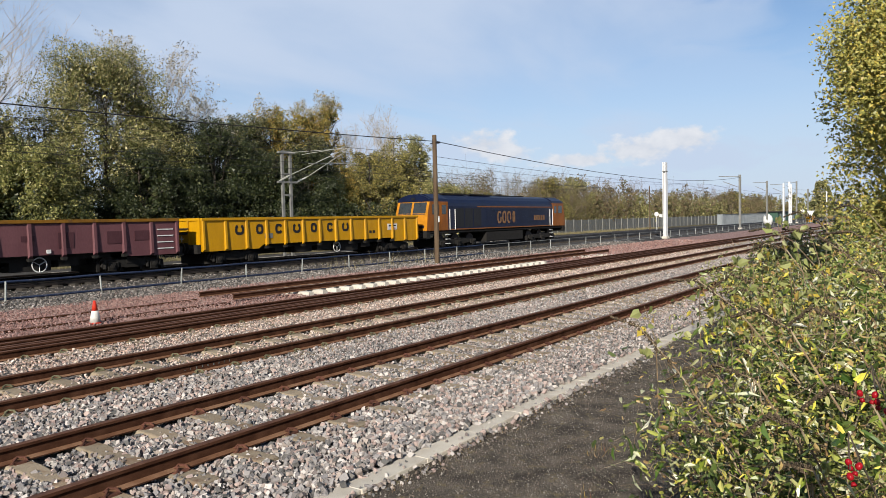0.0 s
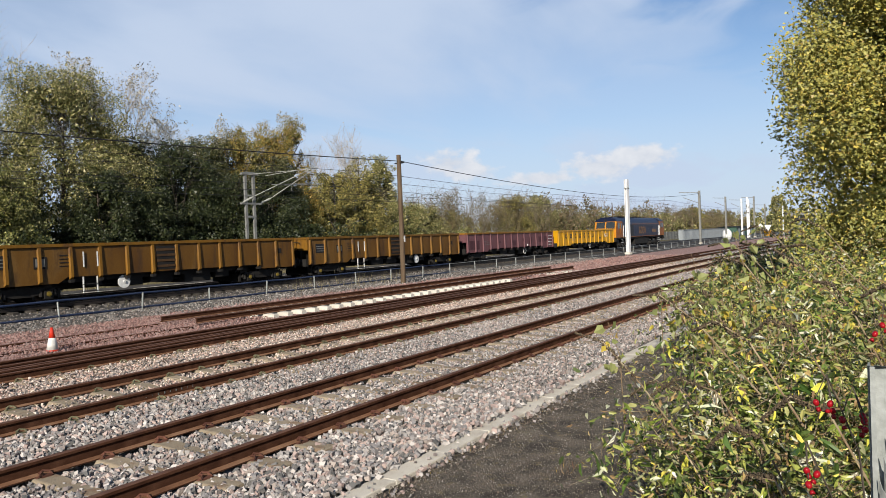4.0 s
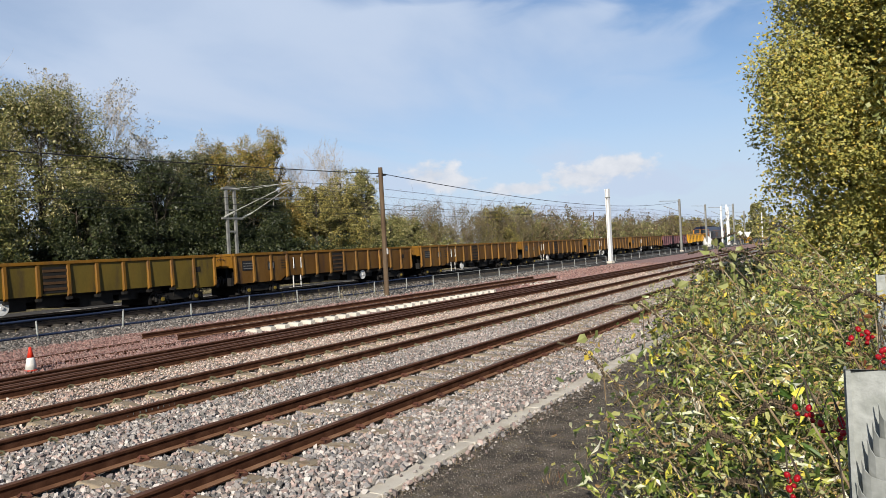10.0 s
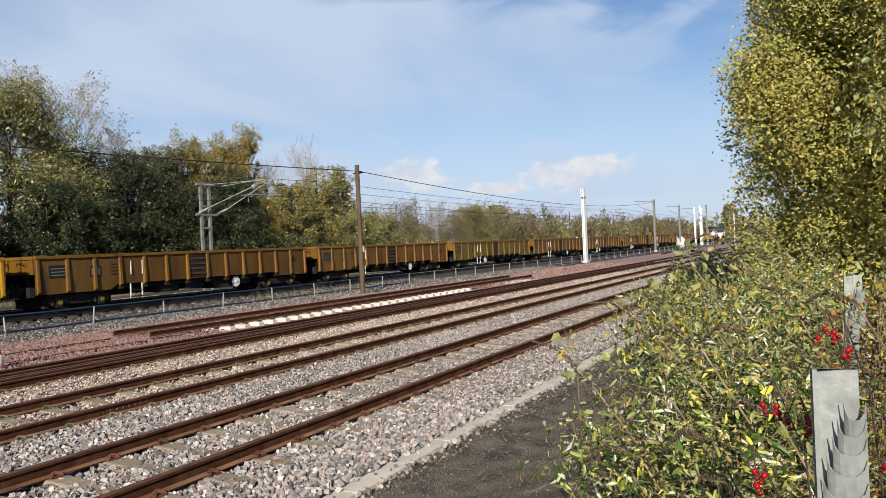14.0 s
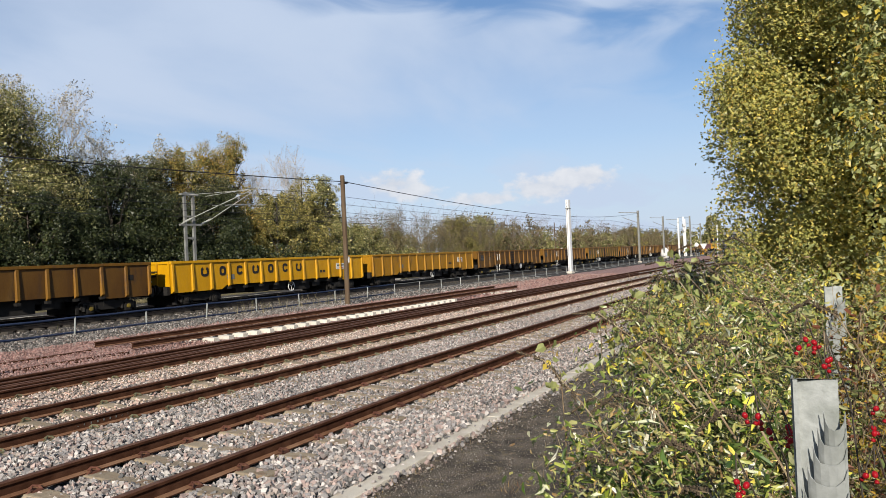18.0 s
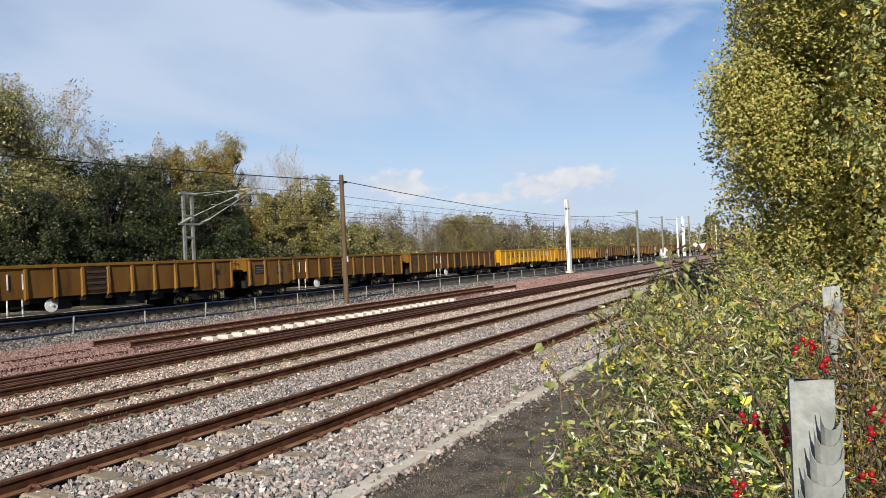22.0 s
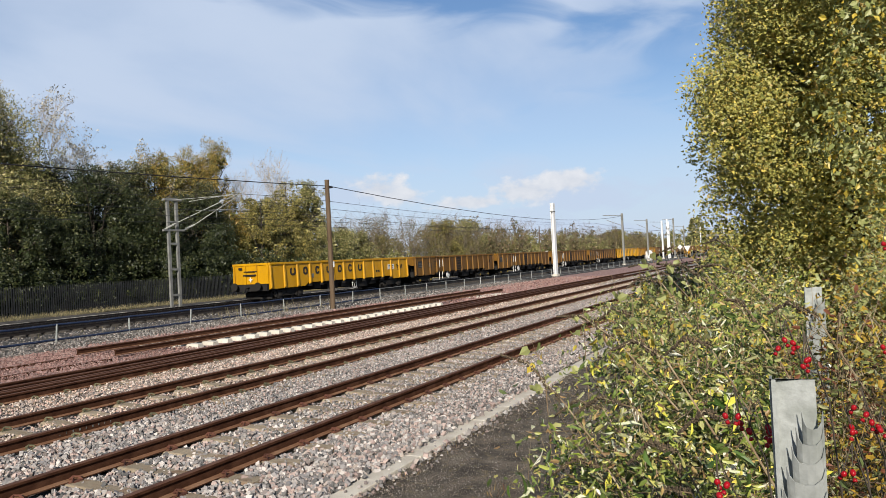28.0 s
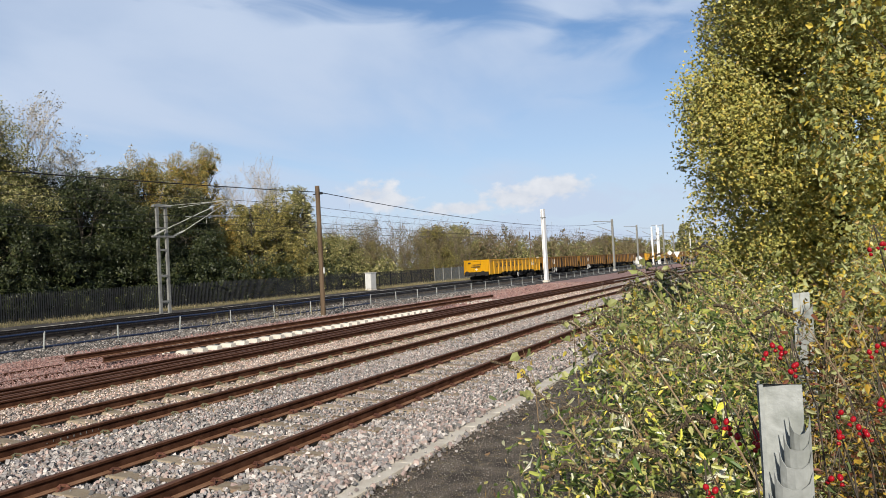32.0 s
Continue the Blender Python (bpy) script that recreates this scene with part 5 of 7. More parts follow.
tagged(part("pale_row", bm, M_FENCE, fence), kind="stuff")
for z in (0.35, 1.5):
    plates(fence, "fence_rail", ((12, 90.4, 0.013, 0.06, z, z + 0.06),), M_FENCE)
bm = bmesh.new()
add_box(bm, -0.05, 0.05, 0.061, 0.16, 0, 1.85)
fp_me = mesh_of("fence_post", bm, M_FENCE)
for i in range(29):
    part("fence_post", fp_me, None, fence).location = (12.5 + 2.75 * i, 0, 0)

# paler stretch of the fence further along
fence2 = thing("steel_fence", "pale grey steel fence with slim posts", "fence", (0, 45.0, -0.3))
bm = bmesh.new()
for i in range(870):
    x = 90.6 + 0.16 * i
    add_box(bm, x - 0.045, x + 0.045, -0.012, 0.012, 0, 1.9)
tagged(part("pale_row", bm, M_FENCE_PALE, fence2), kind="stuff")
for z in (0.35, 1.5):
    plates(fence2, "fence_rail", ((90.5, 230, 0.013, 0.06, z, z + 0.06),), M_FENCE_PALE)
bm = bmesh.new()
add_box(bm, -0.06, 0.06, -0.11, -0.013, 0, 2.05)
fp_me = mesh_of("fence_post", bm, M_MAST)
for i in range(51):
    part("fence_post", fp_me, None, fence2).location = (90.6 + 2.75 * i, 0, 0)

# relay cabinets
cab = thing("relay_cabinet", "pale grey steel relay cabinet on a plinth", "cabinet", (67.0, 41.0, -0.28))
bm = bmesh.new()
add_box(bm, -0.55, 0.55, -0.35, 0.35, 0.12, 1.85)
bmesh.ops.bevel(bm, geom=bm.edges[:], offset=0.02, segments=1, affect="EDGES")
part("body", bm, M_CABINET, cab)
plates(cab, "roof", ((-0.62, 0.62, -0.42, 0.42, 1.85, 1.92),), M_CABINET)
plates(cab, "plinth", ((-0.6, 0.6, -0.4, 0.4, 0.0, 0.12),), M_KERB)
plates(cab, "door", ((-0.5, 0.5, -0.372, -0.352, 0.2, 1.78),), M_CABINET)
cab2 = thing("relay_cabinet", "small white equipment box behind the cabinet", "cabinet", (69.6, 42.5, -0.28))
bm = bmesh.new()
add_box(bm, -0.42, 0.42, -0.3, 0.3, 0.7, 1.6)
part("body", bm, M_CABINET, cab2)
plates(cab2, "stand", ((-0.3, 0.3, -0.2, 0.2, 0.0, 0.7),), M_FENCE)


def traffic_cone(x, y):
    root = thing("traffic_cone", "red and white traffic cone on the red ballast", "cone", (x, y, -0.2))
    bm = bmesh.new()
    add_box(bm, -0.14, 0.14, -0.14, 0.14, -0.03, 0.012)
    bmesh.ops.bevel(bm, geom=bm.edges[:], offset=0.01, segments=1, affect="EDGES")
    part("base", bm, M_UNDER, root)
    for z0, z1, mat in ((0.012, 0.05, M_CONE_R), (0.05, 0.31, M_CONE_W), (0.31, 0.54, M_CONE_R)):
        bm = bmesh.new()
        r = lambda z: 0.11 * (1 - z / 0.54) + 0.025
        add_tube(bm, [(0, 0, z0), (0, 0, z1)], r(z0), 14, True, r(z1))
        part("cone_band", bm, mat, root, "white reflective sleeve" if mat is M_CONE_W else "", True)
    return root


traffic_cone(8.95, 15.9)


# ---- trees ----
def leaf_cloud(rng, centres, radii, n, size, flat=0.55, tri=False, tall=1.0, face=0.0):
    """Small pointed leaves scattered through clumps."""
    k = rng.choice(len(centres), n, p=radii ** 2 / np.sum(radii ** 2))
    d = rng.normal(size=(n, 3))
    d /= np.linalg.norm(d, axis=1)[:, None]
    d[:, 2] *= tall
    c = centres[k] + d * radii[k][:, None] * (rng.uniform(0.2, 1.0, (n, 1)) ** 0.6)
    a = rng.normal(size=(n, 3)); a[:, 2] -= 0.4
    toward = rng.normal(size=(n, 3))
    if face:
        # blades are turned towards the sun so that the crown renders brighter
        light = np.array((math.cos(_a) * math.cos(_e), math.sin(_a) * math.cos(_e), math.sin(_e) + 0.25))
        toward = toward * (1 - face) + light * face
        a -= light * (a @ light)[:, None] * face / (light @ light)
    a /= np.linalg.norm(a, axis=1)[:, None]
    b = np.cross(a, toward); b /= np.linalg.norm(b, axis=1)[:, None] + 1e-9
    s = size * rng.uniform(0.6, 1.3, (n, 1))
    if tri:
        v = np.stack([c - a * s - b * s * flat, c - a * s + b * s * flat, c + a * s], 1)
        return v.reshape(-1, 3), np.arange(n * 3).reshape(n, 3)
    v = np.stack([c - a * s, c + b * s * flat, c + a * s, c - b * s * flat], 1)
    return v.reshape(-1, 3), np.arange(n * 4).reshape(n, 4)


def keeled_leaves(rng, c, size, flat, droop=0.5):
    """Leaves folded along the midrib and bent at the tip, at the given places."""
    n = len(c)
    a = rng.normal(size=(n, 3)); a[:, 2] = a[:, 2] * 0.7 - droop
    a /= np.linalg.norm(a, axis=1)[:, None]
    b = np.cross(a, rng.normal(size=(n, 3))); b /= np.linalg.norm(b, axis=1)[:, None] + 1e-9
    up = np.cross(a, b)
    s = size * rng.uniform(0.55, 1.25, (n, 1))
    w = s * flat * rng.uniform(0.75, 1.2, (n, 1))
    p = c + a * s * 0.1
    q = c + a * s * 1.15
    tip = c + a * s * 2.0 - up * s * 0.35
    rows = [c, p + b * w * 0.55 + up * w * 0.25, q + b * w * 0.8 + up * w * 0.3, tip, q - b * w * 0.8 + up * w * 0.3, p - b * w * 0.55 + up * w * 0.25, (p + q) / 2]
    v = np.stack(rows, 1)
    tri = np.array([(0, 1, 6), (1, 2, 6), (2, 3, 6), (3, 4, 6), (4, 5, 6), (5, 0, 6)])
    f = (tri[None] + (np.arange(n) * 7)[:, None, None]).reshape(-1, 3)
    return v.reshape(-1, 3), f


def small_leaves(rng, c, size, flat, droop=0.3):
    """Small leaves folded once along the midrib."""
    n = len(c)
    a = rng.normal(size=(n, 3)); a[:, 2] = a[:, 2] * 0.8 - droop
    a /= np.linalg.norm(a, axis=1)[:, None]
    b = np.cross(a, rng.normal(size=(n, 3))); b /= np.linalg.norm(b, axis=1)[:, None] + 1e-9
    up = np.cross(a, b)
    s = size * rng.uniform(0.5, 1.35, (n, 1))
    w = s * flat * rng.uniform(0.6, 1.15, (n, 1))
    v = np.stack([c, c + a * s * 0.9 + b * w + up * w * 0.35, c + a * s * 2.0 - up * s * 0.2, c + a * s * 0.9 - b * w + up * w * 0.35], 1)
    f = (np.array([(0, 1, 2), (0, 2, 3)])[None] + (np.arange(n) * 4)[:, None, None]).reshape(-1, 3)
    return v.reshape(-1, 3), f


def limbs(bm, rng, base, height, spread, count, r, lean=0.0, levels=2, twigs=0):
    """A tapered trunk with limbs; returns the limb ends."""
    top = Vector((base[0] + lean, base[1], base[2] + height))
    mid = Vector(base).lerp(top, 0.5) + Vector((rng.uniform(-0.2, 0.2), rng.uniform(-0.2, 0.2), 0)) * spread * 0.2
    add_tube(bm, [base, mid, top], r, 7, True, r * 0.2)
    ends = [top]
    for i in range(count):
        f = rng.uniform(0.25, 0.95)
        p = Vector(base).lerp(mid, f * 2) if f < 0.5 else mid.lerp(top, f * 2 - 1)
        a = rng.uniform(0, 2 * math.pi)
        ln = spread * (1.15 - f * 0.7) * rng.uniform(0.6, 1.1)
        q = p + Vector((math.cos(a) * ln, math.sin(a) * ln, ln * (rng.uniform(1.0, 2.0) if twigs > 5 else rng.uniform(0.45, 1.2))))
        m = p.lerp(q, 0.5) + Vector((0, 0, -0.06 * ln))
        add_tube(bm, [p, m, q], r * 0.38 * (1.1 - f * 0.6), 5, False, r * 0.06)
        ends.append(q)
        for j in range(levels):
            g = rng.uniform(0.35, 0.95)
            p2 = p.lerp(q, g)
            q2 = p2 + Vector((rng.uniform(-1, 1), rng.uniform(-1, 1), rng.uniform(0.3, 1.3))) * ln * 0.5
            add_tube(bm, [p2, q2], r * 0.1, 4, False, r * 0.03)
            ends.append(q2)
            for k in range(twigs):
                p3 = p2.lerp(q2, rng.uniform(0.3, 1.0))
                add_tube(bm, [p3, p3 + Vector((rng.uniform(-1, 1), rng.uniform(-1, 1), rng.uniform(0.4, 1.3))) * ln * 0.24], r * 0.045, 3, False, r * 0.015)
    return ends


def tree(x, y, height, width, leaf, n, size, label, seed, low=0.02, z=-0.35, cat="tree", group="lineside trees", droop=1.0, airy=0.0, deep=1.0):
    """Boughs round a tapered trunk, each bough a cluster of small leaf clumps."""
    rng, nr = random.Random(seed), np.random.default_rng(seed)
    root = thing("tree", label, cat, (x, y, z), group)
    bm = bmesh.new()
    limbs(bm, rng, (0, 0, 0), height * (0.94 if width < 12 else 0.8), width * (0.5 if width < 12 else 0.26), 16, height * 0.011 + 0.05, rng.uniform(-0.5, 0.5), 4, 0)
    part("trunk", bm, M_BARK, root, "", True)
    cs, rs, inside, inr = [], [], [], []
    boughs = int((30 + width * height * 0.5) * (1 - 0.4 * airy))
    for i in range(boughs):
        u = (i + rng.uniform(0, 1)) / boughs
        prof = (0.62 + 0.38 * min(1, u / 0.3)) * math.sqrt(max(0.03, 1 - (max(0, u - 0.3) / 0.72) ** 2.2))
        a, q = rng.uniform(0, 2 * math.pi), rng.uniform(0.35, 1.0) ** 0.5
        br = (0.35 + 0.085 * width) * rng.uniform(0.75, 1.3) * (1.0 - 0.25 * u)
        c = np.array((math.cos(a) * q * prof * width * 0.42, math.sin(a) * q * prof * width * 0.42 * deep, height * (low + (1 - low) * u)))
        c[2] = min(max(c[2], br * 0.6), height - br * rng.uniform(0.7, 1.0))
        inside.append(c); inr.append(br)
        for _ in range(16):
            d = nr.normal(size=3); d[2] += 0.3; d /= np.linalg.norm(d)
            d[2] *= droop
            cs.append(c + d * br * rng.uniform(0.5, 1.1)); rs.append(br * rng.uniform(0.26, 0.5))
    v, f = leaf_cloud(nr, np.array(cs), np.array(rs), n, size, 0.6, True, droop)
    # oversized inner leaves, added to block the sky and darken the crown's depth
    m = int(len(inside) * 125 * (1 - airy))
    if m:
        w, g = leaf_cloud(nr, np.array(inside) * (0.72, 0.72, 0.94), np.array(inr) * 0.8, m, 0.135, 0.75, True)
        v, f = np.concatenate([v, w]), np.concatenate([f, g + len(v)])
    soup("crown", v, f, leaf, "", root)
    return root


def poplar(x, y, height, spread, leaves, label, seed, first=0.2, fork=11):
    """A bare tree: limbs fan upward, split twice, and keep a few pale leaves at the tips."""
    rng, nr = random.Random(seed), np.random.default_rng(seed)
    root = thing("tree", label, "bare tree", (x, y, -0.35), "lineside trees")
    bm, tips = bmesh.new(), []
    def grow(p, d, ln, r, level):
        pts, q, e = [p], p, d.copy()
        for _ in range(3):
            e = (e + Vector((rng.gauss(0, 0.09), rng.gauss(0, 0.09), 0.10))).normalized()
            q = q + e * ln / 3
            pts.append(q)
        add_tube(bm, pts, r, 5 if level < 2 else 3, False, r * 0.35)
        if level == 3:
            tips.append(pts[-1])
            return
        for i in range((fork, 9, 8)[level]):
            f = rng.uniform(first if level == 0 else 0.25, 0.98)
            k = min(2, int(f * 3))
            b = pts[k].lerp(pts[k + 1], f * 3 - k)
            a = rng.uniform(0, 2 * math.pi)
            out = Vector((math.cos(a), math.sin(a), 0))
            grow(b, (e * 0.8 + out * rng.uniform(0.4, 1.05) * (spread if level == 0 else 0.9) + Vector((0, 0, 0.15))).normalized(), ln * (1.05 - f * 0.62 if level == 0 else 0.62 - f * 0.25) * rng.uniform(0.7, 1.0), max(0.0085, r * (0.42 if level else 0.36)), level + 1)
    grow(Vector((0, 0, 0)), Vector((rng.uniform(-0.08, 0.08), 0, 1)), height * 0.72, 0.05 + height * 0.006, 0)
    k = height / max(v.co.z for v in bm.verts)
    for v in bm.verts:
        v.co *= k
    part("trunk", bm, M_TWIG, root, "pale bare branches and twigs", True)
    if leaves:
        tips = np.array([(p * k)[:] for p in tips if p.z * k > height * 0.45])
        v, f = leaf_cloud(nr, tips, np.full(len(tips), 0.25), leaves, 0.085, 0.7, True)
        soup("crown", v, f, L_SILVER, "sparse silvery leaves", root)
    return root


L_OLIVE = leaf_material("leaves_olive", ((0.077, 0.084, 0.026), (0.129, 0.132, 0.041), (0.189, 0.183, 0.059), (0.103, 0.111, 0.033), (0.292, 0.262, 0.099), (0.154, 0.144, 0.050), (0.498, 0.448, 0.214), (0.223, 0.194, 0.074)), 0.15, 0.45)
L_LIGHT = leaf_material("leaves_light_green", ((0.075, 0.085, 0.0225), (0.125, 0.135, 0.0375), (0.1875, 0.19, 0.055), (0.1, 0.11, 0.03), (0.275, 0.2562, 0.0813), (0.15, 0.1475, 0.0438), (0.4, 0.375, 0.15), (0.2125, 0.1938, 0.0625)), 0.15, 0.45)
L_MID = leaf_material("leaves_mid_olive", ((0.028, 0.034, 0.010), (0.048, 0.054, 0.016), (0.075, 0.078, 0.025), (0.036, 0.042, 0.013), (0.12, 0.115, 0.045), (0.06, 0.062, 0.02), (0.19, 0.18, 0.085)), 0.12, 0.45)
# dark green with the shade among the lineside trees put into the colour
L_SHADE_GREEN = leaf_material("leaves_shaded_green", ((0.015, 0.021, 0.007), (0.025, 0.035, 0.011), (0.018, 0.025, 0.008), (0.037, 0.047, 0.015), (0.021, 0.029, 0.009), (0.068, 0.073, 0.026)), 0.1, 0.5)
L_GOLD = leaf_material("leaves_gold", ((0.08, 0.08, 0.024), (0.14, 0.128, 0.036), (0.23, 0.195, 0.05), (0.10, 0.10, 0.03), (0.34, 0.28, 0.08), (0.18, 0.14, 0.04), (0.42, 0.36, 0.13)), 0.2, 0.5)
L_AMBER = leaf_material("leaves_amber", ((0.143, 0.125, 0.036), (0.234, 0.175, 0.042), (0.351, 0.231, 0.050), (0.182, 0.163, 0.046), (0.468, 0.312, 0.072), (0.130, 0.131, 0.036), (0.286, 0.225, 0.066)), 0.2, 0.5)
L_RUSSET = leaf_material("leaves_russet", ((0.095, 0.070, 0.040), (0.145, 0.102, 0.056), (0.110, 0.096, 0.042), (0.18, 0.118, 0.066), (0.23, 0.172, 0.095), (0.085, 0.080, 0.034), (0.155, 0.134, 0.060), (0.12, 0.118, 0.048)), 0.2, 0.6)
L_MIX = leaf_material("leaves_olive_brown", ((0.10, 0.105, 0.036), (0.16, 0.150, 0.052), (0.21, 0.175, 0.065), (0.13, 0.125, 0.045), (0.27, 0.215, 0.08), (0.15, 0.11, 0.05)), 0.2, 0.5)
L_SILVER = leaf_material("leaves_silver", ((0.36, 0.35, 0.31), (0.48, 0.47, 0.43), (0.22, 0.20, 0.14)), 0.2)
L_BIRCH = leaf_material("leaves_birch", ((0.242, 0.249, 0.063), (0.351, 0.345, 0.091), (0.460, 0.430, 0.117), (0.605, 0.520, 0.133), (0.702, 0.551, 0.120), (0.290, 0.290, 0.078), (0.520, 0.484, 0.171), (0.387, 0.370, 0.103), (0.182, 0.194, 0.053), (0.436, 0.327, 0.089), (0.411, 0.399, 0.127)), 0.45, 0.4)
L_IVY = leaf_material("leaves_yellowing", ((0.231, 0.259, 0.086), (0.319, 0.351, 0.121), (0.396, 0.416, 0.161), (0.550, 0.421, 0.069), (0.341, 0.362, 0.138), (0.275, 0.302, 0.103), (0.440, 0.443, 0.178), (0.616, 0.475, 0.075), (0.308, 0.324, 0.115), (0.484, 0.486, 0.241), (0.462, 0.324, 0.092)), 0.45, 0.4)
L_BUSH = leaf_material("leaves_bush", ((0.036, 0.053, 0.013), (0.119, 0.155, 0.032), (0.218, 0.247, 0.049), (0.303, 0.308, 0.100), (0.046, 0.065, 0.016), (0.388, 0.381, 0.116), (0.151, 0.187, 0.044), (0.267, 0.283, 0.063), (0.570, 0.480, 0.086), (0.051, 0.071, 0.019), (0.243, 0.158, 0.068), (0.364, 0.263, 0.109), (0.473, 0.480, 0.317), (0.170, 0.206, 0.059), (0.315, 0.310, 0.122), (0.027, 0.042, 0.011), (0.182, 0.117, 0.055), (0.291, 0.275, 0.086), (0.094, 0.120, 0.042)), 0.13, 0.36)
L_LANCE = leaf_material("leaves_lance", ((0.036, 0.072, 0.014), (0.065, 0.117, 0.022), (0.217, 0.275, 0.036), (0.332, 0.358, 0.083), (0.079, 0.113, 0.028), (0.578, 0.550, 0.083), (0.519, 0.537, 0.358), (0.123, 0.172, 0.039), (0.751, 0.715, 0.550), (0.174, 0.227, 0.041), (0.051, 0.083, 0.020), (0.274, 0.275, 0.138)), 0.18, 0.3)
L_RED = leaf_material("leaves_reddish", ((0.156, 0.0585, 0.0292), (0.0975, 0.0585, 0.0292), (0.2925, 0.195, 0.0292), (0.078, 0.078, 0.0292), (0.3705, 0.234, 0.0292)), 0.28)
M_SEED = material("dry_seed_head", (0.075, 0.055, 0.035), 0.95, tones=((0.12, 0.09, 0.055),), scale=40, fine=200, bump=0.5)
M_HIP = material("rose_hip_skin", (0.38, 0.007, 0.014), 0.25, tones=((0.26, 0.008, 0.012),), scale=20, fine=60, bump=0.02)
M_STALK = material("brown_stalk", (0.115, 0.072, 0.045), 0.85, tones=((0.17, 0.115, 0.072), (0.08, 0.05, 0.034)), scale=8, fine=80, bump=0.2, obvar=0.25)
M_STEM = material("dry_stem", (0.30, 0.24, 0.14), 0.8, tones=((0.18, 0.12, 0.07), (0.40, 0.34, 0.22)), scale=8, fine=80, bump=0.2, obvar=0.25)

TREES = (
    # x, y, height, width, kind, thousand leaves, leaf size
    (10, 52, 13.0, 10, "o", 12, 0.1), (16, 51, 13.4, 10, "o", 16, 0.095), (21.5, 53, 13.9, 10, "o", 20, 0.09), (31.0, 53, 16.1, 15.5, "o", 56, 0.078),
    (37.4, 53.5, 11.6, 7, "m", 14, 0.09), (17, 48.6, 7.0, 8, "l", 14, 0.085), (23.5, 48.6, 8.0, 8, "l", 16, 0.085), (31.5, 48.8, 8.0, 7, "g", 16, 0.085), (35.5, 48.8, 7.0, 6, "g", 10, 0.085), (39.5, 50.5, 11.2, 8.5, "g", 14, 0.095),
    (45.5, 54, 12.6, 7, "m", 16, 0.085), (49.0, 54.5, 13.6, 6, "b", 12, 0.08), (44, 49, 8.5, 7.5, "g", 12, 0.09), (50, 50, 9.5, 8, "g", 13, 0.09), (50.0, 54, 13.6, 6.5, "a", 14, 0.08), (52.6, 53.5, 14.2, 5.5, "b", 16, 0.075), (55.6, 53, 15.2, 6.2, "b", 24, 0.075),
    (52.5, 52, 11.0, 6, "m", 12, 0.085), (58, 49.5, 9.6, 6.5, "a", 13, 0.085), (63.5, 50, 9.8, 6.5, "a", 12, 0.085), (66.8, 53, 12.4, 5.5, "s", 6, 0.085), (72.5, 54, 12.8, 5.5, "o", 11, 0.08),
    (70, 49, 6.8, 6.5, "o", 10, 0.085), (76, 50, 6.6, 6, "o", 10, 0.085), (61, 54, 8.5, 7, "o", 8, 0.1),
)
KINDS = {"o": (L_OLIVE, "olive-green lineside tree with a dense autumn crown"), "g": (L_SHADE_GREEN, "dark green lineside tree with shade toned into its leaves"), "a": (L_GOLD, "golden-leaved autumn tree behind the fence"),
         "b": (L_AMBER, "amber-leaved birch tree with drooping sprays"), "m": (L_MID, "dull olive lineside tree with fine leaves"), "l": (L_LIGHT, "yellow-green lineside bush with fine leaves"), "s": (L_GOLD, "half-bare golden tree behind the fence")}
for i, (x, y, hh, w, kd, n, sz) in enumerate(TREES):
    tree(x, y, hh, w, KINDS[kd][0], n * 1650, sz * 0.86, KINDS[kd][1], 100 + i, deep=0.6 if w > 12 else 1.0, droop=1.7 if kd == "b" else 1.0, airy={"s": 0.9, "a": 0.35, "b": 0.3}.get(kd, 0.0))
for i, (x, y, hh, sp, n) in enumerate(((38.9, 56, 18.7, 0.9, 3600), (44.6, 57, 15.8, 0.9, 4200), (32.6, 55, 17.6, 0.8, 2200), (69.0, 57, 17.6, 0.75, 400), (74.5, 57, 14.5, 0.8, 60), (63.5, 57, 14.5, 0.7, 0), (22.5, 56, 22.5, 1.1, 0), (49, 58, 14.2, 0.9, 1200))):
    poplar(x, y, hh, sp, n, "bare pale poplar with a few silvery leaves" if n else "large bare tree with a fan of fine twigs", 300 + i)


def scrub(name, x0, x1, y0, y1, height, n, size, leaf, label, seed, clumps, least=0.5):
    """A belt of scrub and small trees too dense to count."""
    nr = np.random.default_rng(seed)
    cx = nr.uniform(x0, x1, clumps); cy = nr.uniform(y0, y1, clumps)
    hh = height * nr.uniform(least, 1.05, clumps)
    cs, rs = [], []
    for a, b, c in zip(cx, cy, hh):
        for _ in range(12):
            f = nr.uniform(0.06, 0.95)
            cs.append((a + nr.normal() * 1.2 * (1.2 - f), b + nr.normal() * 0.9, c * f)); rs.append(c * nr.uniform(0.05, 0.12))
    v, f = leaf_cloud(nr, np.array(cs), np.array(rs), n, size, 0.6, True, 1.2)
    ob = soup(name, v, f, leaf, label)
    ob.location.z = -0.3
    return tagged(ob, category="scrub", kind="stuff")


# low growth in the shade-toned leaf colour, so the tree feet look unlit
scrub("scrub_near", 5, 73, 46.2, 49, 4.6, 46000, 0.11, L_SHADE_GREEN, "green undergrowth behind the palisade fence, leaves toned dark for shade", 21, 200)
# backing belt added to block bright sky between the crowns
scrub("back_wood", -6, 78, 56, 63, 10.5, 26000, 0.3, L_SHADE_GREEN, "added backing woodland, toned dark, behind the lineside trees", 27, 150, 0.75)
scrub("scrub_near", 60, 84, 46.5, 50, 3.8, 16000, 0.12, L_OLIVE, "undergrowth behind the palisade fence", 26, 90)
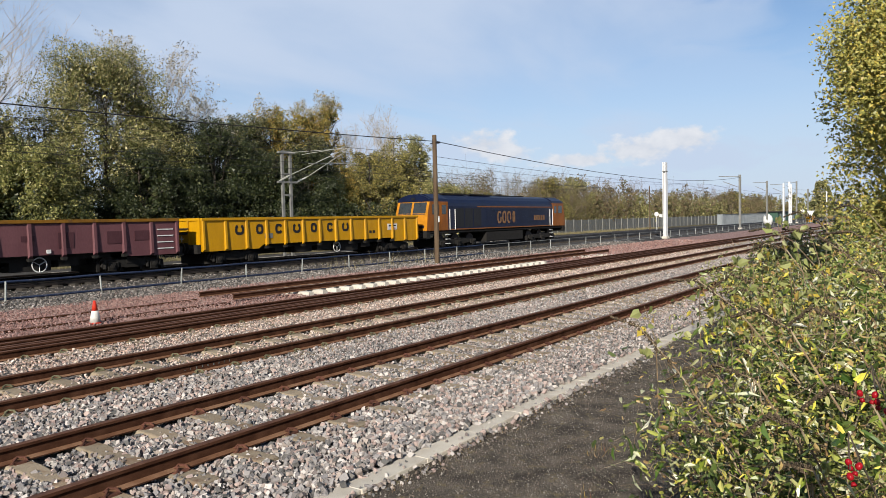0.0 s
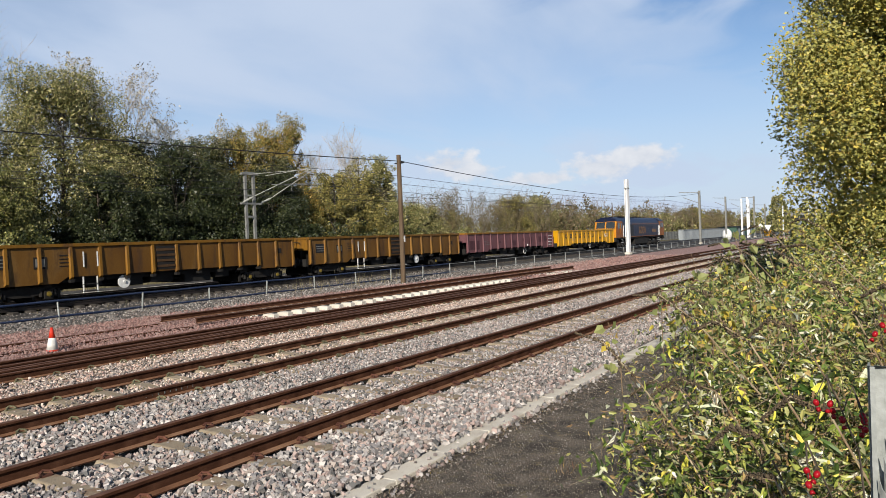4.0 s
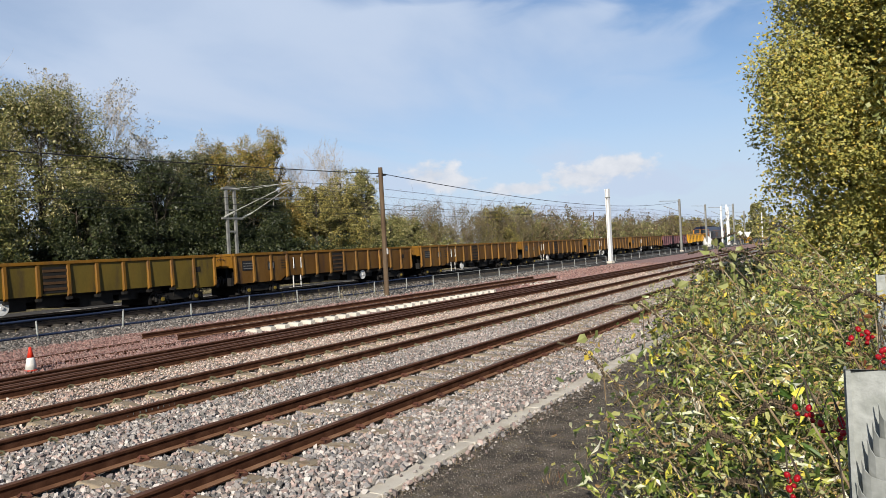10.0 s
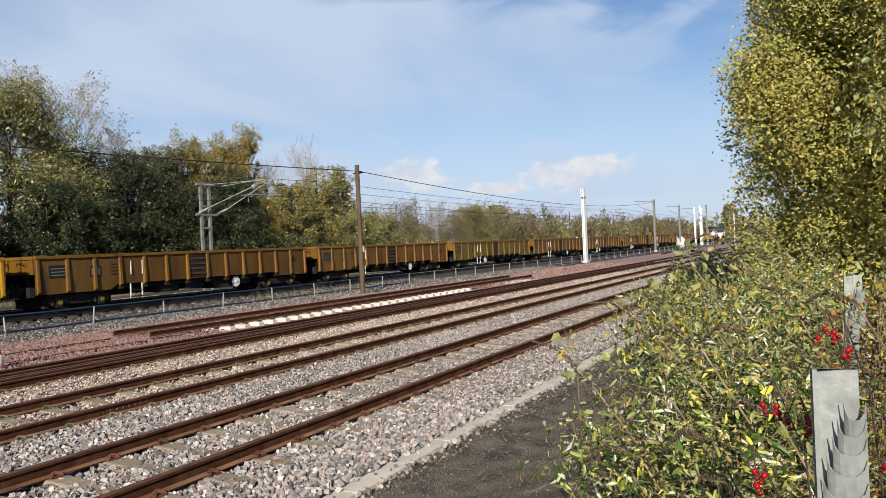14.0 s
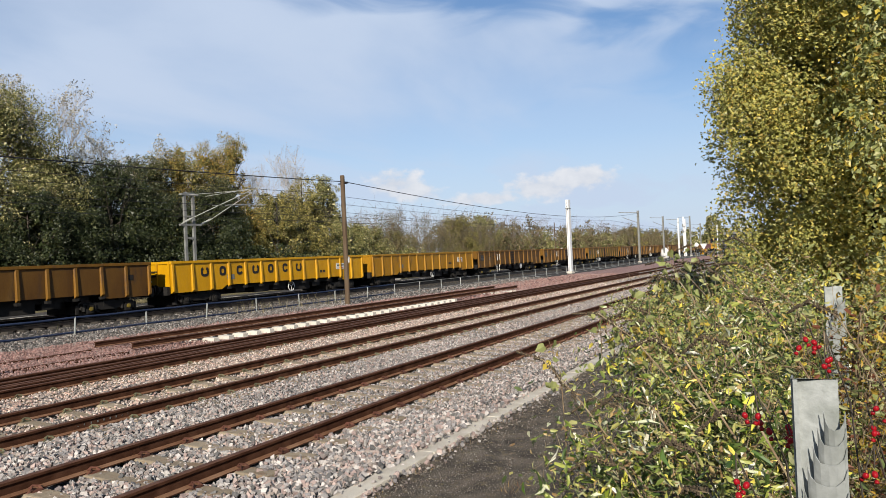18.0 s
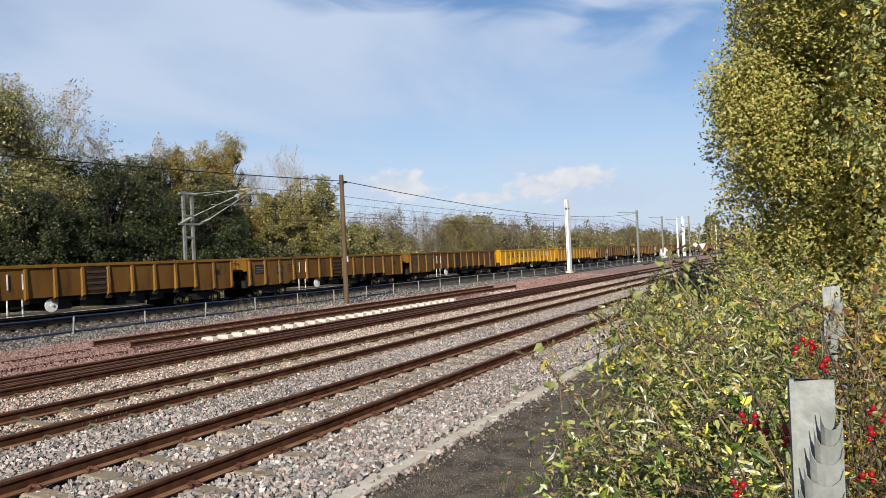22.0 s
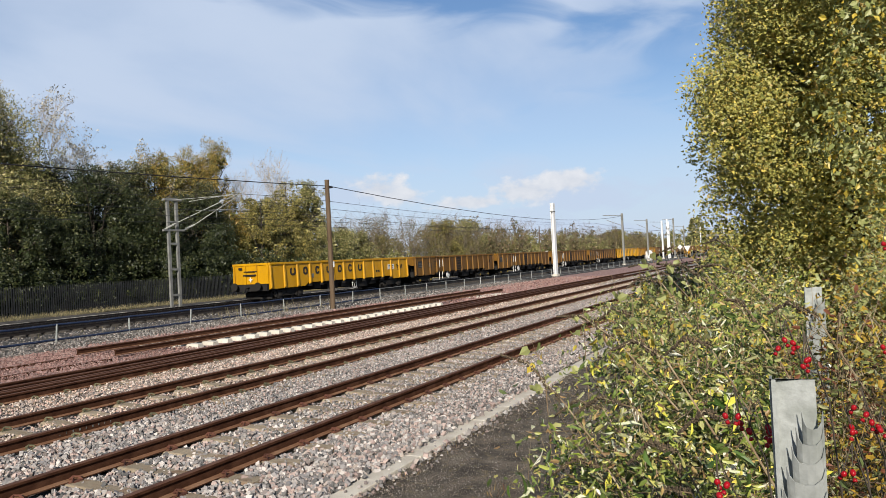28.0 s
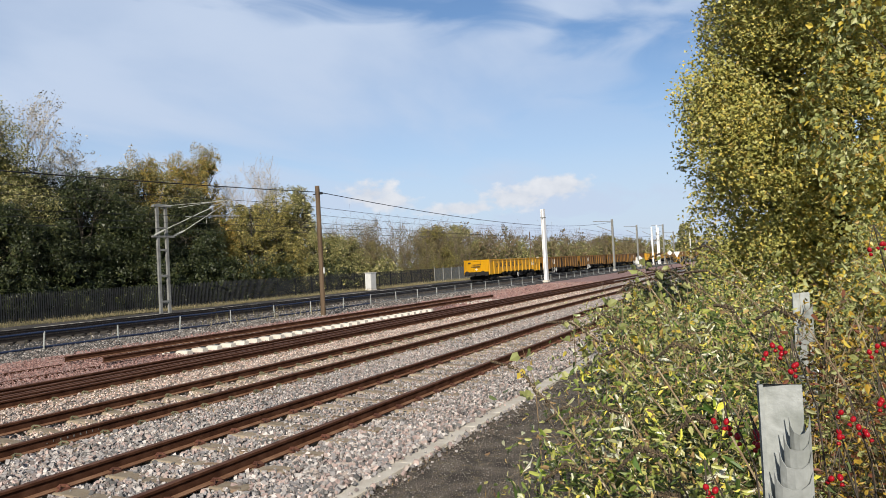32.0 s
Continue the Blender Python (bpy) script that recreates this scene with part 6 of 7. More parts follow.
scrub("scrub_belt", 74, 130, 49, 56, 8.4, 130000, 0.072, L_RUSSET, "brown and russet autumn scrub behind the fence", 22, 200, 0.55)
scrub("scrub_belt", 74, 130, 48, 52, 5.8, 40000, 0.075, L_MIX, "olive and yellow bushes along the fence", 28, 70, 0.4)
scrub("scrub_belt", 110, 300, 46, 60, 8.8, 50000, 0.2, L_RUSSET, "distant russet woodland along the line", 23, 300)
scrub("scrub_belt", 125, 220, 47, 57, 6.8, 26000, 0.18, L_OLIVE, "olive bushes along the fence", 24, 110)
scrub("woodland", 280, 520, 34, 110, 11, 20000, 0.55, L_OLIVE, "distant woods at the end of the line", 25, 160)
tree(103, 51, 8.6, 8, L_GOLD, 26000, 0.075, "yellow-green round tree behind the fence", 150)
tree(116, 52, 9.2, 8, L_OLIVE, 24000, 0.08, "olive-green tree behind the fence", 151)
tree(222, 51, 8.6, 9, L_GOLD, 12000, 0.16, "yellow autumn tree behind the green hut", 153)
tree(330, 40.8, 15, 9, L_OLIVE, 7000, 0.3, "lone round tree far along the line", 152)


def bare_stems(x0, x1, y0, y1, n, h0, h1, seed):
    rng = random.Random(seed)
    bm = bmesh.new()
    for _ in range(n):
        x, y, h = rng.uniform(x0, x1), rng.uniform(y0, y1), rng.uniform(h0, h1)
        top = Vector((x + rng.uniform(-1.8, 1.8), y + rng.uniform(-0.8, 0.8), h))
        add_tube(bm, [(x, y, 0), top], 0.034, 3, False, 0.007)
        for _ in range(15):
            f = rng.uniform(0.3, 0.95)
            p = Vector((x, y, 0)).lerp(top, f)
            add_tube(bm, [p, p + Vector((rng.uniform(-1.4, 1.4), rng.uniform(-0.8, 0.8), rng.uniform(0.4, 1.4))) * h * 0.15], 0.016, 3, False, 0.006)
    ob = part("bare_saplings", bm, M_SAPLING)
    ob.location.z = -0.3
    return tagged(ob, "bare brown saplings standing in the scrub", "saplings", kind="stuff")


bare_stems(72, 135, 49, 57, 330, 5.0, 9.8, 31)
bare_stems(130, 230, 48, 58, 170, 6.0, 10.5, 32)


def grass_tufts(regions, seed):
    """Dry blades in one mesh."""
    nr = np.random.default_rng(seed)
    vs = []
    for x0, x1, y0, y1, z, n, h in regions:
        c = np.stack([nr.uniform(x0, x1, n), nr.uniform(y0, y1, n), np.full(n, z)], 1)
        hh = h * nr.uniform(0.4, 1.2, (n, 1))
        lean = nr.normal(size=(n, 3)) * 0.35; lean[:, 2] = 1
        side = nr.normal(size=(n, 3)); side[:, 2] = 0; side /= np.linalg.norm(side, axis=1)[:, None]
        w = h * 0.018 if h > 0.5 else h * 0.03
        vs.append(np.stack([c - side * w, c + side * w, c + lean * hh], 1).reshape(-1, 3))
    v = np.concatenate(vs)
    return v, np.arange(len(v)).reshape(-1, 3)


L_DRY = leaf_material("dry_blades", ((0.21, 0.17, 0.09), (0.15, 0.125, 0.06), (0.11, 0.105, 0.042), (0.27, 0.225, 0.13)), 0.2, 0.8)
v, f = grass_tufts(((20, 60, 40.5, 44.8, -0.3, 7000, 0.3), (60, 130, 40.5, 44.8, -0.3, 9000, 0.38), (10, 60, 24.3, 27.2, -0.25, 160, 0.25), (24, 32, 22.0, 24.5, -0.22, 110, 0.7)), 41)
tagged(soup("dry_grass", v, f, L_DRY, "dry straw-coloured grass along the line"), category="grass", kind="stuff")
v, f = grass_tufts(((3.2, 8.5, 1.0, 2.0, -0.26, 700, 0.07), (3.0, 9.0, 3.7, 3.95, -0.25, 220, 0.06), (5.0, 5.2, 2.15, 2.3, -0.26, 26, 0.14), (6.2, 6.6, 2.6, 2.8, -0.26, 26, 0.12)), 42)
tagged(soup("path_weeds", v, f, L_RED, "reddish dry weeds on the asphalt"), category="weeds", kind="stuff")


# ---- hedge and trees beside the camera ----
def near_tree():
    rng, nr = random.Random(77), np.random.default_rng(77)
    root = thing("tree", "tall birch with dense yellow-green leaves beside the path", "tree", (12.0, -0.75, -0.3))
    bm = bmesh.new()
    limbs(bm, rng, (0, 0, 0), 9.5, 1.7, 30, 0.13, 0.2, 5, 3)
    part("trunk", bm, M_BARK, root, "grey-brown trunk and limbs", True)
    lobes, radii = [], []
    for i in range(300):
        z = 0.9 + 8.4 * i / 300
        a = rng.uniform(0, 2 * math.pi)
        w = np.interp(z, (0.9, 1.6, 2.2, 2.7, 3.05, 3.4, 3.9, 4.4, 5.0, 5.6, 6.4, 8.0, 9.3), (1.75, 2.0, 2.2, 2.3, 2.22, 2.4, 2.56, 2.5, 2.32, 2.08, 2.0, 1.6, 0.9)) + 0.1 * math.sin(z * 5.3 + a)
        r = rng.uniform(0.3, 0.72)
        q = (w - r) * rng.uniform(0.78, 1.0)
        lobes.append((math.cos(a) * q, math.sin(a) * q, z)); radii.append(r)
    lobes, radii = np.array(lobes), np.array(radii)
    # sprays of leaves hang from each bough's outside
    n = 380000
    k = nr.choice(len(lobes), n, p=radii ** 2 / np.sum(radii ** 2))
    d = nr.normal(size=(n, 3)); d[:, 2] += 0.3
    d /= np.linalg.norm(d, axis=1)[:, None]
    spray = (np.floor(nr.uniform(0, 50, n)) + k * 50).astype(int)
    hang = nr.normal(size=(300 * 50, 3)) * (0.07, 0.07, 0.12)
    c = lobes[k] + d * (radii[k] * nr.uniform(0.66, 1.04, n))[:, None] * (1, 1, 0.8) + hang[spray]
    v, f = leaf_cloud(nr, c, np.full(n, 0.012), n, 0.0236, 0.66, True, 1.0, 0.62)
    # hidden layer of bigger leaves that stops light passing through the tree
    core = lobes * (0.66, 0.66, 1.0)
    w, g = leaf_cloud(nr, core, np.full(len(core), 0.5), 34000, 0.06, 0.75, True)
    v, f = np.concatenate([v, w]), np.concatenate([f, g + len(v)])
    soup("crown", v, f, L_BIRCH, "yellow-green small leaves", root)


near_tree()


def climber_tree():
    rng, nr = random.Random(78), np.random.default_rng(78)
    root = thing("tree", "slender tree with large yellowing leaves beside the fence", "tree", (9.6, -1.85, -0.3))
    bm = bmesh.new()
    limbs(bm, rng, (0, 0, 0), 9.6, 1.6, 24, 0.07, 0.1, 4, 2)
    part("trunk", bm, M_BARK, root, "thin grey trunk and limbs", True)
    cs, rs = [], []
    for _ in range(420):
        z = rng.uniform(1.2, 9.9)
        a, q = rng.uniform(0, 2 * math.pi), rng.uniform(0.5, 1.0) ** 0.5
        w = 1.5 + 0.25 * math.sin(z * 2.1)
        cs.append((math.cos(a) * q * w, math.sin(a) * q * w, z)); rs.append(rng.uniform(0.2, 0.45))
    cs, rs = np.array(cs), np.array(rs)
    k = nr.integers(0, len(cs), 38000)
    d = nr.normal(size=(38000, 3)); d /= np.linalg.norm(d, axis=1)[:, None]
    v, f = small_leaves(nr, cs[k] + d * rs[k][:, None] * nr.uniform(0.2, 1, (38000, 1)), 0.037, 0.75, 0.8)
    soup("crown", v, f, L_IVY, "yellowing broad leaves", root)


climber_tree()


def bush(x, y, w, d, h, n, size, label, seed, leaf=None, flat=0.5, big=0, low=0.15):
    """Arching stems clothed in leaves; big: how many long lance leaves besides."""
    rng, nr = random.Random(seed), np.random.default_rng(seed)
    root = thing("bush", label, "bush", (x, y, -0.27), "hedge bushes")
    pts = []
    for i in range(34):
        a = rng.uniform(0, 2 * math.pi)
        q = Vector((math.cos(a) * w * rng.uniform(0.15, 0.5), math.sin(a) * d * rng.uniform(0.15, 0.5), h * rng.uniform(0.6, 1.0)))
        stem = [Vector((q.x * 0.2, q.y * 0.2, 0)), Vector((q.x * 0.55, q.y * 0.55, q.z * 0.72)), q, q + Vector((q.x * 0.25, q.y * 0.25, -0.12 * h))]
        bm = bmesh.new()
        add_tube(bm, stem, 0.0042, 5, False, 0.0015)
        for _ in range(4):
            u = rng.uniform(0.1, 1.0)
            p = stem[1].lerp(stem[2], u)
            add_tube(bm, [p, p + Vector((rng.uniform(-0.25, 0.25), rng.uniform(-0.25, 0.25), rng.uniform(-0.12, 0.22)))], 0.0018, 4, False, 0.001)
        part("stem", bm, M_STEM, root)
        for k in range(14):
            u = rng.uniform(0.4, 3.0)
            s = min(2, int(u))
            pts.append(stem[s].lerp(stem[s + 1], u - s))
    pts = np.array([p[:] for p in pts])
    k = nr.integers(0, len(pts), n)
    c = pts[k] + nr.normal(size=(n, 3)) * (0.10, 0.10, 0.11)
    shell = nr.normal(size=(n // 4, 3)); shell /= np.linalg.norm(shell, axis=1)[:, None]
    shell[:, 2] = np.abs(shell[:, 2])
    shell *= (w * 0.46, d * 0.46, h * 0.93) * nr.uniform(0.72, 1.0, (n // 4, 1))
    c = np.concatenate([c, shell])
    c = c[c[:, 2] > h * low]
    v, f = keeled_leaves(nr, c, size * 0.72, flat * 0.95, 0.35) if x < 4.2 else small_leaves(nr, c, size * 0.74, flat)
    soup("foliage", v, f, leaf or L_BUSH, "", root)
    # dead stalks and thin shoots through the leaves
    m = 150 if x < 9 else 60
    k = nr.integers(0, len(pts), m)
    bm = bmesh.new()
    for p in pts[k]:
        p = Vector(p) + Vector((rng.gauss(0, 0.06), rng.gauss(0, 0.06), rng.gauss(0, 0.06)))
        q = p + Vector((rng.gauss(0, 0.12), rng.gauss(0, 0.12), rng.uniform(-0.1, 0.22))) * (1 + size * 10)
        add_tube(bm, [p, p.lerp(q, 0.5) + Vector((0, 0, 0.03)), q], 0.0008 + size * 0.018, 3, False, 0.0006)
    tagged(part("dry_brush", bm, M_STALK if rng.random() < 0.5 else M_STEM, root, "thin dry stalks"), kind="stuff")
    if big:
        k = nr.integers(0, len(pts), big)
        v, f = keeled_leaves(nr, pts[k] * (1.05, 1.05, 1.0) + nr.normal(size=(big, 3)) * 0.075, 0.037, 0.34, 0.7)
        soup("lance_leaves", v, f, L_LANCE, "long drooping lance leaves", root)
    return root


BUSHES = (
    # x, y, width, depth, height, leaves, leaf length, long leaves
    (2.75, 0.45, 1.0, 0.86, 1.72, 7500, 0.023, 1200), (2.2, 0.22, 0.85, 0.58, 1.55, 5500, 0.020, 760), (3.6, 0.45, 1.3, 1.05, 1.84, 9500, 0.024, 1250), (4.6, 0.42, 1.5, 1.15, 1.9, 9000, 0.026, 1000),
    (6.0, 0.42, 2.0, 1.15, 1.97, 9000, 0.028, 800), (8.0, 0.5, 2.6, 1.25, 2.02, 9000, 0.032, 500), (11, 0.6, 4, 1.7, 2.1, 10000, 0.043, 0), (16, 0.6, 5, 2.4, 2.3, 9000, 0.06, 0), (25, 0.3, 9, 2.6, 2.4, 9000, 0.09, 0),
    (9.6, 1.65, 3.0, 1.1, 1.5, 5000, 0.036, 120), (12.5, 2.4, 3.5, 1.5, 1.5, 5000, 0.045, 0), (16.5, 2.8, 5, 1.9, 1.6, 5000, 0.06, 0), (23, 2.8, 8, 2.0, 1.7, 5000, 0.08, 0), (33, 2.8, 12, 2.2, 1.7, 5000, 0.11, 0),
)
for i, (x, y, w, d, h, n, sz, big) in enumerate(BUSHES):
    bush(x, y, w, d, h, n, sz, "tangled hedge bush with green and yellow leaves", 500 + i, flat=0.5, big=big)
for i, (x, y, w, d, h, n, sz) in enumerate(((2.75, -0.45, 1.2, 0.85, 1.8, 6500, 0.019), (3.6, -0.6, 1.5, 1.0, 2.0, 7000, 0.021), (4.8, -0.9, 1.8, 1.4, 2.2, 8000, 0.024), (6.5, -1.2, 2.4, 1.6, 2.4, 8000, 0.028))):
    bush(x, y, w, d, h, n, sz, "wild rose thicket with reddish and yellow leaves", 540 + i, L_RED if i < 2 else L_IVY, 0.6)


def rose_hips():
    root = thing("rose_branch", "red rose hips on thin arching stems", "rose hips", (2.0, 0.0, -0.27))
    base = Vector((2.0, 0.0, -0.27))
    bm = bmesh.new()
    bmesh.ops.create_uvsphere(bm, u_segments=12, v_segments=8, radius=0.0064)
    for vert in bm.verts:
        vert.co.z *= 1.25
    add_tube(bm, [(0, 0, -0.012), (0, 0, -0.019)], 0.004, 5, True, 0.006)
    me = mesh_of("rose_hip", bm, M_HIP, True)
    rng = random.Random(9)
    groups = (((1.52, 0.16, 1.50), 3), ((1.70, 0.135, 1.60), 3), ((1.66, 0.085, 1.585), 4), ((1.98, 0.03, 1.725), 4), ((1.98, -0.01, 1.69), 3), ((2.18, -0.21, 1.70), 3),
              ((1.95, -0.125, 1.565), 3), ((1.94, -0.165, 1.525), 2), ((1.95, -0.085, 1.53), 2), ((1.73, -0.09, 1.485), 2), ((1.96, -0.19, 1.61), 2), ((2.39, -0.24, 1.97), 3), ((1.58, 0.04, 1.44), 2), ((1.9, -0.2, 1.46), 2))
    for (x, y, z), n in groups:
        knot = Vector((x + 0.03, y + 0.0, z + 0.06)) - base
        bm = bmesh.new()
        add_tube(bm, [(knot.x + 0.25, knot.y - 0.12, max(0.2, knot.z - 1.2)), (knot.x + 0.15, knot.y - 0.05, knot.z - 0.2), knot], 0.003, 4, False, 0.0015)
        part("stem", bm, M_BARK, root)
        for k in range(n):
            p = Vector((x + rng.uniform(-0.02, 0.02), y + rng.uniform(-0.022, 0.022), z + rng.uniform(-0.02, 0.02))) - base
            h = part("rose_hip", me, None, root)
            h.location = p
            h.rotation_euler = (rng.uniform(-0.7, 0.7), rng.uniform(-0.7, 0.7), rng.uniform(0, 6))
            bm = bmesh.new()
            add_tube(bm, [knot, p + Vector((0, 0, 0.012))], 0.0012, 4, False)
            part("stalk", bm, M_BARK, root)


rose_hips()


def seed_spikes():
    """Drooping brown flower spikes of the hedge shrub."""
    rng = random.Random(4)
    for tip, root_at in (((2.75, 1.11, 1.58), (2.60, 0.80, 1.42)), ((3.23, 1.02, 1.69), (3.05, 0.70, 1.60)), ((3.95, 0.68, 1.90), (3.75, 0.35, 1.76)), ((4.47, 0.55, 1.86), (4.2, 0.25, 1.78)),
                         ((2.9, 0.95, 1.30), (2.75, 0.7, 1.38)), ((2.55, 0.85, 1.17), (2.4, 0.6, 1.25)), ((2.2, 0.45, 1.18), (2.15, 0.3, 1.28)), ((5.2, 1.1, 1.86), (5.0, 0.8, 1.8)), ((3.4, 0.3, 1.74), (3.3, 0.15, 1.62)),
                         ((2.45, 0.72, 1.42), (2.4, 0.5, 1.46)), ((2.62, 0.62, 1.62), (2.55, 0.42, 1.6)), ((3.0, 0.5, 1.55), (2.92, 0.32, 1.6)), ((2.25, 0.5, 1.32), (2.2, 0.34, 1.38)), ((3.7, 0.95, 1.62), (3.6, 0.75, 1.66)),
                         ((4.0, 1.05, 1.5), (3.9, 0.82, 1.58)), ((3.1, 0.12, 1.7), (3.0, -0.05, 1.7)), ((4.4, 0.95, 1.75), (4.3, 0.72, 1.78)), ((2.1, 0.32, 1.46), (2.08, 0.16, 1.5)), ((5.6, 0.95, 1.95), (5.4, 0.7, 1.92)), ((6.2, 0.7, 2.0), (6.0, 0.45, 1.95))):
        a, b = Vector(root_at), Vector(tip)
        root = thing("seed_spike", "dry brown drooping seed spike of the shrub", "seed head", a)
        d = b - a
        mid = d * 0.55 + Vector((0, 0, 0.05))
        bm = bmesh.new()
        add_tube(bm, [(-d.x * 0.8, -d.y * 0.8, -0.25), (0, 0, 0), mid, d], 0.0035, 5, False, 0.0015)
        part("stem", bm, M_STEM, root)
        bm = bmesh.new()
        for k in range(120):
            u = rng.uniform(0.02, 1.0)
            p = (mid * (2 * u) if u < 0.5 else mid.lerp(d, 2 * u - 1))
            r = 0.012 * (1.12 - u)
            o = Vector((rng.gauss(0, 1), rng.gauss(0, 1), rng.gauss(0, 1))).normalized() * r
            s = 0.0036 * rng.uniform(0.7, 1.4)
            add_tube(bm, [p + o - Vector((0, 0, s)), p + o + Vector((s, 0, s))], s, 4, True, s * 0.4)
        tagged(part("panicle", bm, M_SEED, root), kind="stuff")


seed_spikes()


def sprigs():
    """Thin upright sprigs with pale green heart-shaped leaves above the hedge."""
    rng, nr = random.Random(6), np.random.default_rng(6)
    for x, y, z in ((3.6, 0.75, 1.86), (3.9, 0.62, 1.93), (4.1, 0.5, 2.0), (3.3, 0.9, 1.72), (4.4, 0.85, 1.86), (3.0, 1.0, 1.6), (5.0, 0.6, 2.02), (3.85, 0.60, 1.96), (3.67, 0.51, 1.85), (3.53, 0.73, 1.74), (3.31, 0.77, 1.67), (3.55, 0.62, 1.66), (3.47, 0.44, 1.75)):
        root = thing("sprig", "thin sprig with pale green heart-shaped leaves", "sprig", (x, y, 1.3))
        bm = bmesh.new()
        top = Vector((rng.uniform(-0.05, 0.05), rng.uniform(0.0, 0.12), z - 1.3))
        add_tube(bm, [(0, 0, -0.2), (0, 0.01, (z - 1.3) * 0.5), top], 0.003, 4, False, 0.0012)
        part("stem", bm, M_STEM, root)
        c = np.array([(Vector((0, 0.01, (z - 1.3) * 0.3)).lerp(top, u) + Vector((rng.uniform(-0.05, 0.05), rng.uniform(-0.06, 0.06), 0)))[:] for u in [rng.uniform(0, 1) for _ in range(16)]])
        v, f = keeled_leaves(nr, c, 0.022, 0.95, 0.8)
        soup("foliage", v, f, L_IVY, "", root)


sprigs()


def fence_post(x, y, top, w, fins):
    """A galvanised channel with a stack of curled, torn fins down one edge."""
    root = thing("fence_post", "galvanised steel fence post with jagged curled fins", "fence post", (x, y, -0.27))
    hh = top + 0.27
    bm = bmesh.new()
    add_prism(bm, [(0.0, -w), (0.006, -w), (0.006, w - 0.006), (-0.012, w - 0.008), (-0.012, w), (0.04, w), (0.04, w + 0.004), (0.0, w + 0.004)], 0, hh, "z")
    part("channel", bm, M_GALV, root)
    rng = random.Random(3)
    z = hh - 0.058
    for i in range(fins):
        z -= min(0.026 + 0.004 * i, 0.046)
        bm = bmesh.new()
        grid = []
        near = min(-0.31 + 0.262 * i, 1.08) * w + rng.uniform(-0.0015, 0.0015)
        far = -1.24 * w
        for v in (0.0, 0.5, 1.0):
            ring = []
            for u, spike in ((0.0, 0.034), (0.07, 0.016), (0.2, 0.004), (0.45, 0.0), (0.7, 0.003), (0.9, 0.014), (1.0, 0.036)):
                lift = 0.006 + 0.010 * math.sin(math.pi * u) + 0.016 * v * (0.5 + abs(u - 0.5))
                ring.append(bm.verts.new((-lift, near + (far - near) * u, z - 0.062 + 0.058 * v + spike * v * v + rng.uniform(0, 0.002))))
            grid.append(ring)
        for p, q in zip(grid, grid[1:]):
            for c in range(6):
                bm.faces.new((p[c], p[c + 1], q[c + 1], q[c]))
        ob = part("fin", bm, M_GALV, root)
        so = ob.modifiers.new("thick", "SOLIDIFY")
        so.thickness = 0.0015
    return root


fence_post(1.5, 0.011, 1.722, 0.037, 16)
fence_post(4.2, -0.055, 1.74, 0.04, 16)
bush(3.5, -0.02, 0.75, 0.4, 1.98, 1100, 0.026, "wild rose spray with yellow leaves over a post", 560, L_IVY, 0.6, 0, 0.6)


# ---- far things down the line ----
M_HUT = material("hut_green", (0.035, 0.085, 0.062), 0.6, tones=((0.05, 0.11, 0.08),), scale=0.5, fine=10, bump=0.1)
M_SHED = material("shed_steel", (0.25, 0.275, 0.29), 0.6, 0.2, tones=((0.32, 0.345, 0.36),), scale=0.5, fine=10, bump=0.1)


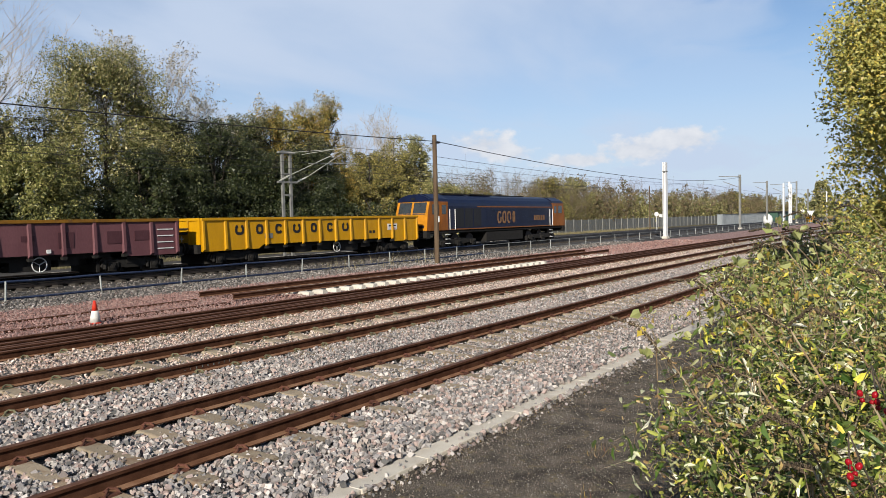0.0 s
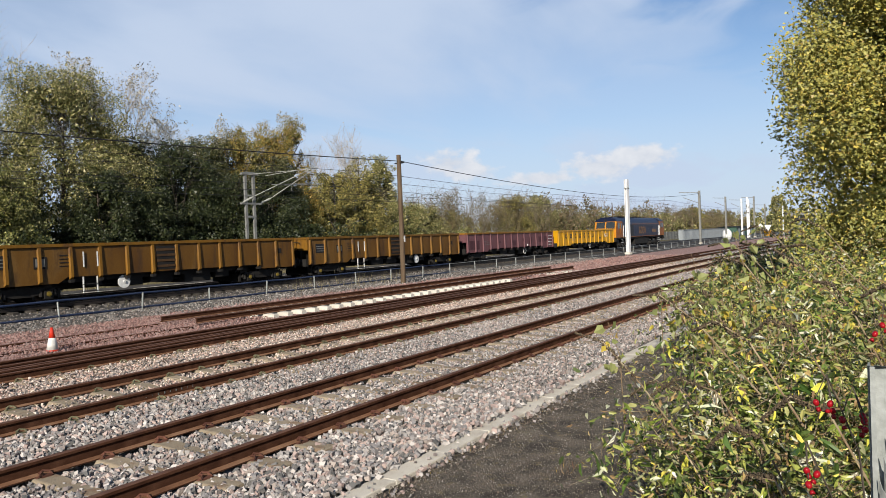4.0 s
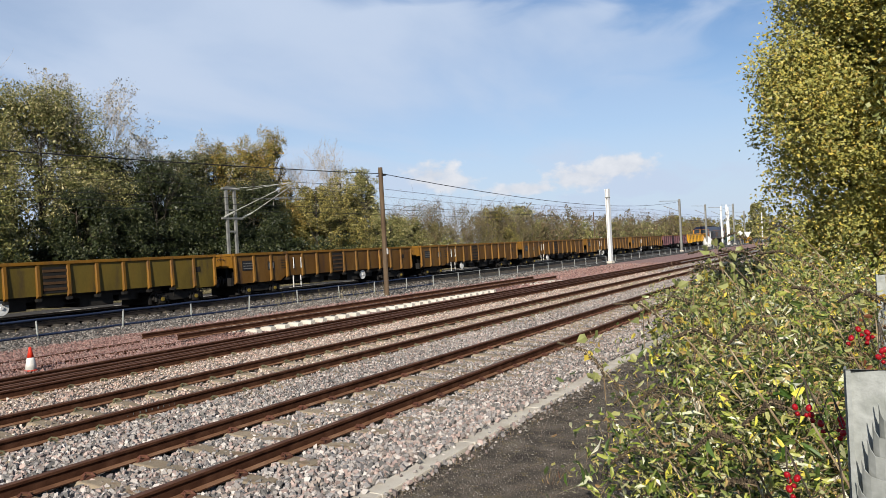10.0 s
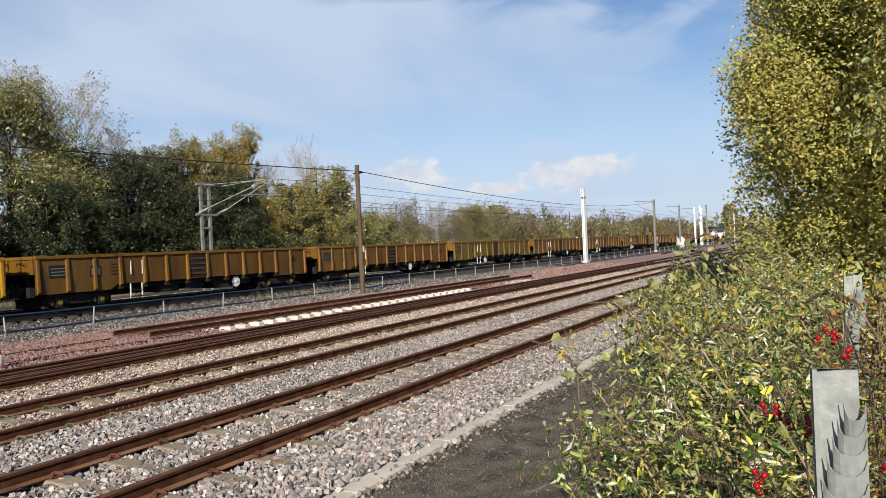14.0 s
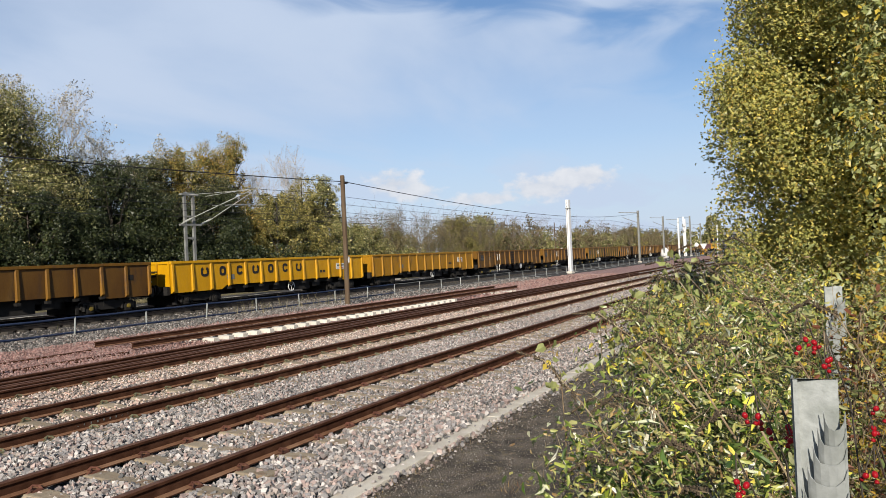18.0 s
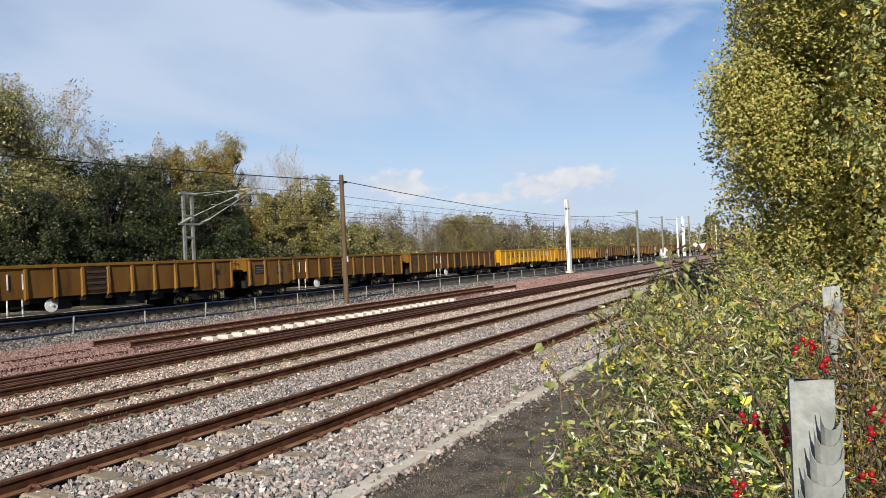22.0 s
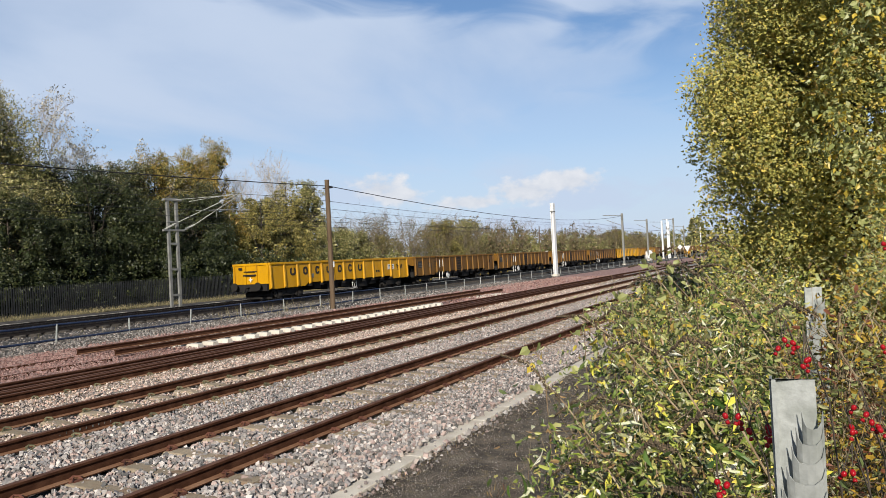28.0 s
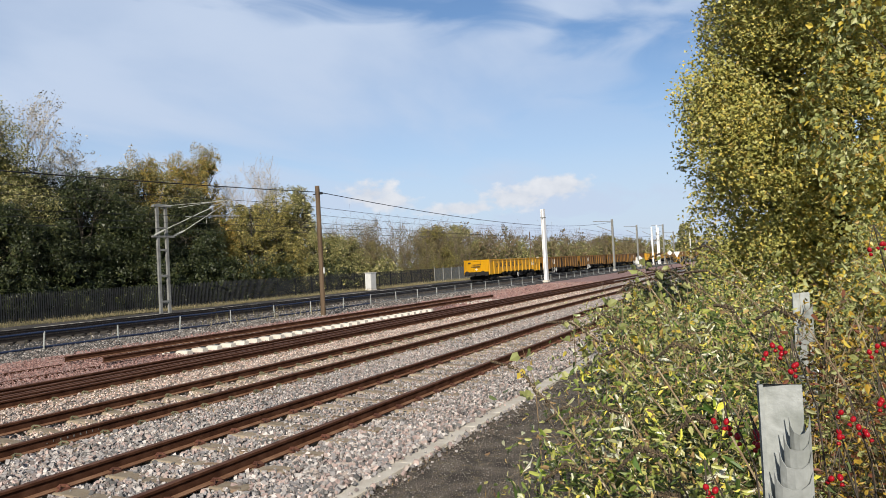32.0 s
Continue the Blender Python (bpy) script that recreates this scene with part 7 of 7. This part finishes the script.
def far_things():
    shed = thing("steel_shed", "long low pale grey corrugated steel shed", "shed", (181, 41, -0.3))
    bm = bmesh.new()
    n = 60
    for k in range(n):
        x0, x1 = -24 + 48 * k / n, -24 + 48 * (k + 1) / n
        add_box(bm, x0, x1 - 0.25, -3.06, -2.9, 0, 2.2)
    # kept shallow to fit the camera's view, where no end wall shows
    add_box(bm, -24, 24, -2.95, -2.0, 0, 2.15)
    part("wall", bm, M_SHED, shed)
    plates(shed, "roof", ((-24.1, 24.1, -3.15, -1.9, 2.2, 2.28),), M_SHED)
    bag = thing("bulk_bag", "white bulk bag of ballast beside the line", "bag", (145, 27.0, -0.3))
    bm = bmesh.new()
    bmesh.ops.create_uvsphere(bm, u_segments=14, v_segments=10, radius=1.0)
    for vert in bm.verts:
        s = 1 + 0.12 * noise.noise(vert.co * 2.3)
        vert.co = Vector((vert.co.x * 1.1 * s, vert.co.y * 0.9 * s, max(-0.75, vert.co.z) * 1.2 * s + 0.9))
    part("sack", bm, M_WHITE, bag, "", True)
    yel = thing("grit_bin", "yellow plastic bin beside the line", "bin", (180, 24.6, -0.3))
    bm = bmesh.new()
    add_prism(bm, [(-1.0, 0), (1.0, 0), (1.15, 1.2), (-1.15, 1.2)], -0.7, 0.7)
    part("tub", bm, M_YELLOW, yel)
    plates(yel, "lid", ((-1.2, 1.2, -0.75, 0.75, 1.2, 1.35),), M_YELLOW)
    for x, y, tri in ((172, 25.0, False), (176, 24.0, True)):
        s = thing("line_sign", "white line-side sign on a grey post", "sign", (x, y, -0.3), "line-side signs")
        bm = bmesh.new()
        add_tube(bm, [(0, 0, 0), (0, 0, 2.2)], 0.05, 6)
        part("post", bm, M_MAST, s)
        bm = bmesh.new()
        add_prism(bm, [(-0.75, 2.6), (0, 1.2), (0.75, 2.6)] if tri else [(-0.6, 2.4), (0, 1.8), (0.6, 2.4), (0, 3.0)], -0.12, -0.07, "x")
        part("board", bm, M_WHITE, s)
    for x, y in ((109.2, 36.0),):
        s = thing("line_sign", "round white sign on a thin post", "sign", (x, y, -0.3), "line-side signs")
        bm = bmesh.new()
        add_tube(bm, [(0, 0, 0), (0, 0, 2.4)], 0.05, 6)
        part("post", bm, M_MAST_WHITE, s)
        bm = bmesh.new()
        pts = [(0.34 * math.cos(k * math.pi / 8), 2.5 + 0.34 * math.sin(k * math.pi / 8)) for k in range(16)]
        add_prism(bm, pts, -0.1, -0.06, "x")
        part("board", bm, M_WHITE, s)
    s = thing("line_sign", "small square white sign on a short post", "sign", (111.2, 36.0, -0.3), "line-side signs")
    bm = bmesh.new()
    add_tube(bm, [(0, 0, 0), (0, 0, 2.2)], 0.05, 6)
    part("post", bm, M_MAST, s)
    bm = bmesh.new()
    add_box(bm, -0.1, -0.06, -0.25, 0.25, 2.05, 2.5)
    part("board", bm, M_WHITE, s)
    pole(109.6, 37.2, 6.9, 0.09, M_POLE, "slim brown signal pole beside the signs", "signal_pole", "pole")
    hut = thing("lineside_hut", "dark green steel hut with a flat roof", "hut", (236, 41, -0.3))
    plates(hut, "wall", ((-15, 15, -2.5, 2.5, 0, 2.5),), M_HUT)
    plates(hut, "roof", ((-15.4, 15.4, -2.9, 2.9, 2.5, 2.75),), M_FENCE)
    for k in range(4):
        plates(hut, "door", ((-12 + 7 * k, -9.5 + 7 * k, -2.54, -2.504, 0.1, 2.1),), M_SHED, "pale grey steel door")
    br = thing("road_bridge", "dark steel bridge crossing far along the line", "bridge", (340, 33, -0.3))
    plates(br, "deck", ((-4, 4, -16, 10, 4.6, 6.4),), M_FENCE)
    plates(br, "parapet", ((-4.2, -4.05, -16, 10, 6.4, 7.5),), M_MAST)
    for y in (-16, -3, 9.6):
        plates(br, "pier", ((-3.5, 3.5, y - 0.5, y + 0.5, 0, 4.6),), M_KERB)
    trough = thing("cable_trough", "pale concrete cable trough beside the far line", "cable trough", (0, 35.9, -0.3))
    bm = bmesh.new()
    add_box(bm, 0, 0.98, -0.16, 0.16, 0.0, 0.16)
    lid = mesh_of("trough_lid", bm, M_KERB)
    for i in range(60):
        part("trough_lid", lid, None, trough).location = (18 + i, 0, random.uniform(-0.015, 0.015))
    litter = thing("crushed_can", "crushed blue and white can on the ballast", "litter", (3.02, 5.12, -0.165))
    bm = bmesh.new()
    add_tube(bm, [(-0.07, -0.01, 0), (0.0, 0.012, 0.01), (0.07, -0.005, 0.0)], 0.03, 10)
    part("can", bm, M_BLUEPIPE, litter)
    bm = bmesh.new()
    add_tube(bm, [(-0.02, 0.006, 0.008), (0.02, 0.008, 0.008)], 0.0315, 10)
    part("band", bm, M_WHITE, litter)


far_things()


# ---- moving things ----
def position(t):
    """How far the first wagon's rear corner has come along the line."""
    ts = (0.0, 3.0, 6.0, 9.0, 12.0, 15.0, 18.0, 21.0, 24.0, 28.0, 32.0)
    xs = (20.67, 54.09, 87.04, 119.96, 152.84, 185.39, 217.15, 247.66, 276.63, 312.95, 348.05)
    k = max(i for i in range(len(ts) - 1) if ts[i] <= t)
    def slope(i):
        a, b = max(0, i - 1), min(len(ts) - 1, i + 1)
        return (xs[b] - xs[a]) / (ts[b] - ts[a])
    d = ts[k + 1] - ts[k]
    u = (t - ts[k]) / d
    return (xs[k] * (1 + 2 * u) * (1 - u) ** 2 + d * slope(k) * u * (1 - u) ** 2 + xs[k + 1] * u * u * (3 - 2 * u) + d * slope(k + 1) * u * u * (u - 1))


def motions():
    times = [i * 0.5 for i in range(65)]
    for i, w in enumerate(wagons):
        walk(w, [(t, pose(position(t) - PITCH * i, TRACK_Y, 0)) for t in times])
    walk(loco, [(t, pose(position(t) + 17.4, TRACK_Y, 0)) for t in times])
    # wheels roll: one turning cycle for each axle place, shared by alike wheels
    steps = [i / 30 for i in range(961)]
    done = {}
    for ob in list(bpy.data.objects):
        if ob.name.split(".")[0] == "wheelset":
            r, ax = round(ob.location.z, 3), round(ob.location.x, 3)
            if (r, ax) not in done:
                walk(ob, [(t, pose(ax, 0, r, 0, math.degrees((position(t) - 20.79) / r) % 360.0, 0)) for t in steps])
                done[(r, ax)] = ob.animation_data.action
            else:
                ob.rotation_mode = "QUATERNION"
                keys = ob.animation_data_create()
                keys.action = done[(r, ax)]
                keys.action_slot = keys.action.slots[0]


motions()
